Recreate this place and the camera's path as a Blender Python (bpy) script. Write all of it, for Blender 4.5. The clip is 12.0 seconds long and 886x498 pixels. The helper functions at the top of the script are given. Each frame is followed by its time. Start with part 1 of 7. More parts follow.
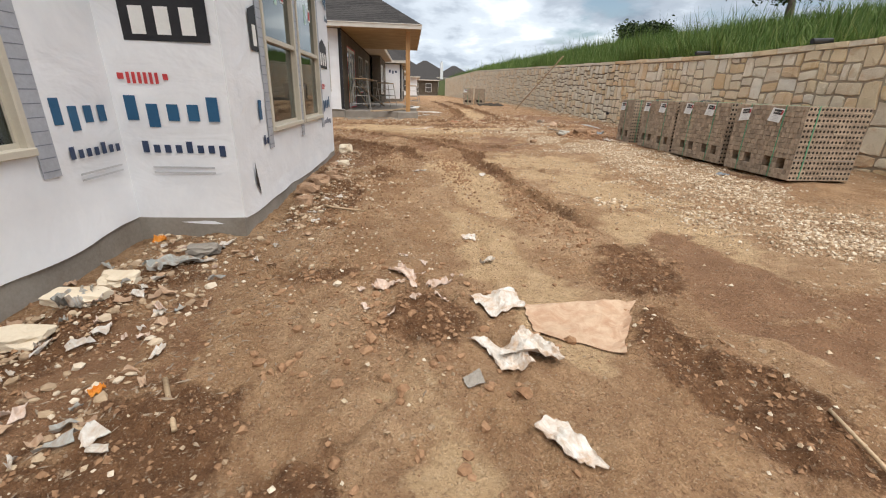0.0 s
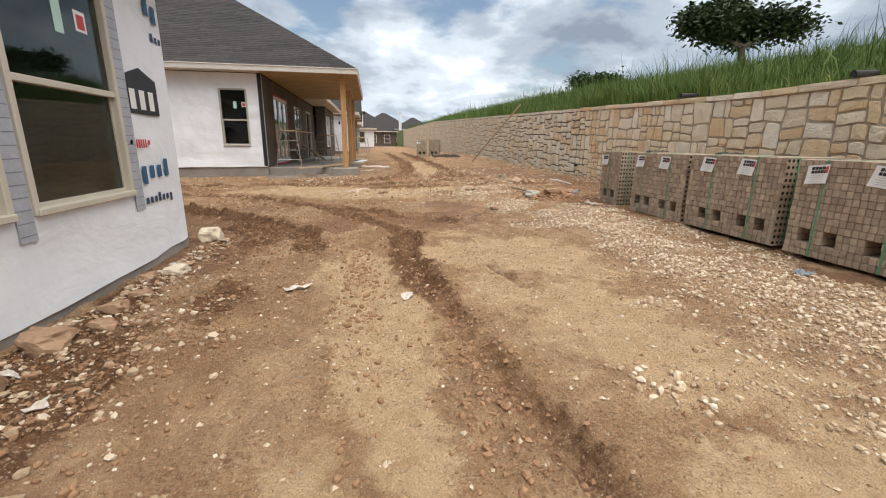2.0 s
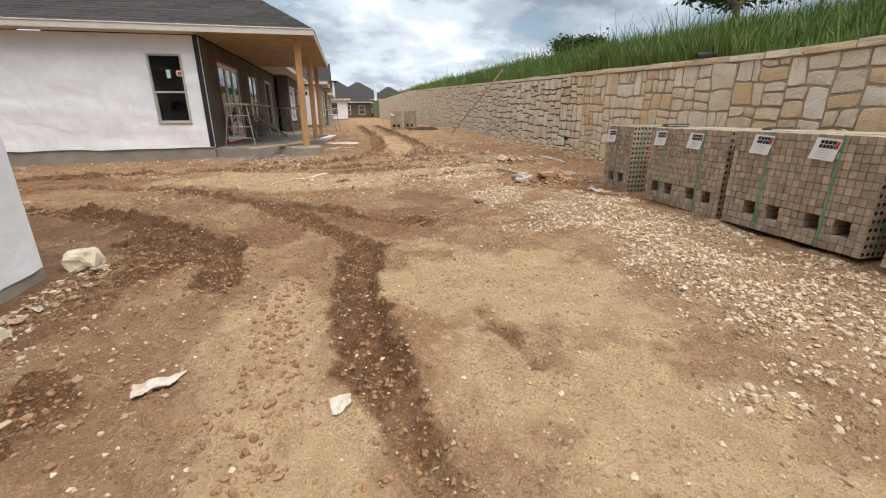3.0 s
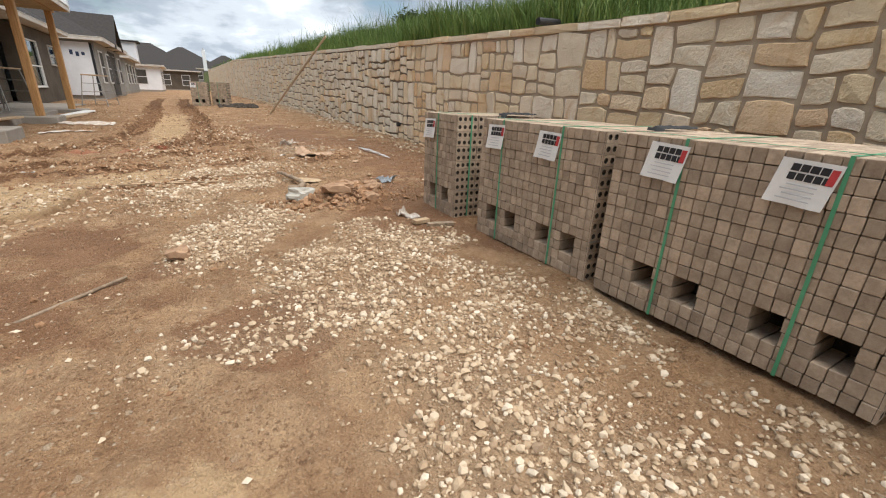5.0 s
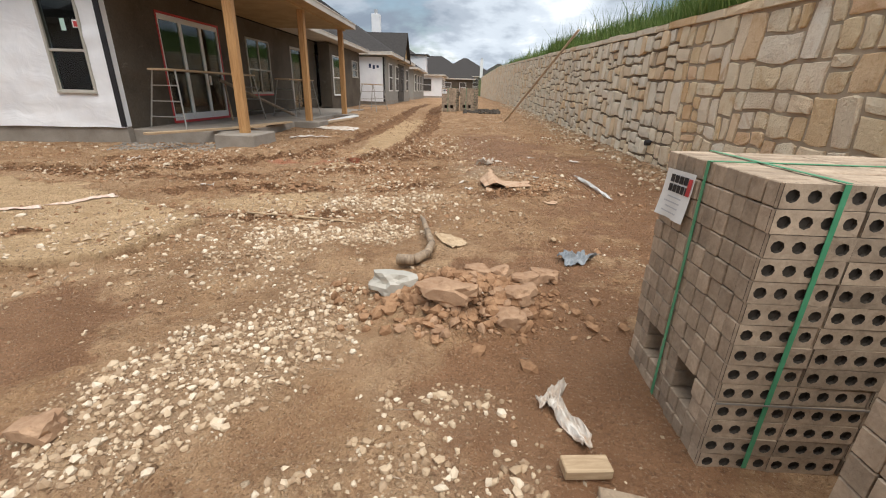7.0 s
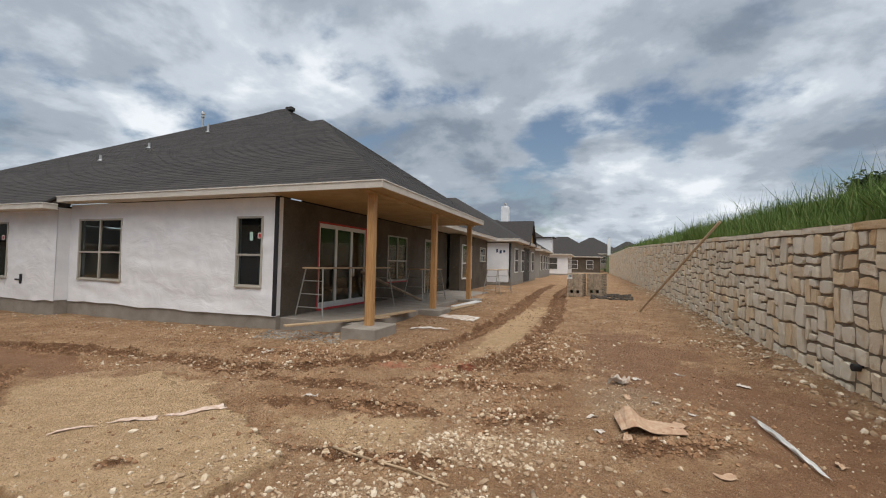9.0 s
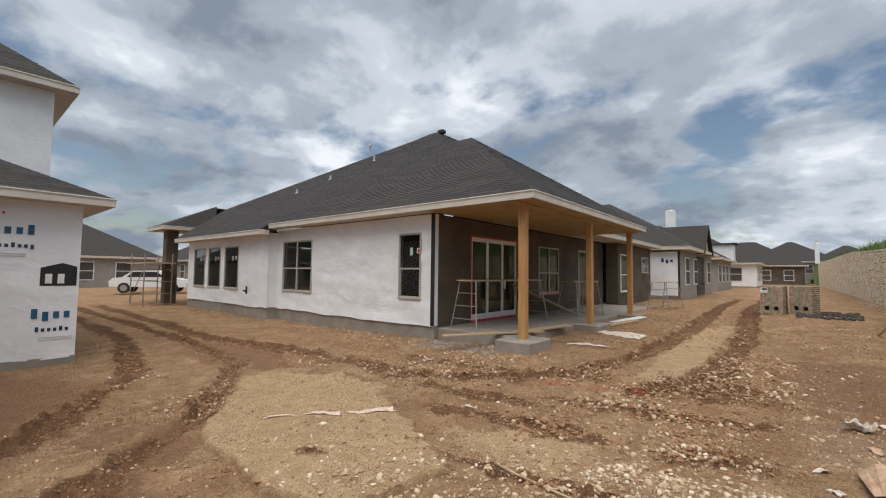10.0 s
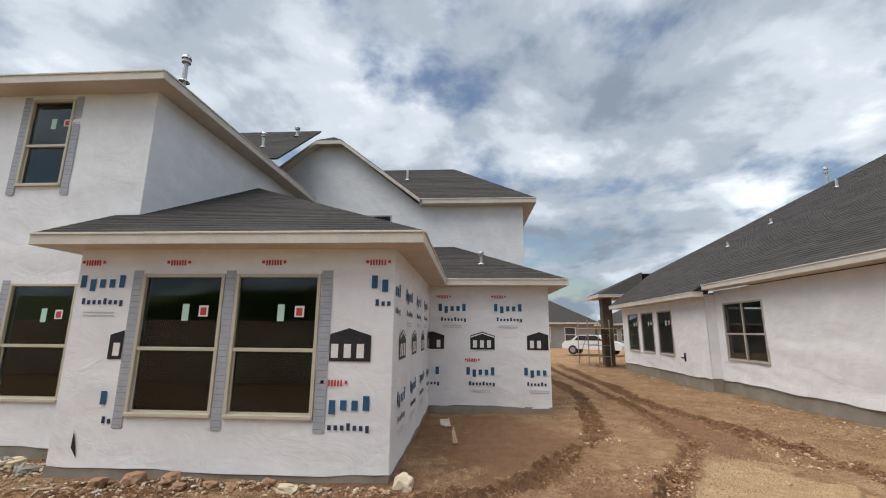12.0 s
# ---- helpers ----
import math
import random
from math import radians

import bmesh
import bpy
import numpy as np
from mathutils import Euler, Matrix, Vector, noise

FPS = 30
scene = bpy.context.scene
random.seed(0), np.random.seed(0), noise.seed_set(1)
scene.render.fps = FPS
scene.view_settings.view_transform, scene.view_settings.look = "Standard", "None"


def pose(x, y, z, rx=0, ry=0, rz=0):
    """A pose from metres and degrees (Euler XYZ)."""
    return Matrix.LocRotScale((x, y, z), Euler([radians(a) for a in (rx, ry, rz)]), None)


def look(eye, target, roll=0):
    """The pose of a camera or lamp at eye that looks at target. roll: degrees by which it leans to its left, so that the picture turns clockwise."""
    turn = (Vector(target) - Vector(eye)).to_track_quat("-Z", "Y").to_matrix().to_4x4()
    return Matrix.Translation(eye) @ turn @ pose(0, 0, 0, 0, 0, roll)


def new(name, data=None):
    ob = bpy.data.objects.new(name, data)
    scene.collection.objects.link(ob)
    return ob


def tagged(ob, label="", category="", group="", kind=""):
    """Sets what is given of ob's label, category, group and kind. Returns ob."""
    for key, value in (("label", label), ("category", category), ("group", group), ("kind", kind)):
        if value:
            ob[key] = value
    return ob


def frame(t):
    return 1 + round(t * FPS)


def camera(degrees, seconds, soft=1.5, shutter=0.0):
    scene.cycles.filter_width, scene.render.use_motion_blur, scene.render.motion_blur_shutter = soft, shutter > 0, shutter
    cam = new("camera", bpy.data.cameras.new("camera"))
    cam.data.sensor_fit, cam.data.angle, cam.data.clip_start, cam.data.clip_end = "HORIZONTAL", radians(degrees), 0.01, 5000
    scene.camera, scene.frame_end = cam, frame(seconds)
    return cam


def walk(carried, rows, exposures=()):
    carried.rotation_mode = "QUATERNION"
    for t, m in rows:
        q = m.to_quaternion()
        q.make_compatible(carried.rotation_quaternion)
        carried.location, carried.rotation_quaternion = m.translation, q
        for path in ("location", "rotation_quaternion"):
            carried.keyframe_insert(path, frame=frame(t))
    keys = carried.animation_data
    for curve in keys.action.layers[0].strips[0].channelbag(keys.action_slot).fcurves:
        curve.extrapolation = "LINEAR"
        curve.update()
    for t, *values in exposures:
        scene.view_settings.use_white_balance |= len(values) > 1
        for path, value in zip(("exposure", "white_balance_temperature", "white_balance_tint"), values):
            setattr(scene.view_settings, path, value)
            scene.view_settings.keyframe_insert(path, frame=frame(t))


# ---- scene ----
cam = camera(93.5, 12.0, soft=1.1)
PATH = [
    (0, (0.051, -0.021, 1.198), (0.212, 1.845, 0.496), 1.7),
    (0.5, (0.232, 0.704, 1.161), (0.464, 2.603, 0.578), 0.5),
    (1, (0.408, 1.433, 1.18), (0.651, 3.328, 0.586), -0.3),
    (1.5, (0.653, 2.14, 1.219), (1.119, 3.997, 0.641), -0.9),
    (2, (0.888, 2.926, 1.276), (1.212, 4.838, 0.786), 0.7),
    (2.5, (1.052, 3.691, 1.3), (1.429, 5.578, 0.755), 1.3),
    (3, (1.263, 4.43, 1.358), (1.666, 6.289, 0.74), -0.2),
    (3.5, (1.565, 5.103, 1.345), (2.412, 6.758, 0.609), 0.2),
    (3.7, (1.722, 5.289, 1.342), (2.768, 6.824, 0.6), 0.6),
    (5.3, (3.56, 7.117, 1.317), (4.467, 8.779, 0.675), 4.0),
    (5.5, (3.742, 7.39, 1.311), (4.581, 9.097, 0.691), 5.1),
    (6, (4.181, 7.859, 1.33), (4.855, 9.584, 0.576), 2.4),
    (6.5, (4.478, 8.474, 1.358), (4.605, 10.328, 0.619), 1.3),
    (7, (4.572, 9.013, 1.369), (4.502, 10.882, 0.66), 1.6),
    (7.5, (4.583, 9.549, 1.472), (4.121, 11.474, 1.187), 1.1),
    (7.7, (4.553, 9.697, 1.515), (4.0, 11.614, 1.381), 1.3),
    (9.3, (4.608, 9.75, 1.88), (3.863, 11.604, 1.962), 0.7),
    (9.5, (4.614, 9.749, 1.886), (3.751, 11.551, 1.974), 0.4),
    (10, (4.461, 9.814, 1.833), (3.182, 11.348, 1.948), 0.7),
    (10.5, (4.389, 9.762, 1.81), (2.727, 10.874, 1.867), 1.5),
    (11, (4.3, 9.671, 1.792), (2.384, 10.24, 1.74), 2.4),
    (11.5, (4.35, 9.614, 1.804), (2.361, 9.814, 1.822), 1.9),
    (12, (4.43, 9.565, 1.955), (2.472, 9.438, 2.34), 0.5),
]
walk(cam, [(t, look(eye, target, roll)) for t, eye, target, roll in PATH],
     exposures=[(0, 0.55), (5.3, 0.55), (6.9, 0.5), (7.7, 0.35), (9.3, 0.1), (10.2, 0.2), (11, 0.5), (12, 0.35)])

# ---- world and sun ----
world = bpy.data.worlds.new("world")
scene.world = world
world.use_nodes = True
wn, wl = world.node_tree.nodes, world.node_tree.links
wn.clear()
w_out = wn.new("ShaderNodeOutputWorld")
w_bg = wn.new("ShaderNodeBackground")
w_sky = wn.new("ShaderNodeTexSky")
w_sky.sky_type = "NISHITA"
w_sky.sun_disc = False
w_sky.sun_elevation = radians(69.6)
w_sky.sun_rotation = radians(153)
w_sky.air_density = 1.2
w_sky.dust_density = 1.5
w_tc = wn.new("ShaderNodeTexCoord")
w_sep = wn.new("ShaderNodeSeparateXYZ")
wl.new(w_tc.outputs["Generated"], w_sep.inputs[0])
w_h = wn.new("ShaderNodeMath")
w_h.operation = "MAXIMUM"
w_h.inputs[1].default_value = 0.0
wl.new(w_sep.outputs[2], w_h.inputs[0])
w_add = wn.new("ShaderNodeMath")
w_add.operation = "ADD"
w_add.inputs[1].default_value = 0.30
wl.new(w_h.outputs[0], w_add.inputs[0])
w_div = wn.new("ShaderNodeVectorMath")
w_div.operation = "DIVIDE"
w_comb = wn.new("ShaderNodeCombineXYZ")
for k in range(3):
    wl.new(w_add.outputs[0], w_comb.inputs[k])
wl.new(w_tc.outputs["Generated"], w_div.inputs[0])
wl.new(w_comb.outputs[0], w_div.inputs[1])


def sky_noise(scale, detail, rough, shift, distortion=0.0):
    mp = wn.new("ShaderNodeMapping")
    mp.inputs["Location"].default_value = shift
    wl.new(w_div.outputs[0], mp.inputs["Vector"])
    nz = wn.new("ShaderNodeTexNoise")
    nz.inputs["Scale"].default_value = scale
    nz.inputs["Detail"].default_value = detail
    nz.inputs["Roughness"].default_value = rough
    nz.inputs["Distortion"].default_value = distortion
    wl.new(mp.outputs[0], nz.inputs["Vector"])
    return nz.outputs["Fac"]


def sky_ramp(fac, stops):
    rp = wn.new("ShaderNodeValToRGB")
    rp.color_ramp.interpolation = "EASE"
    while len(rp.color_ramp.elements) < len(stops):
        rp.color_ramp.elements.new(0.5)
    for el, (at, col) in zip(rp.color_ramp.elements, stops):
        el.position, el.color = at, (*col, 1)
    wl.new(fac, rp.inputs[0])
    return rp.outputs[0]


cover = sky_ramp(sky_noise(2.3, 8, 0.54, (3.1, 1.7, 0.4), 0.1), [(0.36, (0, 0, 0)), (0.50, (1, 1, 1))])
shade = sky_ramp(sky_noise(2.0, 9, 0.55, (0.6, 4.2, 2.0), 0.15),
                 [(0.36, (2.6, 3.15, 3.9)), (0.48, (4.4, 5.0, 5.8)), (0.58, (6.6, 7.3, 8.1)), (0.70, (9.8, 10.3, 10.8))])
w_mix = wn.new("ShaderNodeMix")
w_mix.data_type = "RGBA"
wl.new(cover, w_mix.inputs["Factor"])
wl.new(w_sky.outputs[0], w_mix.inputs["A"])
wl.new(shade, w_mix.inputs["B"])
wl.new(w_mix.outputs["Result"], w_bg.inputs["Color"])
w_bg.inputs["Strength"].default_value = 0.083
wl.new(w_bg.outputs[0], w_out.inputs[0])

sun_data = bpy.data.lights.new("sun", "SUN")
sun_data.energy = 2.9
sun_data.angle = radians(70)
sun_data.color = (1.0, 0.95, 0.88)
sun = new("sun", sun_data)
sun.matrix_world = look((4.5, -9, 27), (0, 0, 0))

# ---- materials ----


def rgb(c):
    return (*c, 1.0)


class Mat:
    """A node material: two colours mixed by noise at two scales, with bump."""

    def __init__(self, name, a, b, rough=0.8, scale=4.0, fine=60.0, bump=0.3, dist=0.01, metal=0.0, per_object=0.0, fine_mix=0.35, spec=0.4):
        self.m = bpy.data.materials.new(name)
        self.m.use_nodes = True
        self.n, self.l = self.m.node_tree.nodes, self.m.node_tree.links
        self.p = self.n["Principled BSDF"]
        tc = self.n.new("ShaderNodeTexCoord")
        self.co = tc.outputs["Object"]
        if per_object:
            oi = self.n.new("ShaderNodeObjectInfo")
            cmb = self.n.new("ShaderNodeVectorMath")
            cmb.operation = "SCALE"
            cmb.inputs[0].default_value = (37.0, 17.0, 53.0)
            self.l.new(oi.outputs["Random"], cmb.inputs["Scale"])
            ad = self.n.new("ShaderNodeVectorMath")
            self.l.new(tc.outputs["Object"], ad.inputs[0])
            self.l.new(cmb.outputs[0], ad.inputs[1])
            self.co = ad.outputs[0]
        big = self.noise(scale, 5, 0.6)
        small = self.noise(fine, 4, 0.65)
        f = self.mixf(big, small, fine_mix)
        rp = self.ramp(f, [(0.32, a), (0.68, b)])
        self.col = rp
        if per_object:
            hs = self.n.new("ShaderNodeHueSaturation")
            mr = self.n.new("ShaderNodeMapRange")
            self.l.new(oi.outputs["Random"], mr.inputs["Value"])
            mr.inputs["To Min"].default_value = 1 - per_object
            mr.inputs["To Max"].default_value = 1 + per_object
            self.l.new(mr.outputs[0], hs.inputs["Value"])
            self.l.new(rp, hs.inputs["Color"])
            self.col = hs.outputs[0]
        self.l.new(self.col, self.p.inputs["Base Color"])
        self.p.inputs["Roughness"].default_value = rough
        self.p.inputs["Metallic"].default_value = metal
        self.p.inputs["Specular IOR Level"].default_value = spec
        self.height = f
        if bump:
            bp = self.n.new("ShaderNodeBump")
            bp.inputs["Strength"].default_value = bump
            bp.inputs["Distance"].default_value = dist
            self.l.new(f, bp.inputs["Height"])
            self.l.new(bp.outputs[0], self.p.inputs["Normal"])
            self.bp = bp

    def noise(self, scale, detail=4, rough=0.6, stretch=None, distortion=0.0):
        nz = self.n.new("ShaderNodeTexNoise")
        nz.inputs["Scale"].default_value = scale
        nz.inputs["Detail"].default_value = detail
        nz.inputs["Roughness"].default_value = rough
        nz.inputs["Distortion"].default_value = distortion
        src = self.co
        if stretch:
            mp = self.n.new("ShaderNodeMapping")
            mp.inputs["Scale"].default_value = stretch
            self.l.new(self.co, mp.inputs["Vector"])
            src = mp.outputs[0]
        self.l.new(src, nz.inputs["Vector"])
        return nz.outputs["Fac"]

    def mixf(self, a, b, fac):
        mx = self.n.new("ShaderNodeMix")
        mx.inputs["Factor"].default_value = fac
        self.l.new(a, mx.inputs["A"])
        self.l.new(b, mx.inputs["B"])
        return mx.outputs["Result"]

    def mixc(self, fac, a, b):
        mx = self.n.new("ShaderNodeMix")
        mx.data_type = "RGBA"
        for sock, v in (("Factor", fac), ("A", a), ("B", b)):
            if isinstance(v, tuple):
                mx.inputs[sock].default_value = rgb(v)
            elif isinstance(v, float):
                mx.inputs[sock].default_value = v
            else:
                self.l.new(v, mx.inputs[sock])
        return mx.outputs["Result"]

    def ramp(self, fac, stops):
        rp = self.n.new("ShaderNodeValToRGB")
        while len(rp.color_ramp.elements) < len(stops):
            rp.color_ramp.elements.new(0.5)
        for el, (at, c) in zip(rp.color_ramp.elements, stops):
            el.position, el.color = at, rgb(c)
        self.l.new(fac, rp.inputs[0])
        return rp.outputs[0]

    def attr(self, name):
        at = self.n.new("ShaderNodeAttribute")
        at.attribute_name = name
        return at.outputs["Fac"]

    def island(self):
        g = self.n.new("ShaderNodeNewGeometry")
        return g.outputs["Random Per Island"]

    def base(self, sock):
        self.l.new(sock, self.p.inputs["Base Color"])


def make_ground_mat():
    g = Mat("dirt", (0.30, 0.165, 0.084), (0.60, 0.385, 0.215), rough=0.95, scale=1.6, fine=34, bump=0.0, fine_mix=0.5, spec=0.15)
    mud = g.ramp(g.noise(9, 6, 0.7), [(0.3, (0.105, 0.050, 0.025)), (0.7, (0.28, 0.145, 0.073))])
    tan = g.ramp(g.noise(6, 7, 0.65), [(0.3, (0.53, 0.35, 0.19)), (0.7, (0.76, 0.545, 0.325))])
    wet = g.ramp(g.noise(3, 6, 0.65), [(0.3, (0.25, 0.128, 0.066)), (0.7, (0.37, 0.205, 0.112))])
    patch = g.ramp(g.noise(3.3, 7, 0.72, None, 0.6), [(0.42, (0, 0, 0)), (0.60, (1, 1, 1))])
    crumbs = g.ramp(g.noise(48, 4, 0.6), [(0.36, (1, 1, 1)), (0.46, (0, 0, 0))])
    specks = g.ramp(g.noise(85, 3, 0.5), [(0.60, (0, 0, 0)), (0.67, (1, 1, 1))])

    def part_of(sock, k):
        m = g.n.new("ShaderNodeMath")
        m.operation = "MULTIPLY"
        m.inputs[1].default_value = k
        g.l.new(sock, m.inputs[0])
        return m.outputs[0]

    broad = g.ramp(g.noise(0.9, 6, 0.62, None, 1.0), [(0.44, (0, 0, 0)), (0.60, (1, 1, 1))])
    streak = g.ramp(g.noise(4.0, 6, 0.7, (1.6, 0.45, 1), 1.2), [(0.50, (0, 0, 0)), (0.62, (1, 1, 1))])
    c = g.mixc(part_of(broad, 0.55), g.col, (0.66, 0.455, 0.275))
    c = g.mixc(part_of(patch, 0.62), c, (0.31, 0.175, 0.095))
    c = g.mixc(part_of(streak, 0.35), c, (0.34, 0.19, 0.105))
    fray = g.noise(13, 7, 0.75, None, 0.4)

    def frayed(name, hard=0.42):
        """The cover of one kind of soil, broken up along its edge."""
        m = g.n.new("ShaderNodeMath")
        m.operation = "MULTIPLY_ADD"
        m.inputs[1].default_value = 1.5
        g.l.new(fray, m.inputs[0])
        g.l.new(g.attr(name), m.inputs[2])
        r = g.n.new("ShaderNodeMapRange")
        g.l.new(m.outputs[0], r.inputs["Value"])
        r.inputs["From Min"].default_value = 1.25 - hard / 2
        r.inputs["From Max"].default_value = 1.25 + hard / 2
        return r.outputs[0]

    c = g.mixc(part_of(frayed("tan", 0.6), 0.85), c, tan)
    c = g.mixc(part_of(frayed("wet"), 0.95), c, wet)
    c = g.mixc(part_of(frayed("mud"), 0.95), c, mud)
    c = g.mixc(part_of(g.attr("gravel"), 0.45), c, (0.50, 0.365, 0.235))
    sel = g.n.new("ShaderNodeMath")
    sel.operation = "MULTIPLY"
    g.l.new(crumbs, sel.inputs[0])
    g.l.new(g.ramp(g.noise(1.7, 5, 0.65), [(0.40, (0.05, 0.05, 0.05)), (0.62, (0.7, 0.7, 0.7))]), sel.inputs[1])
    c = g.mixc(sel.outputs[0], c, (0.19, 0.098, 0.052))
    c = g.mixc(part_of(specks, 0.28), c, (0.74, 0.60, 0.44))
    def cells(scale, size, share, stops):
        """Scattered grains: colour and cover of round cells of which only a share shows."""
        vo = g.n.new("ShaderNodeTexVoronoi")
        vo.inputs["Scale"].default_value = scale
        wv = g.n.new("ShaderNodeVectorMath")
        wv.operation = "MULTIPLY_ADD"
        nz = g.n.new("ShaderNodeTexNoise")
        nz.inputs["Scale"].default_value = scale * 1.7
        g.l.new(g.co, nz.inputs["Vector"])
        g.l.new(nz.outputs["Color"], wv.inputs[0])
        wv.inputs[1].default_value = (0.5 / scale, 0.5 / scale, 0.5 / scale)
        g.l.new(g.co, wv.inputs[2])
        g.l.new(wv.outputs[0], vo.inputs["Vector"])
        sp = g.n.new("ShaderNodeSeparateColor")
        g.l.new(vo.outputs["Color"], sp.inputs[0])
        lim = g.n.new("ShaderNodeMapRange")
        g.l.new(sp.outputs[0], lim.inputs["Value"])
        lim.inputs["From Min"].default_value = 1 - share
        lim.inputs["From Max"].default_value = 1.0
        lim.inputs["To Max"].default_value = size
        sub = g.n.new("ShaderNodeMath")
        sub.operation = "SUBTRACT"
        g.l.new(lim.outputs[0], sub.inputs[0])
        g.l.new(vo.outputs["Distance"], sub.inputs[1])
        cov = g.n.new("ShaderNodeMapRange")
        g.l.new(sub.outputs[0], cov.inputs["Value"])
        cov.inputs["From Max"].default_value = 0.10
        return g.ramp(sp.outputs[1], stops), cov.outputs[0]

    crumb_c, crumb_f = cells(26, 0.62, 0.42, [(0.0, (0.11, 0.055, 0.030)), (0.45, (0.27, 0.150, 0.082)), (0.80, (0.52, 0.37, 0.23)), (1.0, (0.74, 0.63, 0.48))])
    grain_c, grain_f = cells(70, 0.66, 0.55, [(0.0, (0.12, 0.060, 0.032)), (0.5, (0.34, 0.200, 0.115)), (0.85, (0.62, 0.46, 0.30)), (1.0, (0.80, 0.70, 0.55))])
    dry = g.n.new("ShaderNodeMapRange")
    g.l.new(g.attr("wet"), dry.inputs["Value"])
    dry.inputs["To Min"].default_value = 1.0
    dry.inputs["To Max"].default_value = 0.25
    strewn = g.ramp(g.noise(1.1, 6, 0.7, None, 0.5), [(0.42, (0.03, 0.03, 0.03)), (0.64, (0.9, 0.9, 0.9))])

    def both(a, b):
        m = g.n.new("ShaderNodeMath")
        m.operation = "MULTIPLY"
        g.l.new(a, m.inputs[0])
        g.l.new(b, m.inputs[1])
        return m.outputs[0]

    loose = g.n.new("ShaderNodeMapRange")
    g.l.new(g.attr("tan"), loose.inputs["Value"])
    loose.inputs["To Min"].default_value = 1.0
    loose.inputs["To Max"].default_value = 0.3
    spread = both(both(strewn, dry.outputs[0]), loose.outputs[0])
    grain_f, crumb_f = both(grain_f, spread), both(crumb_f, spread)
    c = g.mixc(part_of(grain_f, 0.8), c, grain_c)
    c = g.mixc(part_of(crumb_f, 0.85), c, crumb_c)
    g.base(g.mixc(g.attr("redmark"), c, (0.42, 0.10, 0.06)))
    mr = g.n.new("ShaderNodeMapRange")
    mr.inputs["To Min"].default_value = 0.95
    mr.inputs["To Max"].default_value = 0.6
    g.l.new(g.attr("wet"), mr.inputs["Value"])
    g.l.new(mr.outputs[0], g.p.inputs["Roughness"])
    prev = None
    for sc, det, st, ds in ((5, 6, 0.9, 0.12), (14, 6, 1.0, 0.08), (40, 5, 0.9, 0.022), (110, 3, 0.7, 0.007)):
        bp = g.n.new("ShaderNodeBump")
        bp.inputs["Strength"].default_value = st
        bp.inputs["Distance"].default_value = ds
        g.l.new(g.noise(sc, det, 0.7), bp.inputs["Height"])
        if prev:
            g.l.new(prev, bp.inputs["Normal"])
        prev = bp.outputs[0]
    for sock, ds in ((crumb_f, 0.014), (grain_f, 0.006)):
        bp = g.n.new("ShaderNodeBump")
        bp.inputs["Strength"].default_value = 0.9
        bp.inputs["Distance"].default_value = ds
        g.l.new(sock, bp.inputs["Height"])
        g.l.new(prev, bp.inputs["Normal"])
        prev = bp.outputs[0]
    g.l.new(prev, g.p.inputs["Normal"])
    return g.m


M_GROUND = make_ground_mat()
M_HILL = Mat("hill_soil", (0.05, 0.075, 0.02), (0.14, 0.16, 0.05), rough=0.95, scale=1.5, fine=40, bump=0.6, dist=0.03).m


def make_grass():
    g = Mat("grass_blades", (0.07, 0.125, 0.022), (0.14, 0.21, 0.045), rough=0.7, scale=0.6, fine=6, bump=0, spec=0.25)
    dry = g.ramp(g.island(), [(0.0, (0.035, 0.075, 0.014)), (0.55, (0.08, 0.135, 0.026)), (0.86, (0.15, 0.20, 0.055)), (1.0, (0.30, 0.30, 0.13))])
    g.base(g.mixc(0.6, g.col, dry))
    return g.m


M_GRASS = make_grass()


def make_wrap():
    w = Mat("house_wrap", (0.76, 0.77, 0.79), (0.87, 0.875, 0.885), rough=0.5, scale=1.6, fine=9, bump=0.16, dist=0.03, fine_mix=0.2, spec=0.3)
    crease = w.noise(1.5, 4, 0.55, (1.0, 1.0, 1.6), 0.7)
    b2 = w.n.new("ShaderNodeBump")
    b2.inputs["Strength"].default_value = 0.36
    b2.inputs["Distance"].default_value = 0.07
    w.l.new(crease, b2.inputs["Height"])
    w.l.new(w.bp.outputs[0], b2.inputs["Normal"])
    w.l.new(b2.outputs[0], w.p.inputs["Normal"])
    return w.m


M_WRAP = make_wrap()
M_CONC = Mat("concrete", (0.22, 0.19, 0.155), (0.36, 0.325, 0.28), rough=0.9, scale=2.5, fine=45, bump=0.4, dist=0.01).m
M_SHINGLE = Mat("shingles", (0.030, 0.028, 0.027), (0.075, 0.069, 0.066), rough=0.95, scale=7, fine=160, bump=0.5, dist=0.006, fine_mix=0.5, spec=0.2)
M_SHINGLE.base(M_SHINGLE.mixc(0.35, M_SHINGLE.col, M_SHINGLE.ramp(M_SHINGLE.island(), [(0, (0.026, 0.025, 0.025)), (1, (0.085, 0.078, 0.074))])))
M_SHINGLE = M_SHINGLE.m
M_TRIM = Mat("primed_trim", (0.55, 0.50, 0.43), (0.68, 0.63, 0.56), rough=0.6, scale=3, fine=40, bump=0.1).m
M_SOFFIT = Mat("soffit_board", (0.32, 0.205, 0.09), (0.48, 0.335, 0.165), rough=0.7, scale=2, fine=30, bump=0.1).m
M_SOFFIT_PALE = Mat("soffit_pale", (0.50, 0.43, 0.34), (0.62, 0.55, 0.45), rough=0.7, scale=2, fine=30, bump=0.1).m


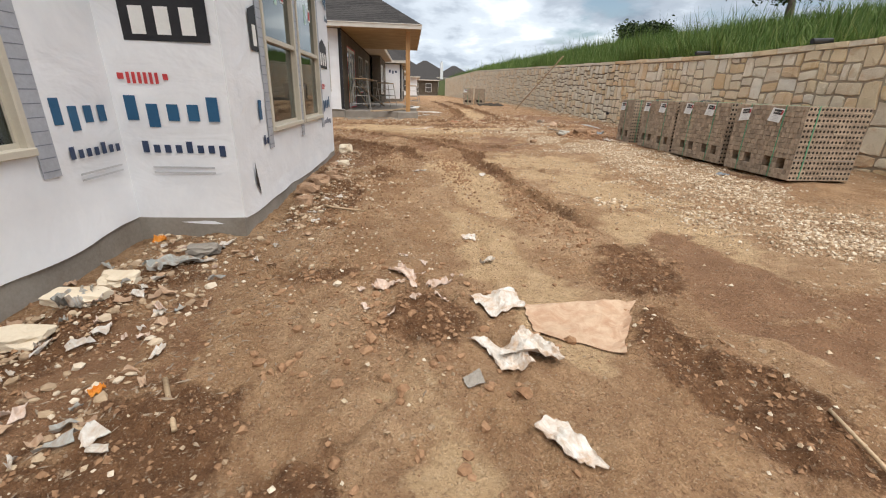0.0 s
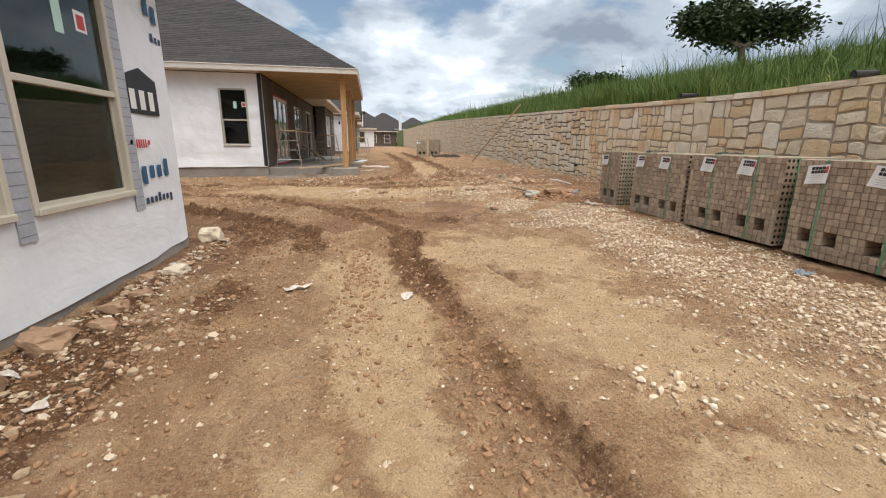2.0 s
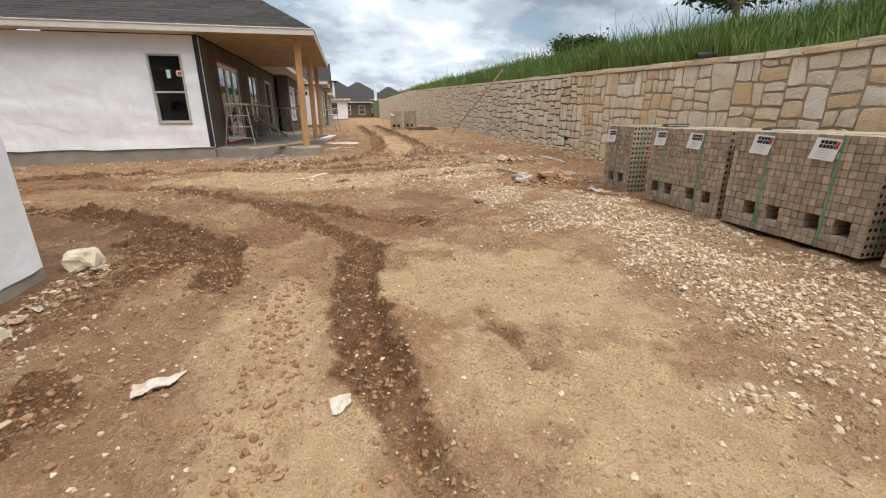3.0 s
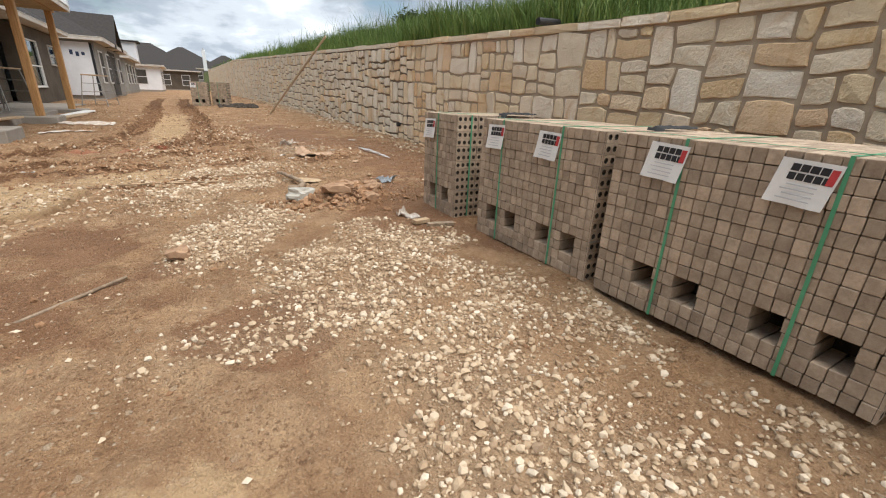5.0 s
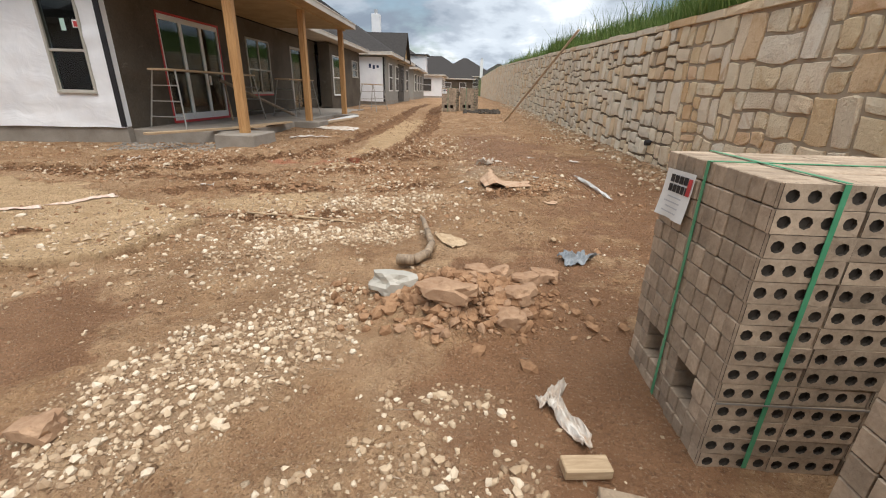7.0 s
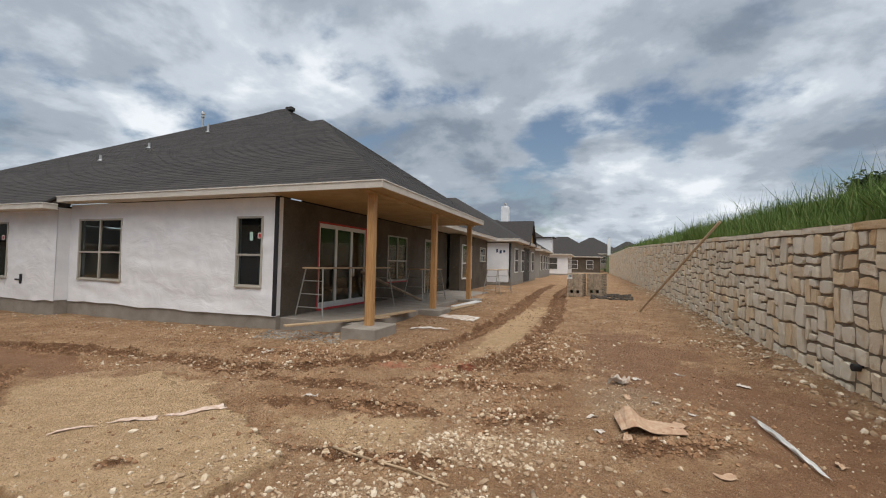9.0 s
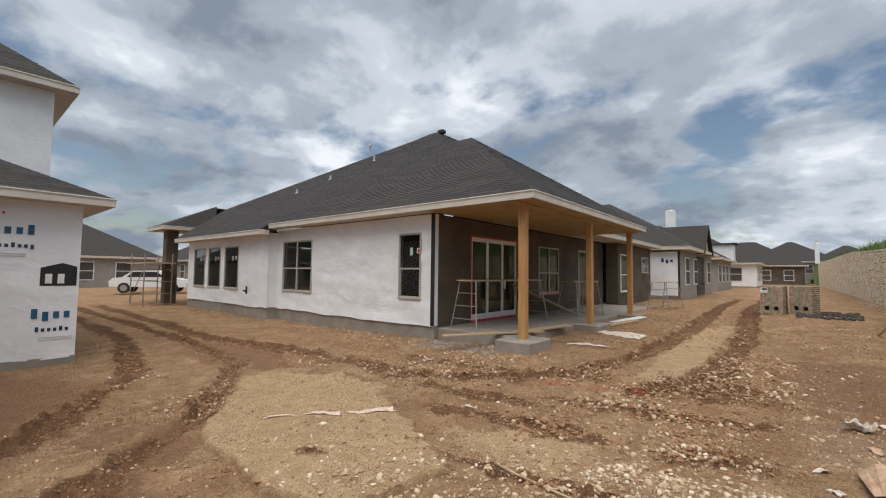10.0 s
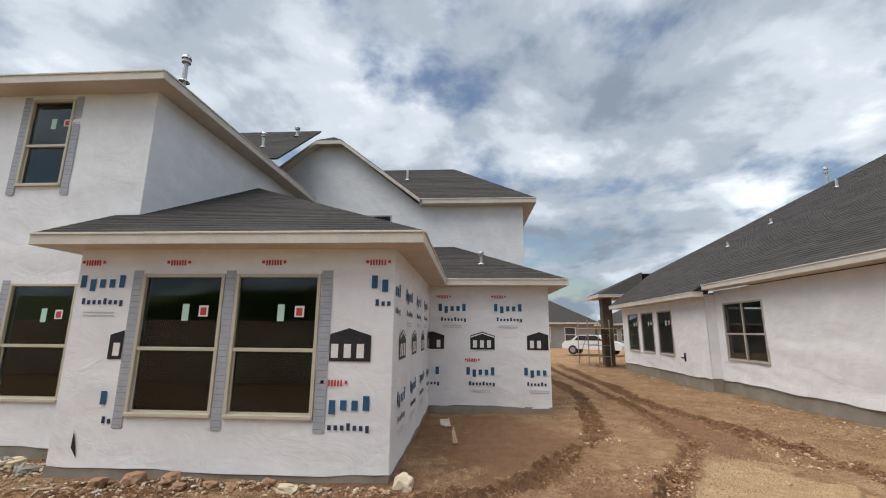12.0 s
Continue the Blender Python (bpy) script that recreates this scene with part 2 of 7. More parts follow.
def make_stucco():
    s = Mat("scratch_coat", (0.066, 0.052, 0.037), (0.140, 0.114, 0.086), rough=0.95, scale=1.1, fine=30, bump=0.6, dist=0.012)
    st = s.ramp(s.noise(2.6, 6, 0.7, None, 1.2), [(0.60, (0, 0, 0)), (0.72, (1, 1, 1))])
    m2 = s.n.new("ShaderNodeMath")
    m2.operation = "MULTIPLY"
    m2.inputs[1].default_value = 0.35
    s.l.new(st, m2.inputs[0])
    s.base(s.mixc(m2.outputs[0], s.col, (0.27, 0.24, 0.195)))
    return s.m


M_STUCCO = make_stucco()


def make_wood(name, a, b, stretch=(6, 6, 0.5)):
    w = Mat(name, a, b, rough=0.65, scale=2, fine=30, bump=0.0)
    g1 = w.noise(5, 6, 0.65, stretch, 0.8)
    w.base(w.ramp(g1, [(0.3, a), (0.7, b)]))
    bp = w.n.new("ShaderNodeBump")
    bp.inputs["Strength"].default_value = 0.3
    bp.inputs["Distance"].default_value = 0.004
    w.l.new(g1, bp.inputs["Height"])
    w.l.new(bp.outputs[0], w.p.inputs["Normal"])
    return w.m


M_POST = make_wood("cedar_post", (0.36, 0.18, 0.065), (0.60, 0.35, 0.15))
M_LUMBER = make_wood("lumber", (0.34, 0.23, 0.13), (0.56, 0.42, 0.27), (1, 8, 8))
M_DRIFT = make_wood("grey_wood", (0.17, 0.12, 0.08), (0.42, 0.32, 0.22), (5, 5, 0.8))
M_FRAME = Mat("almond_vinyl", (0.50, 0.45, 0.36), (0.60, 0.55, 0.45), rough=0.45, scale=2, fine=30, bump=0.05).m
M_FRAME_GREY = Mat("weathered_frame", (0.36, 0.34, 0.29), (0.48, 0.45, 0.39), rough=0.5, scale=2, fine=30, bump=0.05).m
M_FRAME_WHITE = Mat("white_frame", (0.66, 0.66, 0.64), (0.78, 0.78, 0.76), rough=0.45, scale=2, fine=30, bump=0.05).m
M_TAPE = Mat("flashing_tape", (0.33, 0.34, 0.37), (0.44, 0.46, 0.50), rough=0.5, scale=5, fine=40, bump=0.2).m
M_TAPE_LINE = Mat("tape_print", (0.16, 0.17, 0.20), (0.22, 0.23, 0.27), rough=0.5, bump=0).m
M_BLACK = Mat("black_print", (0.012, 0.012, 0.014), (0.03, 0.03, 0.034), rough=0.55, scale=3, fine=50, bump=0).m
M_BLUE = Mat("blue_print", (0.018, 0.085, 0.18), (0.03, 0.12, 0.23), rough=0.55, scale=3, fine=50, bump=0).m
M_NAVY = Mat("navy_print", (0.022, 0.040, 0.09), (0.04, 0.06, 0.12), rough=0.55, scale=3, fine=50, bump=0).m
M_RED = Mat("red_print", (0.45, 0.035, 0.04), (0.60, 0.07, 0.07), rough=0.5, scale=3, fine=50, bump=0).m
M_GREYPRINT = Mat("grey_print", (0.45, 0.45, 0.46), (0.58, 0.58, 0.59), rough=0.55, bump=0).m
M_WHITE = Mat("white_sheet", (0.72, 0.71, 0.68), (0.84, 0.83, 0.80), rough=0.6, scale=6, fine=40, bump=0.15).m
# dark colour for room shade: behind glass and in the far entry
M_DARK = Mat("interior_shade", (0.05, 0.045, 0.04), (0.10, 0.09, 0.08), rough=0.9, scale=1, fine=10, bump=0).m
M_MINT = Mat("mint_sticker", (0.45, 0.66, 0.58), (0.55, 0.74, 0.66), rough=0.6, bump=0).m


def make_glass():
    m = bpy.data.materials.new("window_glass")
    m.use_nodes = True
    p = m.node_tree.nodes["Principled BSDF"]
    p.inputs["Base Color"].default_value = (0.38, 0.46, 0.43, 1)
    p.inputs["Roughness"].default_value = 0.01
    p.inputs["Transmission Weight"].default_value = 1.0
    p.inputs["IOR"].default_value = 1.5
    return m


M_GLASS = make_glass()


def make_stone_mat():
    s = Mat("limestone", (0.58, 0.46, 0.31), (0.86, 0.77, 0.61), rough=0.9, scale=3.2, fine=38, bump=0.75, dist=0.02, per_object=0.16, fine_mix=0.4, spec=0.2)
    veins = s.ramp(s.noise(2.0, 5, 0.6, None, 1.5), [(0.55, (0, 0, 0)), (0.72, (1, 1, 1))])
    m2 = s.n.new("ShaderNodeMath")
    m2.operation = "MULTIPLY"
    m2.inputs[1].default_value = 0.5
    s.l.new(veins, m2.inputs[0])
    isl = s.ramp(s.island(), [(0.0, (0.84, 0.60, 0.34)), (0.2, (0.90, 0.82, 0.66)), (0.55, (0.88, 0.81, 0.68)), (0.8, (0.74, 0.68, 0.56)), (1.0, (0.78, 0.56, 0.33))])
    c = s.mixc(0.6, s.col, isl)
    c = s.mixc(m2.outputs[0], c, (0.52, 0.33, 0.15))
    s.base(c)
    return s.m


def make_stone_near():
    s = Mat("limestone_block", (0.56, 0.41, 0.25), (0.86, 0.74, 0.56), rough=0.9, scale=3.2, fine=38, bump=1.0, dist=0.05, per_object=0.14, fine_mix=0.4, spec=0.2)
    oi = s.n.new("ShaderNodeObjectInfo")
    tint = s.ramp(oi.outputs["Random"], [(0.0, (0.80, 0.50, 0.24)), (0.12, (0.88, 0.68, 0.40)), (0.35, (0.90, 0.80, 0.62)), (0.55, (0.86, 0.70, 0.46)), (0.70, (0.76, 0.64, 0.48)), (0.84, (0.92, 0.85, 0.72)), (0.94, (0.82, 0.58, 0.33)), (1.0, (0.68, 0.40, 0.22))])
    veins = s.ramp(s.noise(2.2, 5, 0.6, None, 1.5), [(0.55, (0, 0, 0)), (0.72, (1, 1, 1))])
    m2 = s.n.new("ShaderNodeMath")
    m2.operation = "MULTIPLY"
    m2.inputs[1].default_value = 0.6
    s.l.new(veins, m2.inputs[0])
    c = s.mixc(0.62, s.col, tint)
    s.base(s.mixc(m2.outputs[0], c, (0.60, 0.36, 0.15)))
    return s.m


M_STONE = make_stone_mat()
M_STONE_NEAR = make_stone_near()
# mortar of the far joints, with the shadow in them put into the colour
M_MORTAR_SHADED = Mat("shaded_joint_mortar", (0.17, 0.13, 0.09), (0.30, 0.235, 0.165), rough=0.95, scale=3, fine=60, bump=0.6, dist=0.01).m
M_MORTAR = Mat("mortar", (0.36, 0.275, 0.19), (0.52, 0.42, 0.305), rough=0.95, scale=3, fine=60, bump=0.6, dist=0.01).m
M_BRICK = Mat("grey_brick", (0.265, 0.200, 0.143), (0.51, 0.40, 0.295), rough=0.92, scale=12, fine=70, bump=1.0, dist=0.008, per_object=0.20, spec=0.25).m
# near-black brick: shade painted into holes and pack insides, also the loose heap
M_BRICK_CORE = Mat("brick_dark_and_shade", (0.035, 0.028, 0.022), (0.09, 0.075, 0.06), rough=0.95, scale=6, fine=50, bump=0.2).m
M_STRAP = Mat("green_strap", (0.06, 0.26, 0.13), (0.10, 0.36, 0.20), rough=0.4, scale=6, fine=30, bump=0).m


def make_pebble():
    s = Mat("gravel_stones", (0.38, 0.29, 0.19), (0.60, 0.51, 0.38), rough=0.9, scale=8, fine=60, bump=0.4, dist=0.004, spec=0.2)
    isl = s.ramp(s.island(), [(0.0, (0.25, 0.15, 0.085)), (0.35, (0.42, 0.29, 0.175)), (0.70, (0.60, 0.46, 0.315)), (1.0, (0.80, 0.70, 0.56))])
    s.base(s.mixc(0.7, s.col, isl))
    return s.m


M_PEBBLE = make_pebble()
M_CLOD = Mat("dirt_clods", (0.19, 0.098, 0.052), (0.44, 0.27, 0.155), rough=0.95, scale=8, fine=60, bump=0.6, dist=0.01, spec=0.15).m


def make_scrap(name, a, b, soil, amount):
    s = Mat(name, a, b, rough=0.8, scale=7, fine=45, bump=0.5, dist=0.012)
    stain = s.ramp(s.noise(9, 6, 0.7, None, 0.8), [(0.42, (0, 0, 0)), (0.64, (amount, amount, amount))])
    s.base(s.mixc(stain, s.col, soil))
    return s.m


M_SCRAP = make_scrap("soiled_paper", (0.50, 0.46, 0.40), (0.74, 0.71, 0.66), (0.42, 0.27, 0.16), 0.85)
M_GREYSCRAP = make_scrap("grey_plastic_film", (0.30, 0.31, 0.29), (0.50, 0.50, 0.46), (0.28, 0.18, 0.11), 0.9)
M_ORANGE = Mat("orange_peel", (0.62, 0.20, 0.02), (0.78, 0.33, 0.05), rough=0.6, scale=12, fine=60, bump=0.3).m
M_PINKPAPER = make_scrap("pulped_paper", (0.56, 0.43, 0.35), (0.76, 0.63, 0.54), (0.40, 0.24, 0.14), 0.9)
M_CARD = make_scrap("cardboard", (0.42, 0.285, 0.185), (0.58, 0.42, 0.29), (0.36, 0.20, 0.115), 0.8)
M_LEAF = Mat("oak_leaves", (0.018, 0.030, 0.010), (0.05, 0.075, 0.022), rough=0.6, scale=1.2, fine=8, bump=0, spec=0.3).m
M_BARK = Mat("bark", (0.05, 0.038, 0.028), (0.12, 0.095, 0.07), rough=0.95, scale=5, fine=40, bump=0.8, dist=0.02).m
M_STEEL = Mat("steel_tube", (0.30, 0.29, 0.27), (0.44, 0.42, 0.38), rough=0.45, metal=0.6, scale=6, fine=40, bump=0.1).m
M_CARWHITE = Mat("white_car_paint", (0.72, 0.73, 0.74), (0.80, 0.80, 0.81), rough=0.25, bump=0).m
M_RUBBER = Mat("rubber", (0.015, 0.015, 0.016), (0.03, 0.03, 0.03), rough=0.8, bump=0.1).m
M_BLUEPLASTIC = Mat("blue_plastic", (0.15, 0.17, 0.19), (0.30, 0.33, 0.35), rough=0.4, scale=5, fine=30, bump=0.3).m
M_GREYPIPE = Mat("vent_metal", (0.42, 0.43, 0.43), (0.58, 0.58, 0.58), rough=0.4, metal=0.5, bump=0.1).m
M_FARWALL = Mat("grey_siding", (0.24, 0.23, 0.21), (0.33, 0.32, 0.29), rough=0.8, scale=2, fine=20, bump=0.2).m
M_HONEY = Mat("honeycomb_rock", (0.25, 0.145, 0.085), (0.50, 0.335, 0.215), rough=0.95, scale=5, fine=30, bump=0.9, dist=0.02, spec=0.2).m

# ---- building helpers ----
rnd = random.Random(7)


def part(name, verts, faces, material, parent=None, label="", smooth=False):
    me = bpy.data.meshes.new(name)
    me.from_pydata([tuple(v) for v in verts], [], faces)
    me.materials.append(material)
    if smooth:
        me.polygons.foreach_set("use_smooth", [True] * len(me.polygons))
    me.update()
    ob = new(name, me)
    if name in ("wrap_print", "tape_print", "tag_print"):
        ob["kind"] = "stuff"
    if parent:
        ob.parent = parent
    if label:
        ob["label"] = label
    return ob


class Geo:
    """Collects boxes, tubes and faces for one mesh."""

    def __init__(self):
        self.v, self.f = [], []

    def add(self, verts, faces):
        k = len(self.v)
        self.v += [tuple(p) for p in verts]
        self.f += [tuple(i + k for i in f) for f in faces]
        return self

    def box(self, x0, y0, z0, x1, y1, z1, m=None, c=0.0):
        if c:
            c = min(c, abs(x1 - x0) * 0.4, abs(y1 - y0) * 0.4, abs(z1 - z0) * 0.4)
            pts, fs = chamfer_box(x0, y0, z0, x1, y1, z1, c)
        else:
            pts = [(x, y, z) for z in (z0, z1) for y in (y0, y1) for x in (x0, x1)]
            fs = [(0, 2, 3, 1), (4, 5, 7, 6), (0, 1, 5, 4), (2, 6, 7, 3), (0, 4, 6, 2), (1, 3, 7, 5)]
        if m:
            pts = [m @ Vector(p) for p in pts]
        return self.add(pts, fs)

    def tube(self, a, b, r, r2=None, n=8):
        a, b = Vector(a), Vector(b)
        r2 = r if r2 is None else r2
        q = (b - a).to_track_quat("Z", "Y").to_matrix()
        pts = []
        for p, rr in ((a, r), (b, r2)):
            pts += [p + q @ Vector((math.cos(t) * rr, math.sin(t) * rr, 0)) for t in (2 * math.pi * i / n for i in range(n))]
        fs = [(i, (i + 1) % n, n + (i + 1) % n, n + i) for i in range(n)] + [tuple(range(n - 1, -1, -1)), tuple(range(n, 2 * n))]
        return self.add(pts, fs)

    def make(self, name, material, parent=None, label="", smooth=False):
        return part(name, self.v, self.f, material, parent, label, smooth)


def chamfer_box(x0, y0, z0, x1, y1, z1, c):
    bm = bmesh.new()
    bmesh.ops.create_cube(bm, size=1)
    for v in bm.verts:
        v.co = ((x0 + x1) / 2 + v.co.x * (x1 - x0), (y0 + y1) / 2 + v.co.y * (y1 - y0), (z0 + z1) / 2 + v.co.z * (z1 - z0))
    bmesh.ops.bevel(bm, geom=list(bm.edges), offset=c, segments=1, affect="EDGES")
    bm.verts.index_update()
    pts = [tuple(v.co) for v in bm.verts]
    fs = [tuple(v.index for v in f.verts) for f in bm.faces]
    bm.free()
    return pts, fs


def thing(name, x, y, z, label, category, group="", kind="", turn=0.0):
    e = new(name)
    e.matrix_world = pose(x, y, z, 0, 0, turn)
    return tagged(e, label, category, group, kind)


# ---- value noise for the ground ----
TABLE = np.random.RandomState(3).rand(256, 256)


def vnoise(x, y, f, seed=0):
    u, v = x * f + seed * 17.3, y * f + seed * 31.7
    iu, iv = np.floor(u).astype(int), np.floor(v).astype(int)
    fu, fv = u - iu, v - iv
    fu, fv = fu * fu * (3 - 2 * fu), fv * fv * (3 - 2 * fv)
    a, b = TABLE[iu % 256, iv % 256], TABLE[(iu + 1) % 256, iv % 256]
    c, d = TABLE[iu % 256, (iv + 1) % 256], TABLE[(iu + 1) % 256, (iv + 1) % 256]
    return (a * (1 - fu) + b * fu) * (1 - fv) + (c * (1 - fu) + d * fu) * fv - 0.5


def ragged_edge(x, y):
    return 0.8 * vnoise(x, y, 1.4, 5) + 0.6 * vnoise(x, y, 4.5, 6) + 0.35 * vnoise(x, y, 11.0, 9)


def blob(x, y, ragged, cx, cy, rx, ry, turn=0.0):
    c, s = math.cos(radians(turn)), math.sin(radians(turn))
    u, v = ((x - cx) * c + (y - cy) * s) / rx, (-(x - cx) * s + (y - cy) * c) / ry
    return np.clip((1.15 - np.hypot(u, v) - ragged) / 0.5, 0, 1)


# wheel tracks: (half width, depth of mud, tread, points)
RUTS = [
    (0.24, 1.0, 1, [(2.1, 40), (2.15, 29), (2.36, 23.5), (2.25, 19.2), (1.95, 17.2), (1.2, 15.6)]),
    (0.24, 1.0, 1, [(3.3, 40), (3.25, 30), (3.6, 22.5), (3.62, 19.7), (3.5, 17.3), (2.9, 15.8)]),
    (0.26, 1.0, 1, [(-22, 14.9), (-8.4, 14.5), (-3.5, 14.75), (-1.9, 14.95), (-0.5, 14.8), (0.4, 15.2), (2.0, 16.4)]),
    (0.20, 0.95, 1, [(-22, 13.9), (-7.5, 13.9), (-3.8, 13.6), (-0.9, 11.8), (-0.1, 10.9), (0.45, 10.1), (1.0, 9.15), (1.34, 8.5), (1.27, 8.0), (1.24, 7.4), (1.29, 6.9), (1.33, 6.4)]),
    (0.13, 0.75, 0, [(1.33, 6.4), (1.43, 5.9), (1.52, 5.2), (1.65, 4.6), (1.80, 3.9)]),
    (0.22, 0.95, 1, [(-22, 13.2), (-8.7, 12.9), (-4.1, 11.95), (-3.1, 11.3), (-1.5, 10.35), (-0.7, 9.55), (0.0, 8.7), (0.15, 7.9)]),
    (0.20, 0.80, 1, [(-0.4, 11.1), (0.4, 10.6), (1.3, 9.9), (2.1, 9.3)]),
    (0.08, 0.55, 0, [(2.05, 7.0), (2.12, 6.6), (2.17, 6.2)]),
    (0.09, 0.40, 1, [(0.75, 4.2), (0.62, 2.8), (0.52, 1.3), (0.45, -3)]),
    (0.09, 0.40, 1, [(0.15, 3.0), (-0.02, 1.6), (-0.25, 1.2), (-0.5, -2)]),
]
# a drier crust whose broken edge faces the wet tracks
CRUST = [(-2.2, 13.0), (-0.25, 11.62), (1.3, 11.45), (2.0, 11.7), (2.2, 12.6), (0.9, 13.4), (-1.3, 14.1)]


def seg_along(x, y, pts):
    """Distance from a line and the way along it."""
    d, s = np.full(np.shape(x), 1e9), np.zeros(np.shape(x))
    run = 0.0
    for (ax, ay), (bx, by) in zip(pts, pts[1:]):
        dx, dy = bx - ax, by - ay
        L = math.hypot(dx, dy)
        t = np.clip(((x - ax) * dx + (y - ay) * dy) / (L * L), 0, 1)
        e = np.hypot(x - ax - t * dx, y - ay - t * dy)
        s = np.where(e < d, run + t * L, s)
        d = np.minimum(d, e)
        run += L
    return d, s


def in_poly(x, y, pts):
    """1 inside, 0 outside, with a ragged edge."""
    wx, wy = x + 0.10 * vnoise(x, y, 3.1, 51) + 0.05 * vnoise(x, y, 9.0, 53), y + 0.10 * vnoise(x, y, 3.1, 52) + 0.05 * vnoise(x, y, 9.0, 54)
    odd = np.zeros(np.shape(x), bool)
    for (ax, ay), (bx, by) in zip(pts, pts[1:] + pts[:1]):
        odd ^= ((ay > wy) != (by > wy)) & (wx < (bx - ax) * (wy - ay) / (by - ay + 1e-12) + ax)
    return odd.astype(float)


def ruts(x, y):
    """Cover of the tracks, their groove, their thrown-up rims and the tread in them."""
    wob = 0.18 * vnoise(x, y, 0.9, 2) + 0.18 * vnoise(x, y, 2.7, 4) + 0.14 * vnoise(x, y, 7.1, 8) + 0.08 * vnoise(x, y, 15.0, 18)
    cover, groove, rim, tread = (np.zeros(np.shape(x)) for _ in range(4))
    for w, deep, lug, pts in RUTS:
        d, along = seg_along(x, y, pts)
        patchy = np.clip(0.75 + 1.3 * vnoise(x, y, 0.8, 41), 0.15, 1) if w < 0.15 else np.clip(0.95 + 0.7 * vnoise(x, y, 0.8, 41), 0.4, 1)
        cover = np.maximum(cover, np.clip((w * 1.25 - d + 0.7 * wob) / 0.10, 0, 1) * deep * patchy)
        groove = np.maximum(groove, np.clip((w * 0.9 - d + 0.25 * wob) / 0.09, 0, 1) * deep)
        rim = np.maximum(rim, np.exp(-((d - w * 1.15 - 0.2 * wob) / 0.075) ** 2) * deep)
        if lug:
            tread = np.maximum(tread, np.clip((w - d) / 0.05, 0, 1) * np.clip(np.sin((along + 0.6 * d) * 38) * 1.6, -1, 1) * np.clip(0.6 + 1.4 * vnoise(x, y, 1.2, 43), 0, 1))
    return cover, groove, rim, tread


def masks(x, y, tracks=None):
    mud = (ruts(x, y) if tracks is None else tracks)[0]
    ragged = ragged_edge(x, y)
    for b in ((1.78, 2.85, 0.34, 0.6, -15), (1.55, 1.35, 0.28, 0.8, 5), (-0.45, 8.6, 0.5, 0.8, -30), (-0.9, 9.4, 0.4, 0.5, 0), (-0.35, 6.5, 0.25, 0.5, 0), (-0.5, 2.8, 0.35, 0.3, 0), (-0.35, 1.0, 0.22, 0.3, 0), (0.15, 2.2, 0.3, 0.5, 10),
              (3.9, 14.2, 0.6, 0.3, 10), (2.6, 13.0, 0.9, 0.14, 5), (-0.2, 16.0, 1.6, 0.2, 5), (3.7, 16.6, 0.9, 0.8, 0), (4.6, 11.0, 0.35, 0.25, 0), (-0.75, 5.0, 0.3, 0.9, 0), (3.2, 15.2, 1.2, 0.25, 15), (-1.85, 2.2, 0.35, 1.1, -8), (-1.15, 5.6, 0.2, 1.8, 0), (-1.0, 1.1, 0.5, 0.5, 0), (1.1, 12.0, 0.12, 0.1, 0), (2.0, 14.0, 1.4, 0.2, 8), (0.6, 14.6, 1.2, 0.15, 0), (5.2, 14.0, 0.8, 0.3, 20)):
        mud = np.maximum(mud, blob(x, y, ragged, *b) * 0.85)
    crust = in_poly(x, y, CRUST)
    wet = np.zeros(np.shape(x))
    for b in ((-3.6, 10.1, 2.9, 1.4, 10), (1.9, 9.7, 1.1, 0.8, 15), (0.3, 9.4, 0.8, 0.5, 25), (2.4, 10.8, 0.6, 0.7, 15), (5.1, 10.4, 0.7, 1.6, 0), (6.7, 13.5, 1.0, 4.2, 0), (3.4, 8.9, 0.4, 0.4, 20), (-1.8, 1.6, 0.6, 1.6, 0), (-0.2, 11.2, 1.2, 0.35, -30), (-5.0, 14.0, 3.0, 0.6, 0), (5.4, 17.5, 1.2, 2.6, 0), (-1.3, 8.0, 0.8, 0.9, 0), (5.2, 5.9, 0.3, 0.7, 0), (3.0, 1.6, 0.8, 0.9, 0), (2.4, 2.3, 0.5, 1.1, 0)):
        wet = np.maximum(wet, blob(x, y, ragged, *b))
    wet = wet * (1 - crust)
    tan = crust * 0.9
    for b in ((-1.2, 13.6, 1.5, 0.5, 10), (0.78, 7.1, 0.40, 1.0, 4), (1.95, 6.3, 0.5, 0.9, 5), (2.9, 7.4, 0.5, 1.0, 10), (0.95, 5.4, 0.35, 1.7, 4), (2.3, 7.2, 0.9, 1.5, 20), (2.6, 5.4, 0.7, 1.6, 10), (0.7, 3.6, 0.3, 1.4, 5), (2.9, 21.0, 0.5, 5.0, 0), (1.0, 2.4, 0.3, 0.7, 0), (2.5, 3.4, 0.6, 1.4, 0), (2.3, 13.6, 0.9, 0.6, 0), (0.2, 1.0, 0.25, 0.6, 10)):
        tan = np.maximum(tan, blob(x, y, ragged, *b))
    gravel = np.zeros(np.shape(x))
    for b in ((4.45, 6.6, 0.85, 2.5, -6), (3.9, 3.8, 0.9, 2.2, 15), (3.3, 8.85, 0.6, 0.22, 15), (4.2, 9.5, 0.85, 0.75, 20), (3.0, 11.7, 0.75, 0.6, 20), (3.55, 10.6, 0.6, 0.8, 0), (3.2, 12.3, 1.0, 0.3, 10), (4.7, 9.6, 0.5, 0.5, 0), (4.75, 8.2, 0.55, 1.1, 0), (1.66, 10.88, 0.3, 0.2, 20), (3.9, 13.6, 0.9, 0.35, 10), (5.0, 15.2, 0.6, 0.8, 0)):
        gravel = np.maximum(gravel, blob(x, y, ragged, *b))
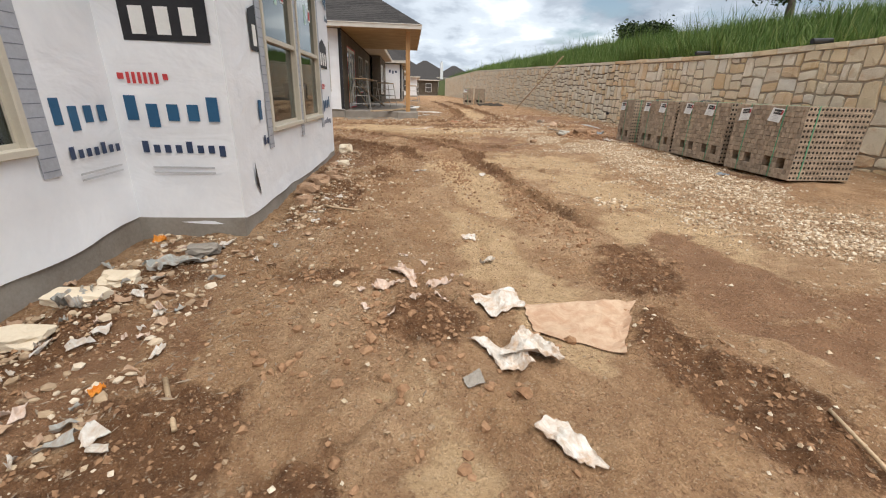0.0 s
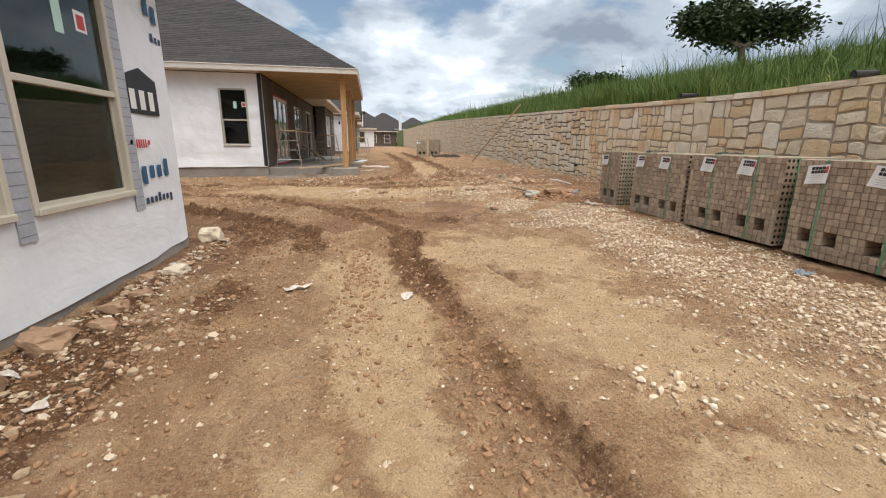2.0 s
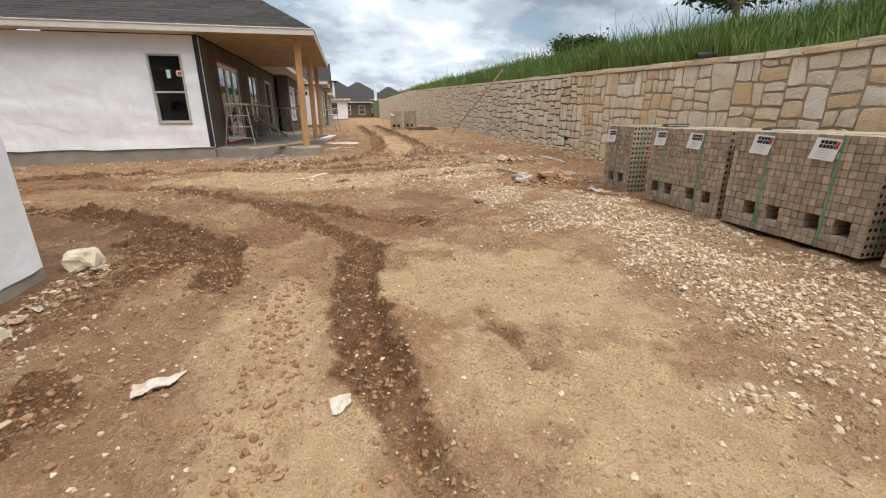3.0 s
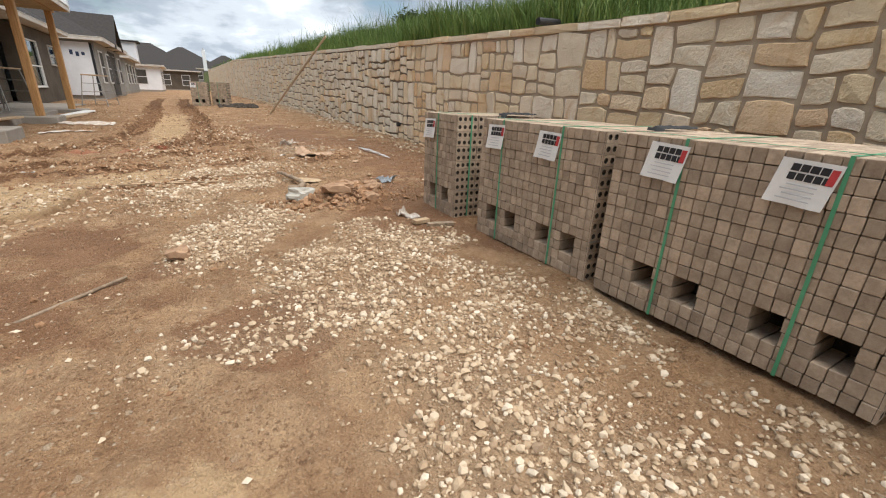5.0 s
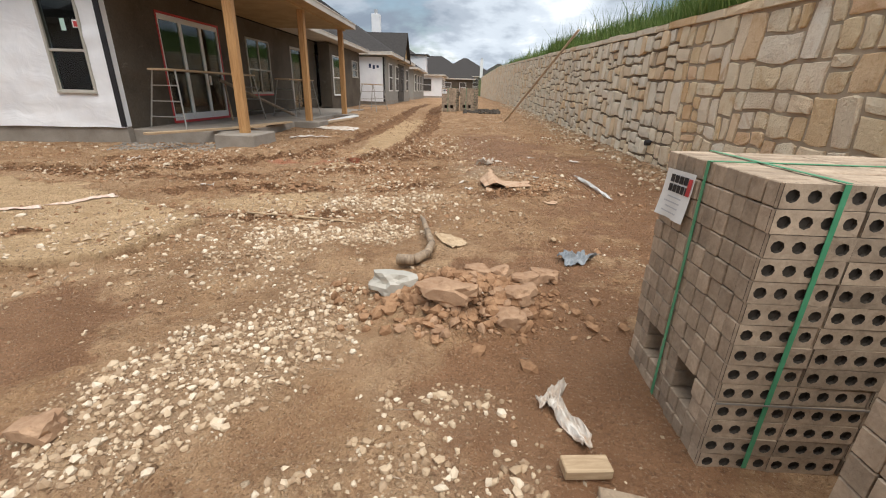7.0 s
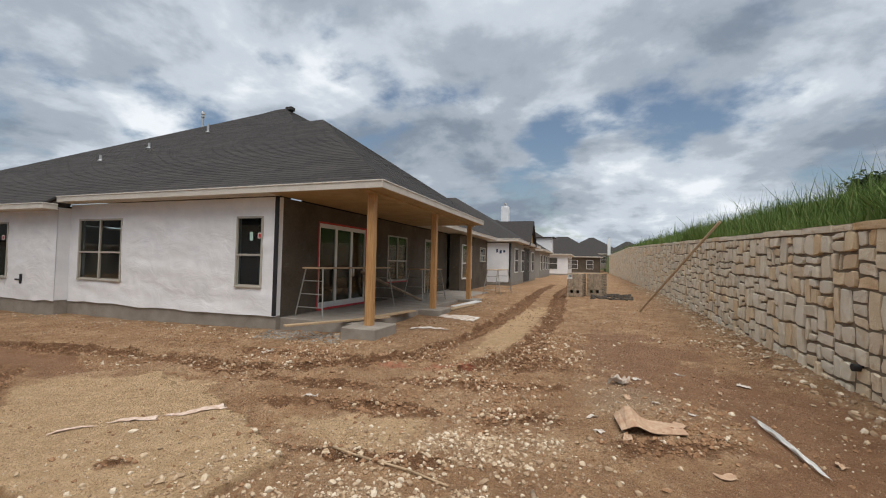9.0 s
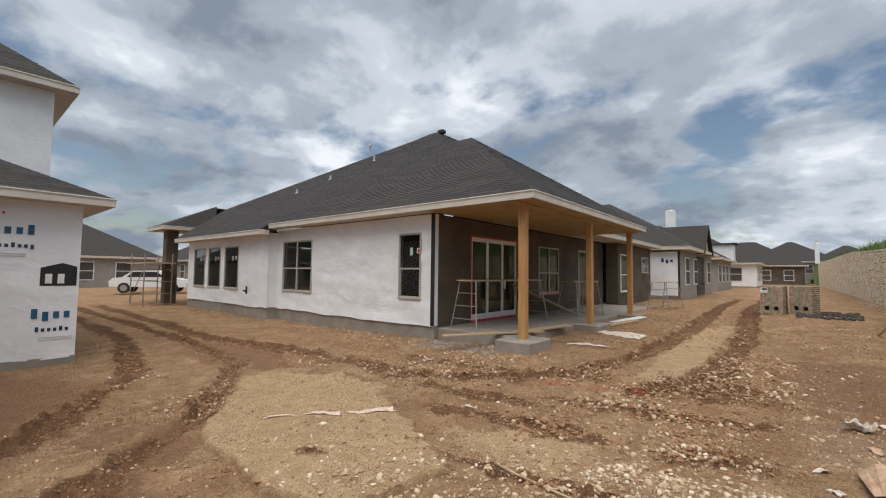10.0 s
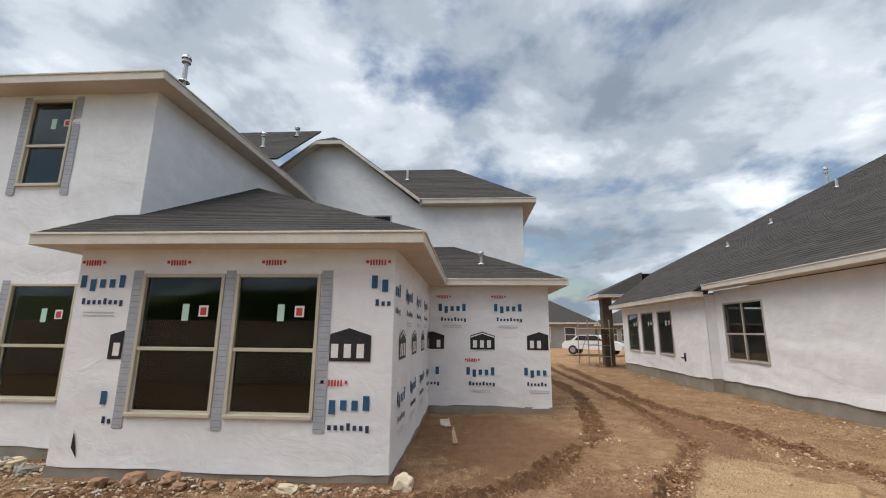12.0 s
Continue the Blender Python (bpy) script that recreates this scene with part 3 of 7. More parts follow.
    redm = np.maximum(blob(x, y, ragged, 1.7, 15.7, 0.5, 0.13, 10), blob(x, y, ragged, 2.65, 16.05, 0.4, 0.12, 10)) * 0.5
    return mud, wet * (1 - mud * 0.8), tan * (1 - mud), gravel * (1 - mud * 0.4) * np.clip(0.75 + 1.5 * vnoise(x, y, 1.1, 12) + 0.9 * vnoise(x, y, 3.3, 13), 0.25, 1), redm


def hill_top(y):
    return 2.12 + 0.034 * np.clip(y - 10, 0, 42) + 0.008 * np.clip(y - 52, 0, 80)


def ground_z(x, y, fine=True):
    x, y = np.asarray(x, float), np.asarray(y, float)
    z = -0.06 + 0.02 * np.clip(x, -8, 5.4) + 0.018 * np.clip(y - 3, 0, 27)
    if fine:
        near = np.exp(-np.clip(np.hypot(x - 1, y - 9) - 26, 0, 1e3) / 8)
        tracks = ruts(x, y)
        mud, wet, tan, gravel, redm = masks(x, y, tracks)
        cover, groove, rim, tread = tracks
        rough = (1 - 0.8 * wet) * (1 - 0.55 * tan)
        clod = np.abs(vnoise(x, y, 9.0, 61)) + 0.6 * np.abs(vnoise(x, y, 17.0, 62))
        z = z + near * (0.07 * vnoise(x, y, 0.55, 1) + 0.045 * vnoise(x, y, 2.3, 2) * (1 - 0.7 * wet)
                        + (0.034 + 0.05 * mud) * rough * vnoise(x, y, 6.0, 3) + (0.022 + 0.035 * mud) * rough * vnoise(x, y, 12.0, 4) + (0.012 + 0.026 * mud) * rough * vnoise(x, y, 21.0, 14)
                        + 0.05 * mud * clod - 0.075 * groove + 0.045 * rim * (0.4 + 1.6 * clod) + 0.016 * tread - 0.02 * wet + 0.015 * gravel + 0.07 * in_poly(x, y, CRUST))
        z = z + near * 0.16 * np.exp(-((x - 4.65) ** 2 / 0.14 + (y - 11.2) ** 2 / 0.05))
    return z


def gz(x, y):
    return float(ground_z(x, y))


# ---- ground: one sheet to the horizon, stepping up behind the retaining wall ----
def build_ground():
    xs = np.concatenate([[-1500, -600, -250, -120, -70], np.arange(-50, -12, 2.0), np.arange(-12, -4, 0.25), np.arange(-4, -2.2, 0.06), np.arange(-2.2, 5.6, 0.028), np.arange(5.6, 7.9, 0.07), [7.95],
                         [8.15], np.arange(8.4, 15, 0.4), np.arange(15, 40, 2.5), [45, 70, 120, 250, 600, 1500]])
    ys = np.concatenate([[-1500, -600, -200, -80, -40, -25], np.arange(-18, -1, 0.6), np.arange(-1, 0.6, 0.06), np.arange(0.6, 12.4, 0.030), np.arange(12.4, 15, 0.05), np.arange(15, 17, 0.08), np.arange(17, 30, 0.16), np.arange(30, 60, 0.9),
                         np.arange(60, 150, 6.0), [160, 200, 300, 600, 1500]])
    X, Y = np.meshgrid(xs, ys)
    low = ground_z(X, Y)
    rise = 0.27 * np.clip(X - 8.15, 0, 6) + 0.05 * np.clip(X - 14.15, 0, 30)
    high = hill_top(Y) + rise + 0.25 * vnoise(X, Y, 0.22, 7) * np.clip((X - 8.5) / 2, 0, 1)
    Z = np.where(X > 8.0, high, low)
    nx, ny = len(xs), len(ys)
    verts = np.stack([X.ravel(), Y.ravel(), Z.ravel()], 1)
    i = (np.arange(ny - 1)[:, None] * nx + np.arange(nx - 1)[None, :]).ravel()
    faces = np.stack([i, i + 1, i + nx + 1, i + nx], 1)
    me = bpy.data.meshes.new("ground")
    me.from_pydata(verts.tolist(), [], faces.tolist())
    me.materials.append(M_GROUND)
    me.materials.append(M_HILL)
    centre = X.ravel()[i]
    me.polygons.foreach_set("material_index", (centre > 7.94).astype(int).tolist())
    me.polygons.foreach_set("use_smooth", [True] * len(faces))
    for name, vals in zip(("mud", "wet", "tan", "gravel", "redmark"), masks(X.ravel(), Y.ravel())):
        at = me.attributes.new(name, "FLOAT", "POINT")
        at.data.foreach_set("value", vals.astype(np.float32))
    me.update()
    return tagged(new("ground", me), "brown churned dirt ground with ruts, mud and gravel", "ground", kind="structure")


build_ground()

# ---- walls, wraps, windows, roofs ----


class Face:
    """A wall's plane: origin at its base, a along u, d along the outward normal n."""

    def __init__(self, ox, oy, u, n):
        self.o, self.u, self.n = (ox, oy), u, n

    def at(self, a, z, d=0.0):
        return (self.o[0] + a * self.u[0] + d * self.n[0], self.o[1] + a * self.u[1] + d * self.n[1], z)

    def slab(self, g, a0, a1, z0, z1, d0, d1, c=0.0):
        p, q = self.at(a0, z0, d0), self.at(a1, z1, d1)
        lo = [min(s, t) for s, t in zip(p, q)]
        hi = [max(s, t) for s, t in zip(p, q)]
        g.box(*lo, *hi, c=c)


def cuts(lo, hi, openings, k):
    return sorted({lo, hi} | {v for o in openings for v in o[k:k + 2] if lo < v < hi})


def inside(a, z, openings):
    return any(o[0] < a < o[1] and o[2] < z < o[3] for o in openings)


def wall(house, fc, length, z0, z1, openings=(), material=None, thick=0.14, label="", start=0.145):
    aa = cuts(0, length, openings, 0)
    zz = cuts(z0, z1, openings, 2)
    na, nz = len(aa), len(zz)
    ends = [a + (start if i == 0 else -0.003 if i == na - 1 else 0) for i, a in enumerate(aa)]
    v = [fc.at(a, z, d) for d in (0.0, -thick) for z in zz for a in ends]
    k = na * nz
    solid = {(i, j) for i in range(na - 1) for j in range(nz - 1) if not inside((aa[i] + aa[i + 1]) / 2, (zz[j] + zz[j + 1]) / 2, openings)}
    f = []
    for i, j in solid:
        p, q, r, t = j * na + i, j * na + i + 1, (j + 1) * na + i + 1, (j + 1) * na + i
        f += [(p, q, r, t), (k + t, k + r, k + q, k + p)]
        for nb, (e0, e1) in (((i, j - 1), (p, q)), ((i + 1, j), (q, r)), ((i, j + 1), (r, t)), ((i - 1, j), (t, p))):
            if nb not in solid:
                f.append((e1, e0, k + e0, k + e1))
    return part("wall", v, f, material or M_WRAP, house, label)


def wrap_sheet(parent, fc, length, z0, z1, openings=(), amp=0.011, hem=0.035, seed=1, step=0.08, ext=(0, 0)):
    """The loose sheet in front of a wall, with creases, openings and a wavy hem."""
    aa = cuts(0, length, openings, 0)
    zz = cuts(z0, z1, openings, 2)

    def refine(v):
        out = []
        for p, q in zip(v, v[1:]):
            n = max(1, round((q - p) / step))
            out += [p + (q - p) * i / n for i in range(n)]
        return out + [v[-1]]

    aa, zz = refine(aa), refine(zz)
    A, Z = np.meshgrid(aa, zz)
    edge = np.clip(np.minimum(A, length - A) / 0.12, 0, 1)
    D = 0.016 + edge * amp * (1.3 * vnoise(A, Z * 2.2, 1.3, seed) + 0.8 * vnoise(A * 0.6 + Z, Z * 1.5, 3.2, seed + 1) + 0.5 * vnoise(A, Z, 7.5, seed + 2))
    low = np.exp(-(Z - z0) / 0.12)
    D = D + edge * low * 0.03 * (0.5 + vnoise(A, Z * 0, 2.3, seed + 3))
    Zs = Z + low * hem * 2.2 * vnoise(A, Z * 0, 1.7, seed + 4)
    A = A + np.where(A < 1e-6, -0.016 * ext[0], 0) + np.where(A > length - 1e-6, 0.016 * ext[1], 0)
    na = len(aa)
    verts = [fc.at(a, z, d) for a, z, d in zip(A.ravel(), Zs.ravel(), D.ravel())]
    faces = []
    flip = (fc.u[0] * fc.n[1] - fc.u[1] * fc.n[0]) > 0
    for j in range(len(zz) - 1):
        for i in range(na - 1):
            if inside((aa[i] + aa[i + 1]) / 2, (zz[j] + zz[j + 1]) / 2, openings):
                continue
            k = j * na + i
            q = (k, k + 1, k + na + 1, k + na)
            faces.append(q[::-1] if flip else q)
    return part("wrap_sheet", verts, faces, M_WRAP, parent, "white printed house wrap sheet", smooth=True)


def window(house, fc, a0, a1, z0, z1, frame_mat, mull=0, rail=0.46, depth=0.03, label="", tape=(), fw=0.05, stickers=True):
    """frame, sashes, panes; mull: upright bars between; rail: height of the meeting rail as a share."""
    g = Geo()
    fc.slab(g, a0, a0 + fw, z0, z1, -0.06, depth, 0.006)
    fc.slab(g, a1 - fw, a1, z0, z1, -0.06, depth, 0.006)
    fc.slab(g, a0 + fw, a1 - fw, z1 - fw, z1, -0.06, depth, 0.006)
    w = g.make("window", frame_mat, house, label or "sash window with dark glass")
    s = Geo()
    fc.slab(s, a0 + fw * 0.2, a1 - fw * 0.2, z0, z0 + fw, -0.06, depth + 0.02, 0.006)
    s.make("sill", frame_mat, w)
    n = mull + 1
    span = (a1 - a0 - 2 * fw) / n
    zr = z0 + (z1 - z0) * rail
    for i in range(n):
        b0 = a0 + fw + i * span
        b1 = b0 + span
        if i:
            m = Geo()
            fc.slab(m, b0 - 0.03, b0 + 0.03, z0 + fw, z1 - fw, -0.05, depth - 0.008, 0.004)
            m.make("mullion", frame_mat, w)
        lowr = Geo()
        fc.slab(lowr, b0, b1, zr - 0.025, zr + 0.025, -0.045, depth - 0.012, 0.004)
        lowr.make("meeting_rail", frame_mat, w)
        for lo, hi, d in ((z0 + fw, zr - 0.02, -0.02), (zr + 0.02, z1 - fw, -0.008)):
            p = Geo()
            fc.slab(p, b0, b1, lo, hi, d - 0.004, d)
            pane = p.make("pane", M_GLASS, w)
        sash = Geo()
        fc.slab(sash, b0, b0 + 0.02, z0 + fw, zr, -0.03, -0.006)
        fc.slab(sash, b1 - 0.02, b1, z0 + fw, zr, -0.03, -0.006)
        fc.slab(sash, b0 + 0.02, b1 - 0.02, z0 + fw, z0 + fw + 0.03, -0.03, -0.006)
        sash.make("sash", frame_mat, w)
        if stickers:
            k = Geo()
            c = b0 + span * 0.55
            fc.slab(k, c - 0.05, c + 0.05, z0 + (z1 - z0) * 0.66, z0 + (z1 - z0) * 0.78, -0.007, -0.005)
            k.make("sticker", M_MINT, w)
            if i == 0:
                k = Geo()
                fc.slab(k, c + 0.2, c + 0.34, z0 + (z1 - z0) * 0.69, z0 + (z1 - z0) * 0.77, -0.007, -0.005)
                k.make("sticker", M_WHITE, w, "white square sticker with a red stripe")
                k = Geo()
                fc.slab(k, c + 0.225, c + 0.315, z0 + (z1 - z0) * 0.70, z0 + (z1 - z0) * 0.755, -0.0045, -0.003)
                k.make("sticker_mark", M_RED, w)
    if tape:
        for b0, b1 in tape:
            t = Geo()
            fc.slab(t, b0, b1, z0 - 0.16, z1 + 0.05, 0.026, 0.029)
            tp = t.make("flashing_tape", M_TAPE, w, "grey flashing tape")
            ln = Geo()
            z = z0 - 0.12
            while z < z1:
                fc.slab(ln, b0 + 0.01, b1 - 0.01, z, z + 0.006, 0.029, 0.0305)
                z += 0.085
            ln.make("tape_print", M_TAPE_LINE, w)
    return w


def clip_band(poly, key, lo, hi):
    def half(pts, f):
        out = []
        for p, q in zip(pts, pts[1:] + pts[:1]):
            fp, fq = f(p), f(q)
            if fp >= 0:
                out.append(p)
            if (fp >= 0) != (fq >= 0):
                out.append(p + (q - p) * (fp / (fp - fq)))
        return out
    pts = half(poly, lambda p: key(p) - lo)
    return half(pts, lambda p: hi - key(p)) if pts else []


def shingle_plane(house, pts, course=0.145, tabs=True, label="", courses=True):
    """A roof plane laid in overlapping courses, each course cut into tabs."""
    poly = [Vector(p) for p in pts]
    n = Vector((0, 0, 0))
    for p, q in zip(poly, poly[1:] + poly[:1]):
        n += (p - poly[0]).cross(q - poly[0])
    n.normalize()
    if n.z < 0:
        poly.reverse()
        n = -n
    up = (Vector((0, 0, 1)) - n * n.z).normalized()
    side = up.cross(n)
    s0 = min(p.dot(up) for p in poly)
    s1 = max(p.dot(up) for p in poly)
    g = Geo()
    k, s = 0, s0
    while s < s1 and courses:
        band = clip_band(poly, lambda p: p.dot(up), s, s + course)
        if len(band) >= 3:
            a0 = min(p.dot(side) for p in band)
            a1 = max(p.dot(side) for p in band)
            cell = 0.9 if tabs else 1e9
            a = a0 - rnd.random() * cell if tabs else a0
            while a < a1:
                piece = clip_band(band, lambda p: p.dot(side), a, a + cell) if tabs else band
                if len(piece) >= 3:
                    lift = 0.0035 + rnd.random() * 0.003
                    top = [p + n * (lift * (1 - (p.dot(up) - s) / course)) for p in piece]
                    low = [p for p in top if p.dot(up) < s + 1e-4]
                    v = top + [p - n * 0.008 for p in low]
                    f = [tuple(range(len(top)))]
                    if len(low) == 2:
                        i, j = top.index(low[0]), top.index(low[1])
                        f.append((i, len(top), len(top) + 1, j))
                    g.add(v, f)
                a += cell
        s += course
        k += 1
    m = len(poly)
    dv = [p - n * 0.002 for p in poly] + [p - n * 0.05 for p in poly]
    df = [tuple(range(m)), tuple(range(2 * m - 1, m - 1, -1))] + [(i, m + i, m + (i + 1) % m, (i + 1) % m) for i in range(m)]
    deck = part("roof", dv, df, M_SHINGLE, house, label)
    if courses:
        tagged(g.make("shingles", M_SHINGLE, deck, "overlapping dark shingles"), kind="stuff")
    return deck


def fascia(house, a, b, z_top, height=0.17, inward=(0, 0), mat=None):
    """A board along an eave from a to b (x, y)."""
    ax, ay = a
    bx, by = b
    L = math.hypot(bx - ax, by - ay)
    m = pose(ax, ay, 0, 0, 0, math.degrees(math.atan2(by - ay, bx - ax)))
    g = Geo()
    g.box(0, -0.012, z_top - height, L, 0.012, z_top - 0.02, m, 0.004)
    g.box(0, -0.03, z_top - 0.03, L, 0.014, z_top + 0.0, m, 0.004)
    return g.make("fascia", mat or M_TRIM, house)


def soffit(house, x0, y0, x1, y1, z, mat=None):
    g = Geo()
    g.box(min(x0, x1), min(y0, y1), z, max(x0, x1), max(y0, y1), z + 0.012)
    return g.make("soffit", mat or M_SOFFIT_PALE, house)


def word(g, fc, a, z, w, h, shape, d=0.027, span=(0.0, 99.0)):
    """A row of plain blocks the size of a word's letters; shape: relative (rise, drop) of each letter."""
    n = len(shape)
    pitch = w / n
    for i, (rise, drop) in enumerate(shape):
        if a + i * pitch < span[0] or a + (i + 0.8) * pitch > span[1]:
            continue
        fc.slab(g, a + (i + 0.12) * pitch, a + (i + 0.68) * pitch, z - drop * h, z + rise * h, d, d + 0.002)


TALL, LOW, TAIL = (1.0, 0), (0.68, 0), (0.68, 0.28)


def wrap_marks(sheet, fc, spots, s=1.5, span=(0.0, 99.0)):
    """Printed marks of the wrap: spots of (kind, a, z), a at the mark's left end as seen."""
    rev = (fc.u[0] * fc.n[1] - fc.u[1] * fc.n[0]) > 0
    for kind, a, z in spots:
        if kind == "word":
            g, h, r = Geo(), Geo(), Geo()
            seq = [TALL, TAIL, LOW, LOW, TALL]
            sub = [TALL, LOW, LOW, LOW, TALL, LOW, LOW, TAIL]
            w, w2 = 0.52 * s, 0.46 * s
            word(g, fc, a, z, w, 0.125 * s, seq[::-1] if rev else seq, span=span)
            word(h, fc, a + 0.05 * s, z - 0.17 * s, w2, 0.062 * s, sub[::-1] if rev else sub, span=span)
            if not g.v:
                continue
            g.make("wrap_print", M_BLUE, sheet, "blue printed word shapes")
            if h.v:
                h.make("wrap_print", M_NAVY, sheet, "navy printed word shapes")
            for k in range(2 if span[0] <= a and a + 0.42 * s <= span[1] else 0):
                fc.slab(r, a + 0.09 * s, a + 0.42 * s, z - 0.255 * s - k * 0.03 * s, z - 0.245 * s - k * 0.03 * s, 0.027, 0.029)
            if r.v:
                r.make("wrap_print", M_GREYPRINT, sheet, "grey fine print bars")
        elif kind == "oval":
            r = Geo()
            word(r, fc, a + 0.04 * s, z, 0.17 * s, 0.055 * s, [TALL] * 6, span=span)
            fc.slab(r, a, a + 0.03 * s, z + 0.02 * s, z + 0.05 * s, 0.027, 0.029)
            fc.slab(r, a + 0.225 * s, a + 0.25 * s, z + 0.02 * s, z + 0.05 * s, 0.027, 0.029)
            if r.v:
                r.make("wrap_print", M_RED, sheet, "red printed letter shapes")
        else:
            w, hh = 0.42 * s, 0.30 * s
            lo, hi = max(a, span[0]), min(a + w, span[1])
            roof_at = lambda q: z + hh * (1 - 0.22 * abs(q - a - w / 2) / (w / 2))
            mid = [(a + w / 2, z + hh)] if lo < a + w / 2 < hi else []
            p = [(lo, z), (hi, z), (hi, roof_at(hi))] + mid + [(lo, roof_at(lo))]
            part("wrap_print", [fc.at(q, t, 0.027) for q, t in p], [tuple(range(len(p)))], M_BLACK, sheet, "black printed panel with a roof shape")
            g = Geo()
            word(g, fc, a + w * 0.08, z + hh * 0.10, w * 0.86, hh * 0.42, [TALL, TALL, TALL], 0.0285, span)
            for q0, q1 in ((a + w * 0.02, a + w * 0.5), (a + w * 0.98, a + w * 0.5)) if mid and lo == a and hi == a + w else ():
                zz0, zz1 = z + hh * 0.66, z + hh * 0.88
                g.add([fc.at(q0, zz0, 0.0305), fc.at(q1, zz1, 0.0305), fc.at(q1, zz1 + 0.02 * s, 0.0305), fc.at(q0, zz0 + 0.02 * s, 0.0305)], [(0, 1, 2, 3)])
            if g.v:
                g.make("wrap_print", M_WHITE, sheet, "white letter blocks and roof lines")


# ---- first house: wrapped, with a bay that stands forward ----
H1 = thing("house", -6, 4, 0, "two-storey house wrapped in printed white sheeting with dark shingle roofs", "house", "houses along the lane")
H1.matrix_world = pose(0, 0, 0)
EX, NY, PX, PY = (1, 0), (0, 1), (0, 1), (1, 0)
BASE1, TOP1 = 0.105, 3.14
bay_e = Face(-1.437, 3.738, (0, 1), (1, 0))
bay_n = Face(-1.437, 8.485, (-1, 0), (0, 1))
bay_s = Face(-2.34, 3.738, (1, 0), (0, -1))
wing_e = Face(-6.713, 8.485, (0, 1), (1, 0))
wing_n = Face(-6.713, 11.6, (-1, 0), (0, 1))
body_e = Face(-2.34, -8.0, (0, 1), (1, 0))
body_n = Face(-2.34, 3.738, (-1, 0), (0, 1))
WIN1 = [(1.02, 2.27, 0.755, 2.745), (2.44, 3.70, 0.755, 2.745)]
WINB = [(9.60, 10.85, 0.755, 2.70), (9.28, 10.16, 4.47, 6.20)]

w = wall(H1, bay_e, 4.74, BASE1, TOP1, WIN1, M_WRAP)
sh = wrap_sheet(w, bay_e, 4.747, BASE1 - 0.03, TOP1, WIN1, seed=11, ext=(1, 1))
FULL = (0.02, 4.73)
wrap_marks(sh, bay_e, [("oval", 1.35, 2.87), ("oval", 2.80, 2.87), ("oval", 4.34, 2.87), ("word", 4.42, 2.54)], 1.45, FULL)
wrap_marks(sh, bay_e, [("word", 0.03, 2.54), ("word", 0.62, 0.90), ("panel", 0.64, 1.52), ("oval", 0.02, 2.87)], 1.45, (0.02, 0.85))
wrap_marks(sh, bay_e, [("word", 3.74, 0.89), ("panel", 3.83, 1.53), ("oval", 3.78, 1.20)], 1.5, (3.88, 4.73))
part("tear", [bay_e.at(0.335, 0.56, 0.034), bay_e.at(0.40, 0.30, 0.034), bay_e.at(0.42, 0.20, 0.034), bay_e.at(0.325, 0.33, 0.034)], [(0, 1, 2, 3)], M_BLACK, sh, "dark slit torn in the wrap")
window(H1, bay_e, *WIN1[0], M_FRAME, depth=0.045, tape=[(0.86, 1.01), (2.28, 2.43)])
window(H1, bay_e, *WIN1[1], M_FRAME, depth=0.045, tape=[(3.71, 3.87)])
w = wall(H1, bay_n, 5.276, BASE1, TOP1)
sh = wrap_sheet(w, bay_n, 5.276, BASE1 - 0.03, TOP1, seed=23, ext=(1, 0))
marks = []
for k in range(4):
    marks += [("word", 1.1 + 1.36 * (k - 1), 2.45), ("panel", 0.5 + 1.42 * k, 1.52), ("word", 0.42 + 1.38 * k, 0.88)]
wrap_marks(sh, bay_n, marks, 1.5, (0.02, 5.25))
w = wall(H1, bay_s, 0.903, BASE1, TOP1)
sh = wrap_sheet(w, bay_s, 0.903, BASE1 - 0.03, TOP1, seed=29, ext=(0, 1))
wrap_marks(sh, bay_s, [("panel", 0.21, 1.51), ("oval", 0.10, 1.20), ("word", 0.09, 0.92)], 1.52, (0.02, 0.89))
w = wall(H1, wing_e, 3.115, BASE1, TOP1)
sh = wrap_sheet(w, wing_e, 3.115, BASE1 - 0.02, TOP1, seed=31, ext=(0, 1))
wrap_marks(sh, wing_e, [("word", 0.24, 2.47), ("word", 1.70, 2.47), ("oval", 0.2, 2.80), ("oval", 1.65, 2.80), ("panel", -0.22, 1.49), ("panel", 1.09, 1.49), ("panel", 2.55, 1.49),
                        ("word", -0.45, 0.86), ("word", 0.97, 0.86), ("word", 2.44, 0.86), ("oval", 0.95, 1.18)], 1.5, (0.02, 3.09))
wall(H1, wing_n, 10, BASE1, TOP1, thick=0.14)
w = wall(H1, body_e, 11.738, BASE1, 6.32, WINB)
sh = wrap_sheet(w, body_e, 11.738, BASE1 - 0.03, 6.32, WINB, seed=41, amp=0.016, ext=(0, 1))
wrap_marks(sh, body_e, [("word", 7.6, 2.5), ("panel", 7.9, 1.5), ("word", 7.7, 0.9), ("word", 11.05, 0.92), ("oval", 11.1, 2.87), ("word", 11.1, 2.5)], 1.4, (0.02, 11.7))
window(H1, body_e, *WINB[0], M_FRAME, depth=0.045, tape=[(9.44, 9.59), (10.86, 11.01)])
window(H1, body_e, *WINB[1], M_FRAME, depth=0.045, tape=[(9.12, 9.27), (10.17, 10.32)])
w = wall(H1, body_n, 6.96, 3.3, 6.32)
wrap_sheet(w, body_n, 6.96, 3.3, 6.32, seed=43, amp=0.016, ext=(1, 0))
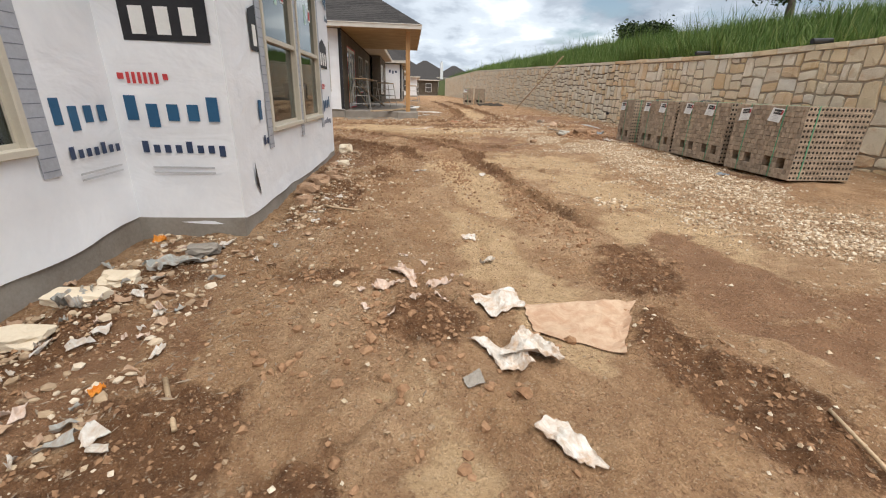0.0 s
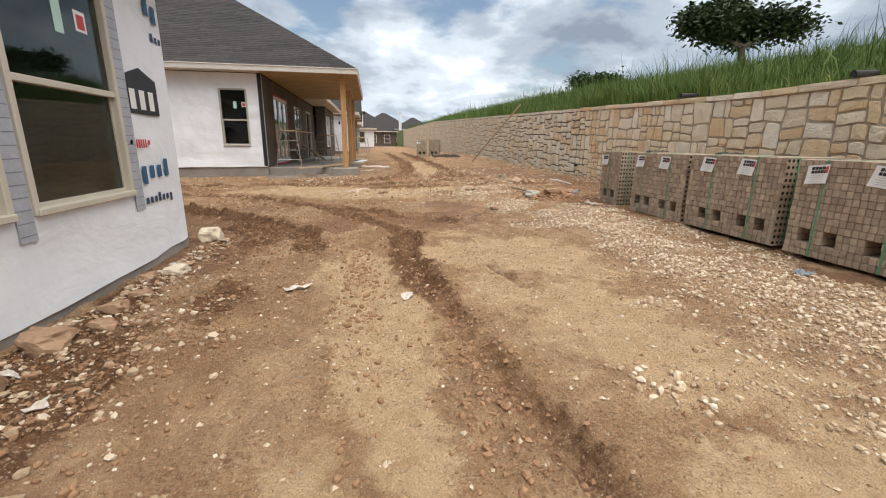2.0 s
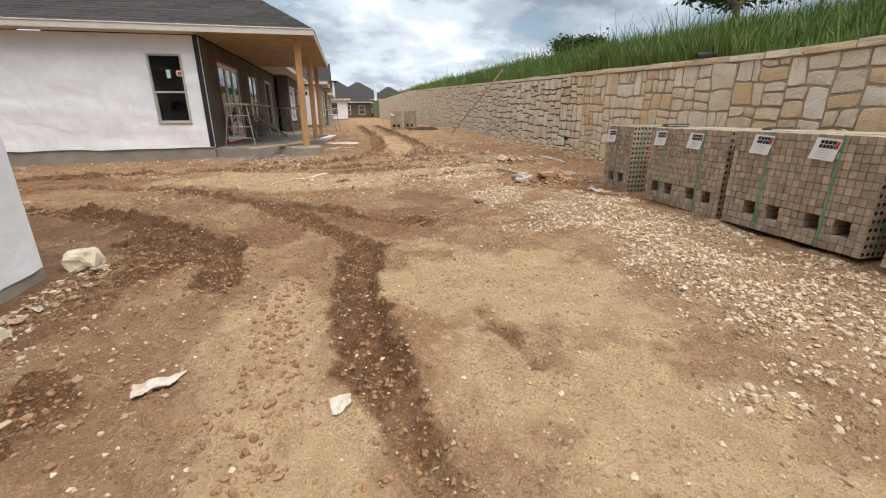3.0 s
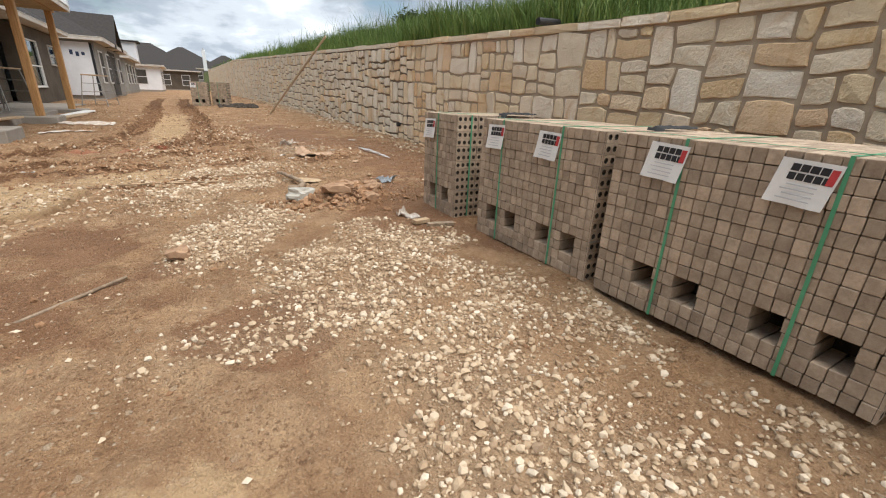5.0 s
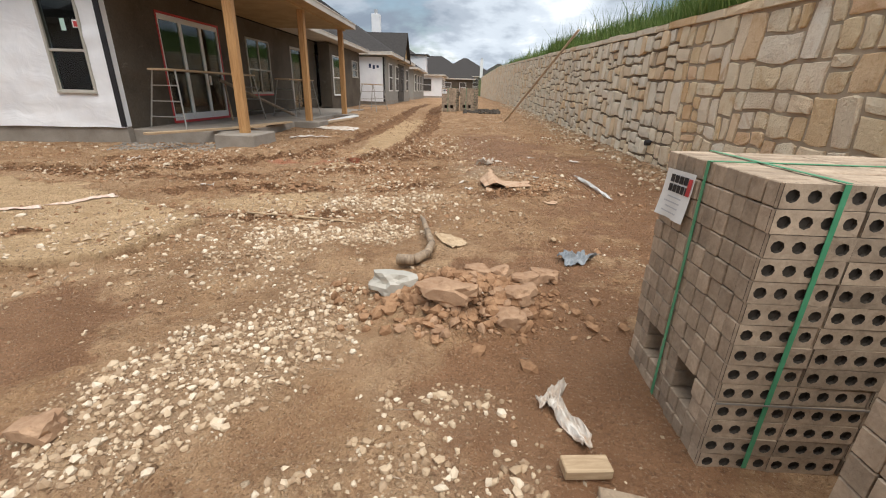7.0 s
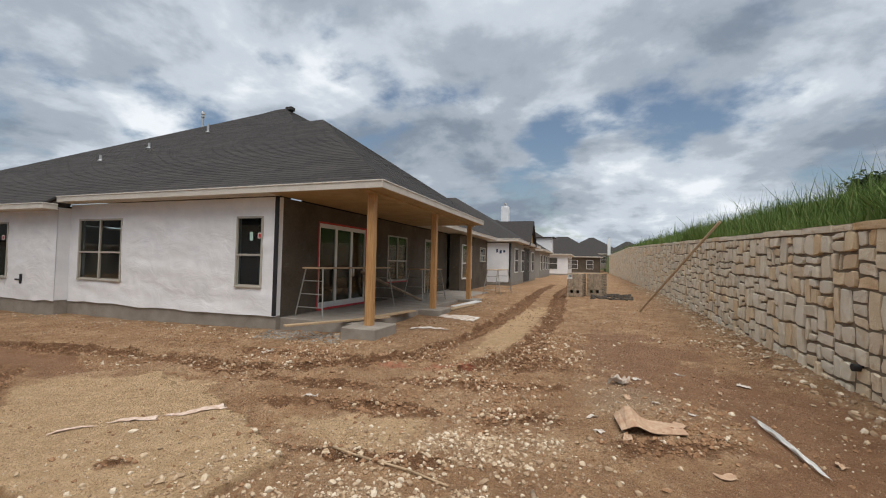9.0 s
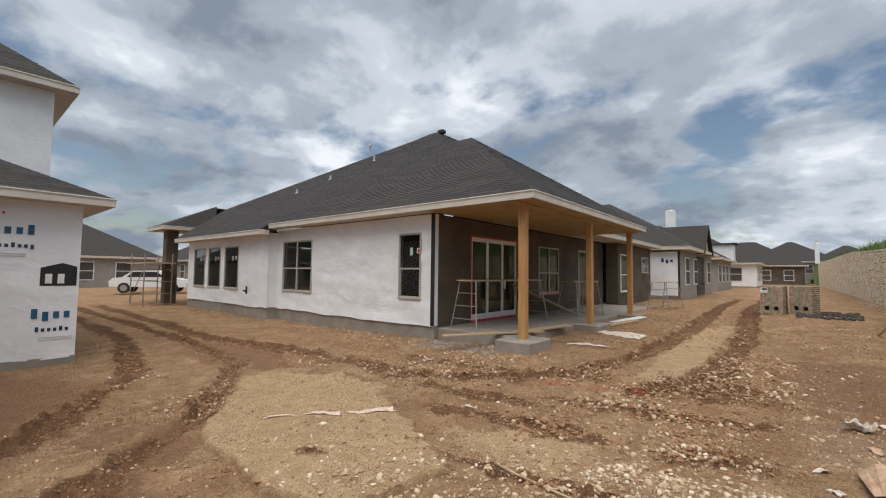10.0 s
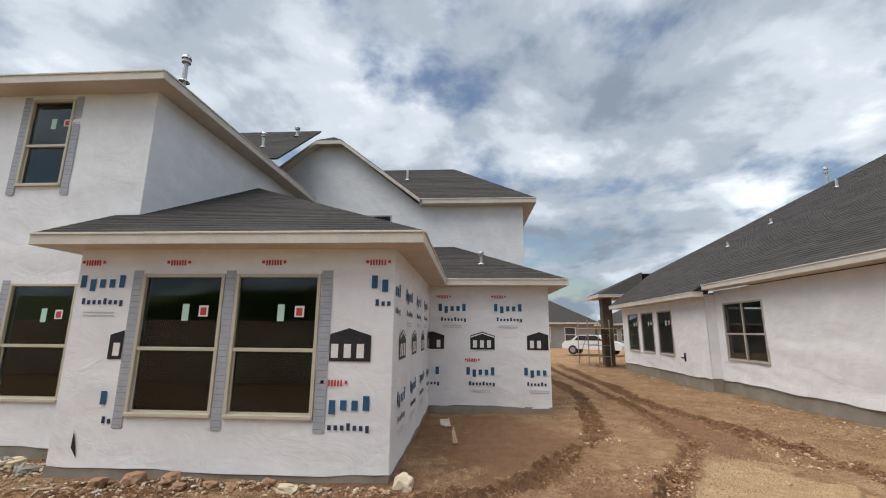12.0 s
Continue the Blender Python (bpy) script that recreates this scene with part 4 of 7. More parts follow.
# upper gable and the block beside it
gab = Face(-9.3, 1.4, (0, 1), (1, 0))
GW = [(4.2, 5.5, 4.6, 5.84)]
w = wall(H1, gab, 9.95, 3.2, 6.25, GW)
wrap_sheet(w, gab, 9.95, 3.2, 6.25, GW, seed=47, amp=0.014, ext=(0, 1))
window(H1, gab, *GW[0], M_FRAME_GREY, mull=1, depth=0.04, stickers=False)
part("wall", [(-9.3, 1.5, 6.25), (-9.3, 7.8, 6.25), (-9.3, 5.1, 8.42), (-9.3, 4.2, 8.42), (-9.44, 1.5, 6.25), (-9.44, 7.8, 6.25), (-9.44, 5.1, 8.42), (-9.44, 4.2, 8.42)],
     [(0, 1, 2, 3), (7, 6, 5, 4), (0, 4, 5, 1), (1, 5, 6, 2), (2, 6, 7, 3), (3, 7, 4, 0)], M_WRAP, H1, "white wrapped gable wall")
wall(H1, Face(-9.3, 11.35, (-1, 0), (0, 1)), 9, 3.2, 6.25)
# closing walls out of sight, and the slab
wall(H1, Face(-18, 11.6, (0, -1), (-1, 0)), 19.6, BASE1, 6.3)
wall(H1, Face(-18, -8, (1, 0), (0, -1)), 15.66, BASE1, 6.3)
for q in ((-18, -8, -2.32, 3.8, BASE1 - 0.006), (-18, 3.7, -1.42, 8.5, BASE1 - 0.008), (-18, 8.4, -6.69, 11.62, BASE1 - 0.010)):
    g = Geo()
    g.box(q[0], q[1], -0.45, q[2], q[3], q[4])
    g.make("foundation", M_CONC, H1, "stained concrete slab edge")
# unseen partitions and ceilings, added and coloured dark so the windows look dark
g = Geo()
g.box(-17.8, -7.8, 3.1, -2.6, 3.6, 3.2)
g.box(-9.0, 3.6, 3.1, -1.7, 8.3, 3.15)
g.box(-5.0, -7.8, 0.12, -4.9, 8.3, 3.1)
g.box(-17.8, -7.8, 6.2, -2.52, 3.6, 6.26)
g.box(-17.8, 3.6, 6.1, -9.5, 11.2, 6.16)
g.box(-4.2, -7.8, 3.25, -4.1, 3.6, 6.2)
g.make("inner_blocker", M_DARK, H1)
# roofs
K = 0.48
shingle_plane(H1, [(-1.0, 3.3, 3.28), (-1.0, 8.95, 3.28), (-6.2, 3.75, 3.28 + K * 5.2), (-2.34, 3.75, 3.28 + K * 1.34), (-2.34, 3.3, 3.28 + K * 1.34)])
shingle_plane(H1, [(-1.0, 8.95, 3.28), (-6.28, 8.95, 3.28), (-9.3, 5.93, 3.28 + K * 3.02), (-9.3, 3.75, 3.28 + K * 5.2), (-6.2, 3.75, 3.28 + K * 5.2)])
shingle_plane(H1, [(-6.28, 8.95, 3.28), (-6.28, 12.05, 3.28), (-9.3, 9.03, 3.28 + K * 3.02), (-9.3, 5.93, 3.28 + K * 3.02)])
shingle_plane(H1, [(-6.28, 12.05, 3.28), (-9.3, 12.05, 3.28), (-9.3, 9.03, 3.28 + K * 3.02)])
shingle_plane(H1, [(-9.3, 12.05, 3.28), (-18.4, 12.05, 3.28), (-18.4, 11.35, 3.616), (-9.3, 11.35, 3.616)], tabs=False)
shingle_plane(H1, [(-1.9, -8.5, 6.46), (-1.9, 4.18, 6.46), (-7.4, -1.32, 9.2), (-7.4, -8.5, 9.2)], tabs=False)
shingle_plane(H1, [(-1.9, 4.18, 6.46), (-9.2, 4.18, 6.46), (-9.2, -1.32, 9.2), (-7.4, -1.32, 9.2)], tabs=False)
shingle_plane(H1, [(-6.4, 0.6, 6.75), (-6.4, 4.1, 6.75), (-9.7, 4.05, 9.25), (-9.7, 0.6, 9.25)], tabs=False)
shingle_plane(H1, [(-8.9, 7.98, 6.27), (-8.9, 5.1, 8.49), (-9.4, 4.65, 8.84), (-12.2, 4.65, 8.84), (-12.2, 7.98, 6.27)], tabs=False)
shingle_plane(H1, [(-8.9, 1.32, 6.27), (-8.9, 4.2, 8.49), (-9.4, 4.65, 8.84), (-12.2, 4.65, 8.84), (-12.2, 1.32, 6.27)], tabs=False)
shingle_plane(H1, [(-8.9, 4.2, 8.49), (-8.9, 5.1, 8.49), (-9.4, 4.65, 8.84)], tabs=False)
shingle_plane(H1, [(-8.9, 7.9, 6.3), (-8.9, 11.75, 6.3), (-11.7, 8.95, 8.45), (-11.7, 5.1, 8.45)], tabs=False)
shingle_plane(H1, [(-8.9, 11.75, 6.3), (-18.4, 11.75, 6.3), (-15.6, 8.95, 8.45), (-11.7, 8.95, 8.45)], tabs=False)
for a, b, z in (((-1.0, 3.3), (-1.0, 8.95), 3.28), ((-1.0, 8.95), (-6.28, 8.95), 3.28), ((-6.28, 8.95), (-6.28, 12.05), 3.28), ((-6.28, 12.05), (-18.4, 12.05), 3.28),
                ((-1.0, 3.3), (-2.34, 3.3), 3.28), ((-1.9, -8.5), (-1.9, 4.18), 6.46), ((-1.9, 4.18), (-9.2, 4.18), 6.46), ((-8.9, 7.9), (-8.9, 11.75), 6.3), ((-8.9, 11.75), (-18.4, 11.75), 6.3)):
    fascia(H1, a, b, z)
for q in ((-1.0, 3.3, -1.42, 8.95, 3.115), (-1.42, 8.5, -6.28, 8.95, 3.118), (-6.70, 8.5, -6.28, 12.05, 3.113), (-6.7, 11.62, -18.4, 12.05, 3.116), (-1.42, 3.3, -2.34, 3.72, 3.119),
          (-1.9, -8.5, -2.32, 4.18, 6.30), (-2.32, 3.75, -9.2, 4.18, 6.303), (-8.9, 7.9, -9.28, 11.75, 6.14), (-9.28, 11.37, -18.4, 11.75, 6.143)):
    soffit(H1, *q)
# sloping boards on the gable
for p, q in (((-8.9, 7.98, 6.20), (-8.9, 5.1, 8.42)), ((-8.9, 1.32, 6.20), (-8.9, 4.2, 8.42)), ((-8.9, 4.2, 8.42), (-8.9, 5.1, 8.42))):
    n0 = Vector((0.012, 0, 0))
    dz = Vector((0, 0, 0.16))
    p, q = Vector(p), Vector(q)
    v = [p - n0, q - n0, q - n0 + dz * 0.2 - dz, p - n0 + dz * 0.2 - dz, p + n0, q + n0, q + n0 + dz * 0.2 - dz, p + n0 + dz * 0.2 - dz]
    v = [a + Vector((0, 0, 0.05)) for a in v]
    part("rake_board", v, [(0, 1, 2, 3), (7, 6, 5, 4), (0, 4, 5, 1), (1, 5, 6, 2), (2, 6, 7, 3), (3, 7, 4, 0)], M_TRIM, H1)
    v2 = [p + Vector((0, 0, -0.02)), q + Vector((0, 0, -0.02)), q + Vector((-0.42, 0, -0.02)), p + Vector((-0.42, 0, -0.02))]
    part("rake_soffit", v2, [(0, 1, 2, 3)], M_SOFFIT_PALE, H1)


def vent_pipe(house, x, y, z, h=0.35, r=0.045, cap=True):
    g = Geo()
    g.tube((x, y, z - 0.1), (x, y, z + h), r, n=10)
    g.tube((x, y, z - 0.02), (x, y, z + 0.03), r * 2.4, r * 1.3, n=10)
    if cap:
        g.tube((x, y, z + h * 0.72), (x, y, z + h * 0.80), r * 1.9, n=10)
        g.tube((x, y, z + h * 0.88), (x, y, z + h), r * 2.1, r * 1.6, n=10)
    g.make("roof_vent", M_GREYPIPE, house, "galvanised roof vent pipe", smooth=False)


vent_pipe(H1, -7.5, 9.9, 3.86, 0.36)
vent_pipe(H1, -7.6, 3.0, 7.65, 0.5)
vent_pipe(H1, -8.9, 3.5, 8.65, 0.35)
vent_pipe(H1, -10.6, 7.2, 7.6, 0.4, cap=False)
vent_pipe(H1, -2.6, 4.0, 6.7, 0.55)

# ---- second house: porch with timber posts ----
H2 = thing("house", 0, 0, 0, "single-storey house with white wrap, brown coated porch and dark roof", "house", "houses along the lane")
B2, T2 = 0.48, 3.36
s1 = Face(-10.4, 17.9, (1, 0), (0, -1))
s2 = Face(-18.2, 17.55, (1, 0), (0, -1))
V1 = [(6.55, 7.39, 1.12, 2.90), (0.43, 2.33, 1.10, 2.92)]
V2 = [(0.75, 2.05, 1.06, 2.83), (2.40, 3.70, 1.06, 2.83), (4.10, 5.40, 1.06, 2.83)]
w = wall(H2, s1, 7.85, B2, T2, V1)
wrap_sheet(w, s1, 7.85, B2 - 0.03, T2, V1, seed=61, amp=0.030, hem=0.035, ext=(0, 1))
window(H2, s1, *V1[0], M_FRAME_GREY, depth=0.04)
window(H2, s1, *V1[1], M_FRAME_GREY, mull=1, depth=0.04, stickers=False)
w = wall(H2, s2, 7.655, B2, 3.2, V2)
wrap_sheet(w, s2, 7.8, B2 - 0.02, 3.2, V2, seed=67, amp=0.02, ext=(1, 1))
for v in V2:
    window(H2, s2, *v, M_FRAME_GREY, depth=0.04, rail=0.03)
wall(H2, Face(-10.385, 17.555, (0, 1), (1, 0)), 0.345, B2, 3.25, start=0.0)
g = Geo()
s1.slab(g, 7.75, 7.87, B2, T2, 0.024, 0.038)
g.make("corner_felt", M_BLACK, H2, "black felt strip at the corner")
g = Geo()
s2.slab(g, 5.9, 6.25, 1.02, 1.07, 0.02, 0.05, 0.01)
s2.slab(g, 6.16, 6.24, 0.92, 1.22, 0.02, 0.06, 0.01)
g.make("hose_bib", M_BLACK, H2, "black pipe stub through the wrap")
pe = Face(-2.55, 17.9, (0, 1), (1, 0))
DO = [(1.60, 4.12, 0.46, 2.88), (5.72, 7.42, 1.10, 2.84), (9.4, 11.0, 0.46, 2.9)]
wall(H2, pe, 12.5, 0.44, 3.36, DO, M_STUCCO, label="brown scratch-coated porch wall")
ps = Face(-2.55, 30.4, (1, 0), (0, -1))
wall(H2, ps, 0.7, 0.3, 3.36, (), M_STUCCO)
pn = Face(-1.85, 30.4, (0, 1), (1, 0))
NO = [(0.35, 2.2, 1.0, 2.85), (4.1, 5.4, 1.95, 2.85)]
wall(H2, pn, 6.0, 0.3, 3.36, NO, M_STUCCO)
window(H2, pn, *NO[0], M_FRAME_WHITE, depth=0.04, stickers=False)
window(H2, pn, *NO[1], M_FRAME_GREY, depth=0.04, stickers=False)
wall(H2, Face(-1.85, 36.4, (-1, 0), (0, 1)), 16.35, B2, 3.3)
wall(H2, Face(-18.2, 36.4, (0, -1), (-1, 0)), 18.85, B2, 3.2)
window(H2, pe, *DO[1], M_FRAME_GREY, mull=1, depth=0.03, rail=0.45, stickers=False)
# double glazed door and single door in the porch
red = Geo()
pe.slab(red, DO[0][0] - 0.05, DO[0][0], 0.46, 2.93, 0.004, 0.012)
pe.slab(red, DO[0][1], DO[0][1] + 0.05, 0.46, 2.93, 0.004, 0.012)
pe.slab(red, DO[0][0], DO[0][1], 2.88, 2.93, 0.004, 0.012)
pe.slab(red, DO[0][0], DO[0][1], 0.445, 0.50, 0.004, 0.03)
red.make("sealant_border", M_RED, H2, "red sealant border round the doors")
red = Geo()
pe.slab(red, DO[1][0] - 0.04, DO[1][1] + 0.04, 1.05, 1.10, 0.004, 0.012)
red.make("sealant_strip", M_RED, H2, "red sealant strip below the window")
dw = (DO[0][1] - DO[0][0]) / 3
for k in range(3):
    a0 = DO[0][0] + k * dw
    g = Geo()
    pe.slab(g, a0, a0 + 0.055, 0.5, 2.88, -0.06, 0.0, 0.005)
    pe.slab(g, a0 + dw - 0.055, a0 + dw, 0.5, 2.88, -0.06, 0.0, 0.005)
    pe.slab(g, a0 + 0.055, a0 + dw - 0.055, 0.5, 0.66, -0.06, 0.0, 0.005)
    pe.slab(g, a0 + 0.055, a0 + dw - 0.055, 2.76, 2.88, -0.06, 0.0, 0.005)
    d = g.make("door", M_FRAME_WHITE, H2, "white glazed door leaf")
    p = Geo()
    pe.slab(p, a0 + 0.055, a0 + dw - 0.055, 0.66, 2.76, -0.034, -0.03)
    p.make("pane", M_GLASS, d)
    if k:
        hd = Geo()
        pe.slab(hd, a0 + 0.07 if k == 2 else a0 + dw - 0.12, a0 + 0.12 if k == 2 else a0 + dw - 0.07, 1.35, 1.6, 0.0, 0.05, 0.01)
        hd.make("handle", M_WHITE, d)
g = Geo()
a0, a1 = DO[2][0], DO[2][1]
pe.slab(g, a0, a0 + 0.09, 0.46, 2.9, -0.1, 0.02, 0.005)
pe.slab(g, a1 - 0.09, a1, 0.46, 2.9, -0.1, 0.02, 0.005)
pe.slab(g, a0, a1, 2.8, 2.9, -0.1, 0.018, 0.005)
d = g.make("door", M_FRAME_GREY, H2, "glazed single door in a grey frame")
p = Geo()
pe.slab(p, a0 + 0.09, a1 - 0.09, 0.5, 2.8, -0.05, -0.045)
p.make("pane", M_GLASS, d)
# slab
for q in ((-18.2, 17.56, -10.41, 36.4, B2 - 0.004), (-10.41, 17.91, -2.56, 36.4, B2 - 0.006), (-2.56, 30.4, -1.86, 36.4, B2 - 0.008)):
    g = Geo()
    g.box(q[0], q[1], -0.3, q[2], q[3], q[4])
    g.make("foundation", M_CONC, H2, "stained concrete slab edge")
g = Geo()
g.box(-2.56, 18.05, -0.2, -0.30, 30.4, 0.43, c=0.02)
g.make("porch_slab", M_CONC, H2, "dusty concrete porch slab")
for yy in (17.9, 21.8, 25.72):
    g = Geo()
    g.box(-0.42, yy - 0.42 if yy > 18 else 17.42, -0.2, 0.40, yy + 0.55, 0.435 + 0.002 * yy / 20, c=0.02)
    g.make("post_pad", M_CONC, H2, "concrete pad under the post")
for yy in (17.9, 21.8, 25.72):
    g = Geo()
    g.box(-0.085, yy - 0.085, 0.40, 0.085, yy + 0.085, 3.38, c=0.012)
    g.make("post", M_POST, H2, "rough cedar porch post")
g = Geo()
g.box(-0.10, 17.5, 3.34, 0.10, 26.1, 3.40, c=0.01)
g.make("beam", M_SOFFIT, H2)
# added inner wall and ceiling, shade in their colour, to keep the glass dark
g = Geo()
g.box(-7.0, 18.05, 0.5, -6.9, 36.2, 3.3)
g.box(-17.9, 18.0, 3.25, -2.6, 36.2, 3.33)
g.make("inner_blocker", M_DARK, H2)
K2, Z2 = 0.65, 3.55
zat = lambda y: Z2 + K2 * (y - 17.4)
R2 = (-5.2, 23.1, zat(23.1))
R1 = (-9.6, 26.15, zat(26.15))
XM = -6.55
shingle_plane(H2, [(0.5, 17.4, Z2), R2, (XM, 23.1, zat(23.1)), (XM, 17.4, Z2)], label="dark grey shingle roof slope")
shingle_plane(H2, [(XM, 17.4, Z2), (XM, 23.1, zat(23.1)), R1, (-10.2, 26.15 - 0.0001, zat(26.15)), (-10.2, 17.4, Z2)])
shingle_plane(H2, [(-10.2, 17.05, zat(17.05)), (-10.2, 26.15, zat(26.15)), R1, (-20.6, 20.15, zat(20.15)), (-18.7, 17.05, zat(17.05))])
shingle_plane(H2, [(0.5, 17.4, Z2), (0.5, 25.95, Z2), R2], tabs=True)
shingle_plane(H2, [R2, (XM, 23.1, R2[2]), (XM, 25.95, 3.9), (0.5, 25.95, Z2)], tabs=False)
shingle_plane(H2, [(-1.35, 25.9, 3.58), (-1.35, 36.9, 3.58), (-9.6, 30, 9.23), R1, (XM, 23.1, 7.25)], tabs=False)
shingle_plane(H2, [(-20.6, 20.15, zat(20.15)), (-20.6, 36.9, 3.4), (-9.6, 30, 9.23), R1], tabs=False, courses=False)
shingle_plane(H2, [(-18.7, 36.9, 3.32), (-1.35, 36.9, 3.58), (-9.6, 30, 9.23)], tabs=False)
for a, b, z in (((-10.2, 17.4), (0.5, 17.4), Z2), ((0.5, 17.4), (0.5, 25.95), Z2), ((-18.7, 17.05), (-10.15, 17.05), zat(17.05)), ((-10.15, 17.05), (-10.15, 17.4), zat(17.05)), ((-1.35, 25.95), (-1.35, 36.9), 3.58), ((0.5, 25.95), (-1.35, 25.95), Z2)):
    fascia(H2, a, b, z)
soffit(H2, -2.53, 17.4, 0.5, 25.95, Z2 - 0.165, M_SOFFIT)
soffit(H2, -10.4, 17.4, -2.53, 17.88, Z2 - 0.168, M_SOFFIT_PALE)
soffit(H2, -18.7, 17.05, -10.15, 17.53, 3.155, M_SOFFIT_PALE)
soffit(H2, -2.53, 25.95, -1.35, 36.9, 3.395, M_SOFFIT_PALE)
vent_pipe(H2, -11.2, 23.2, zat(23.2), 0.35, cap=False)
vent_pipe(H2, -12.5, 21.6, zat(21.6), 0.2, cap=False)
vent_pipe(H2, -13.2, 24.6, 7.9, 1.0)
vent_pipe(H2, -13.6, 20.5, zat(20.5), 0.2, cap=False)
g = Geo()
g.box(-9.55, 26.0, 9.08, -9.15, 26.3, 9.28, c=0.04)
g.make("ridge_vent", M_SHINGLE, H2)

# ---- retaining wall of limestone ----
WALL_X = 7.85


def wall_base(y):
    return float(ground_z(7.6, y, False)) - 0.12


def split(y0, y1, v0, v1, big, out):
    w, h = y1 - y0, (v1 - v0) * 2.1
    limit = big * rnd.uniform(0.35, 1.7)
    asp = max(w / h, h / w)
    if (w * h < limit and asp < 2.6) or (w < 0.17 and h < 0.45) or (h < 0.13 and w < 0.45):
        out.append((y0, y1, v0, v1))
        return
    if (w > h * rnd.uniform(0.75, 1.5) or h < 0.22) and w > 0.24:
        c = y0 + w * rnd.uniform(0.33, 0.67)
        split(y0, c, v0, v1, big, out)
        split(c, y1, v0, v1, big, out)
    elif h > 0.2:
        c = v0 + (v1 - v0) * rnd.uniform(0.33, 0.67)
        split(y0, y1, v0, c, big, out)
        split(y0, y1, c, v1, big, out)
    else:
        out.append((y0, y1, v0, v1))


def stone_mesh(y0, y1, z00, z01, z10, z11, joint, proud):
    """A rough squared stone; z00, z01 low edge at y0 and y1, z10, z11 high edge. Returns verts about its centre and faces."""
    cy, cz = (y0 + y1) / 2, (z00 + z01 + z10 + z11) / 4
    per = []
    for s, t in ((0, 0), (0.33, 0), (0.67, 0), (1, 0), (1, 0.5), (1, 1), (0.67, 1), (0.33, 1), (0, 1), (0, 0.5)):
        y = y0 + (y1 - y0) * s
        lo, hi = z00 + (z01 - z00) * s, z10 + (z11 - z10) * s
        z = lo + (hi - lo) * t
        w, h = y1 - y0, hi - lo
        y += 0.055 * noise.noise(Vector((y * 2.4, z * 2.4, 3.7)))
        z += 0.05 * noise.noise(Vector((y * 2.4 + 9, z * 2.4, 8.1))) * (0 if joint < 0.01 else 1)
        jy = joint * (0.7 + rnd.random() * 0.8) * (1 if s < 0.5 else -1) * (1 if s in (0, 1) else 0)
        jz = joint * (0.7 + rnd.random() * 0.8) * (1 if t < 0.5 else -1) * (1 if t in (0, 1) else 0)
        corner = 1.0 if (s in (0, 1) and t in (0, 1)) else 0.0
        per.append((y + jy + corner * joint * rnd.uniform(0, 1.0) * (1 if s < 0.5 else -1) - cy, z + jz + corner * joint * rnd.uniform(0, 1.0) * (1 if t < 0.5 else -1) - cz))
    n = len(per)
    v = []
    tilt, tz = rnd.uniform(-0.012, 0.012), rnd.uniform(-0.012, 0.012)
    for shrink, d in ((1.0, -0.03), (1.0, proud * 0.72), (0.90, proud)):
        for y, z in per:
            k = shrink if shrink == 1 else 1 - min(0.12, 0.011 / max(0.05, math.hypot(y, z)))
            dd = d + (tilt * y + tz * z) * 4 * (d > 0) + (rnd.uniform(-0.006, 0.006) if d > 0 else 0)
            v.append((-dd, y * k, z * k))
    f = []
    for r in range(2):
        for i in range(n):
            j = (i + 1) % n
            f.append((r * n + i, r * n + n + i, r * n + n + j, r * n + j))
    v.append((-proud - rnd.uniform(0, 0.008), 0, 0))
    for i in range(n):
        f.append((2 * n + i, 3 * n, 2 * n + (i + 1) % n))
    return v, f, cy, cz


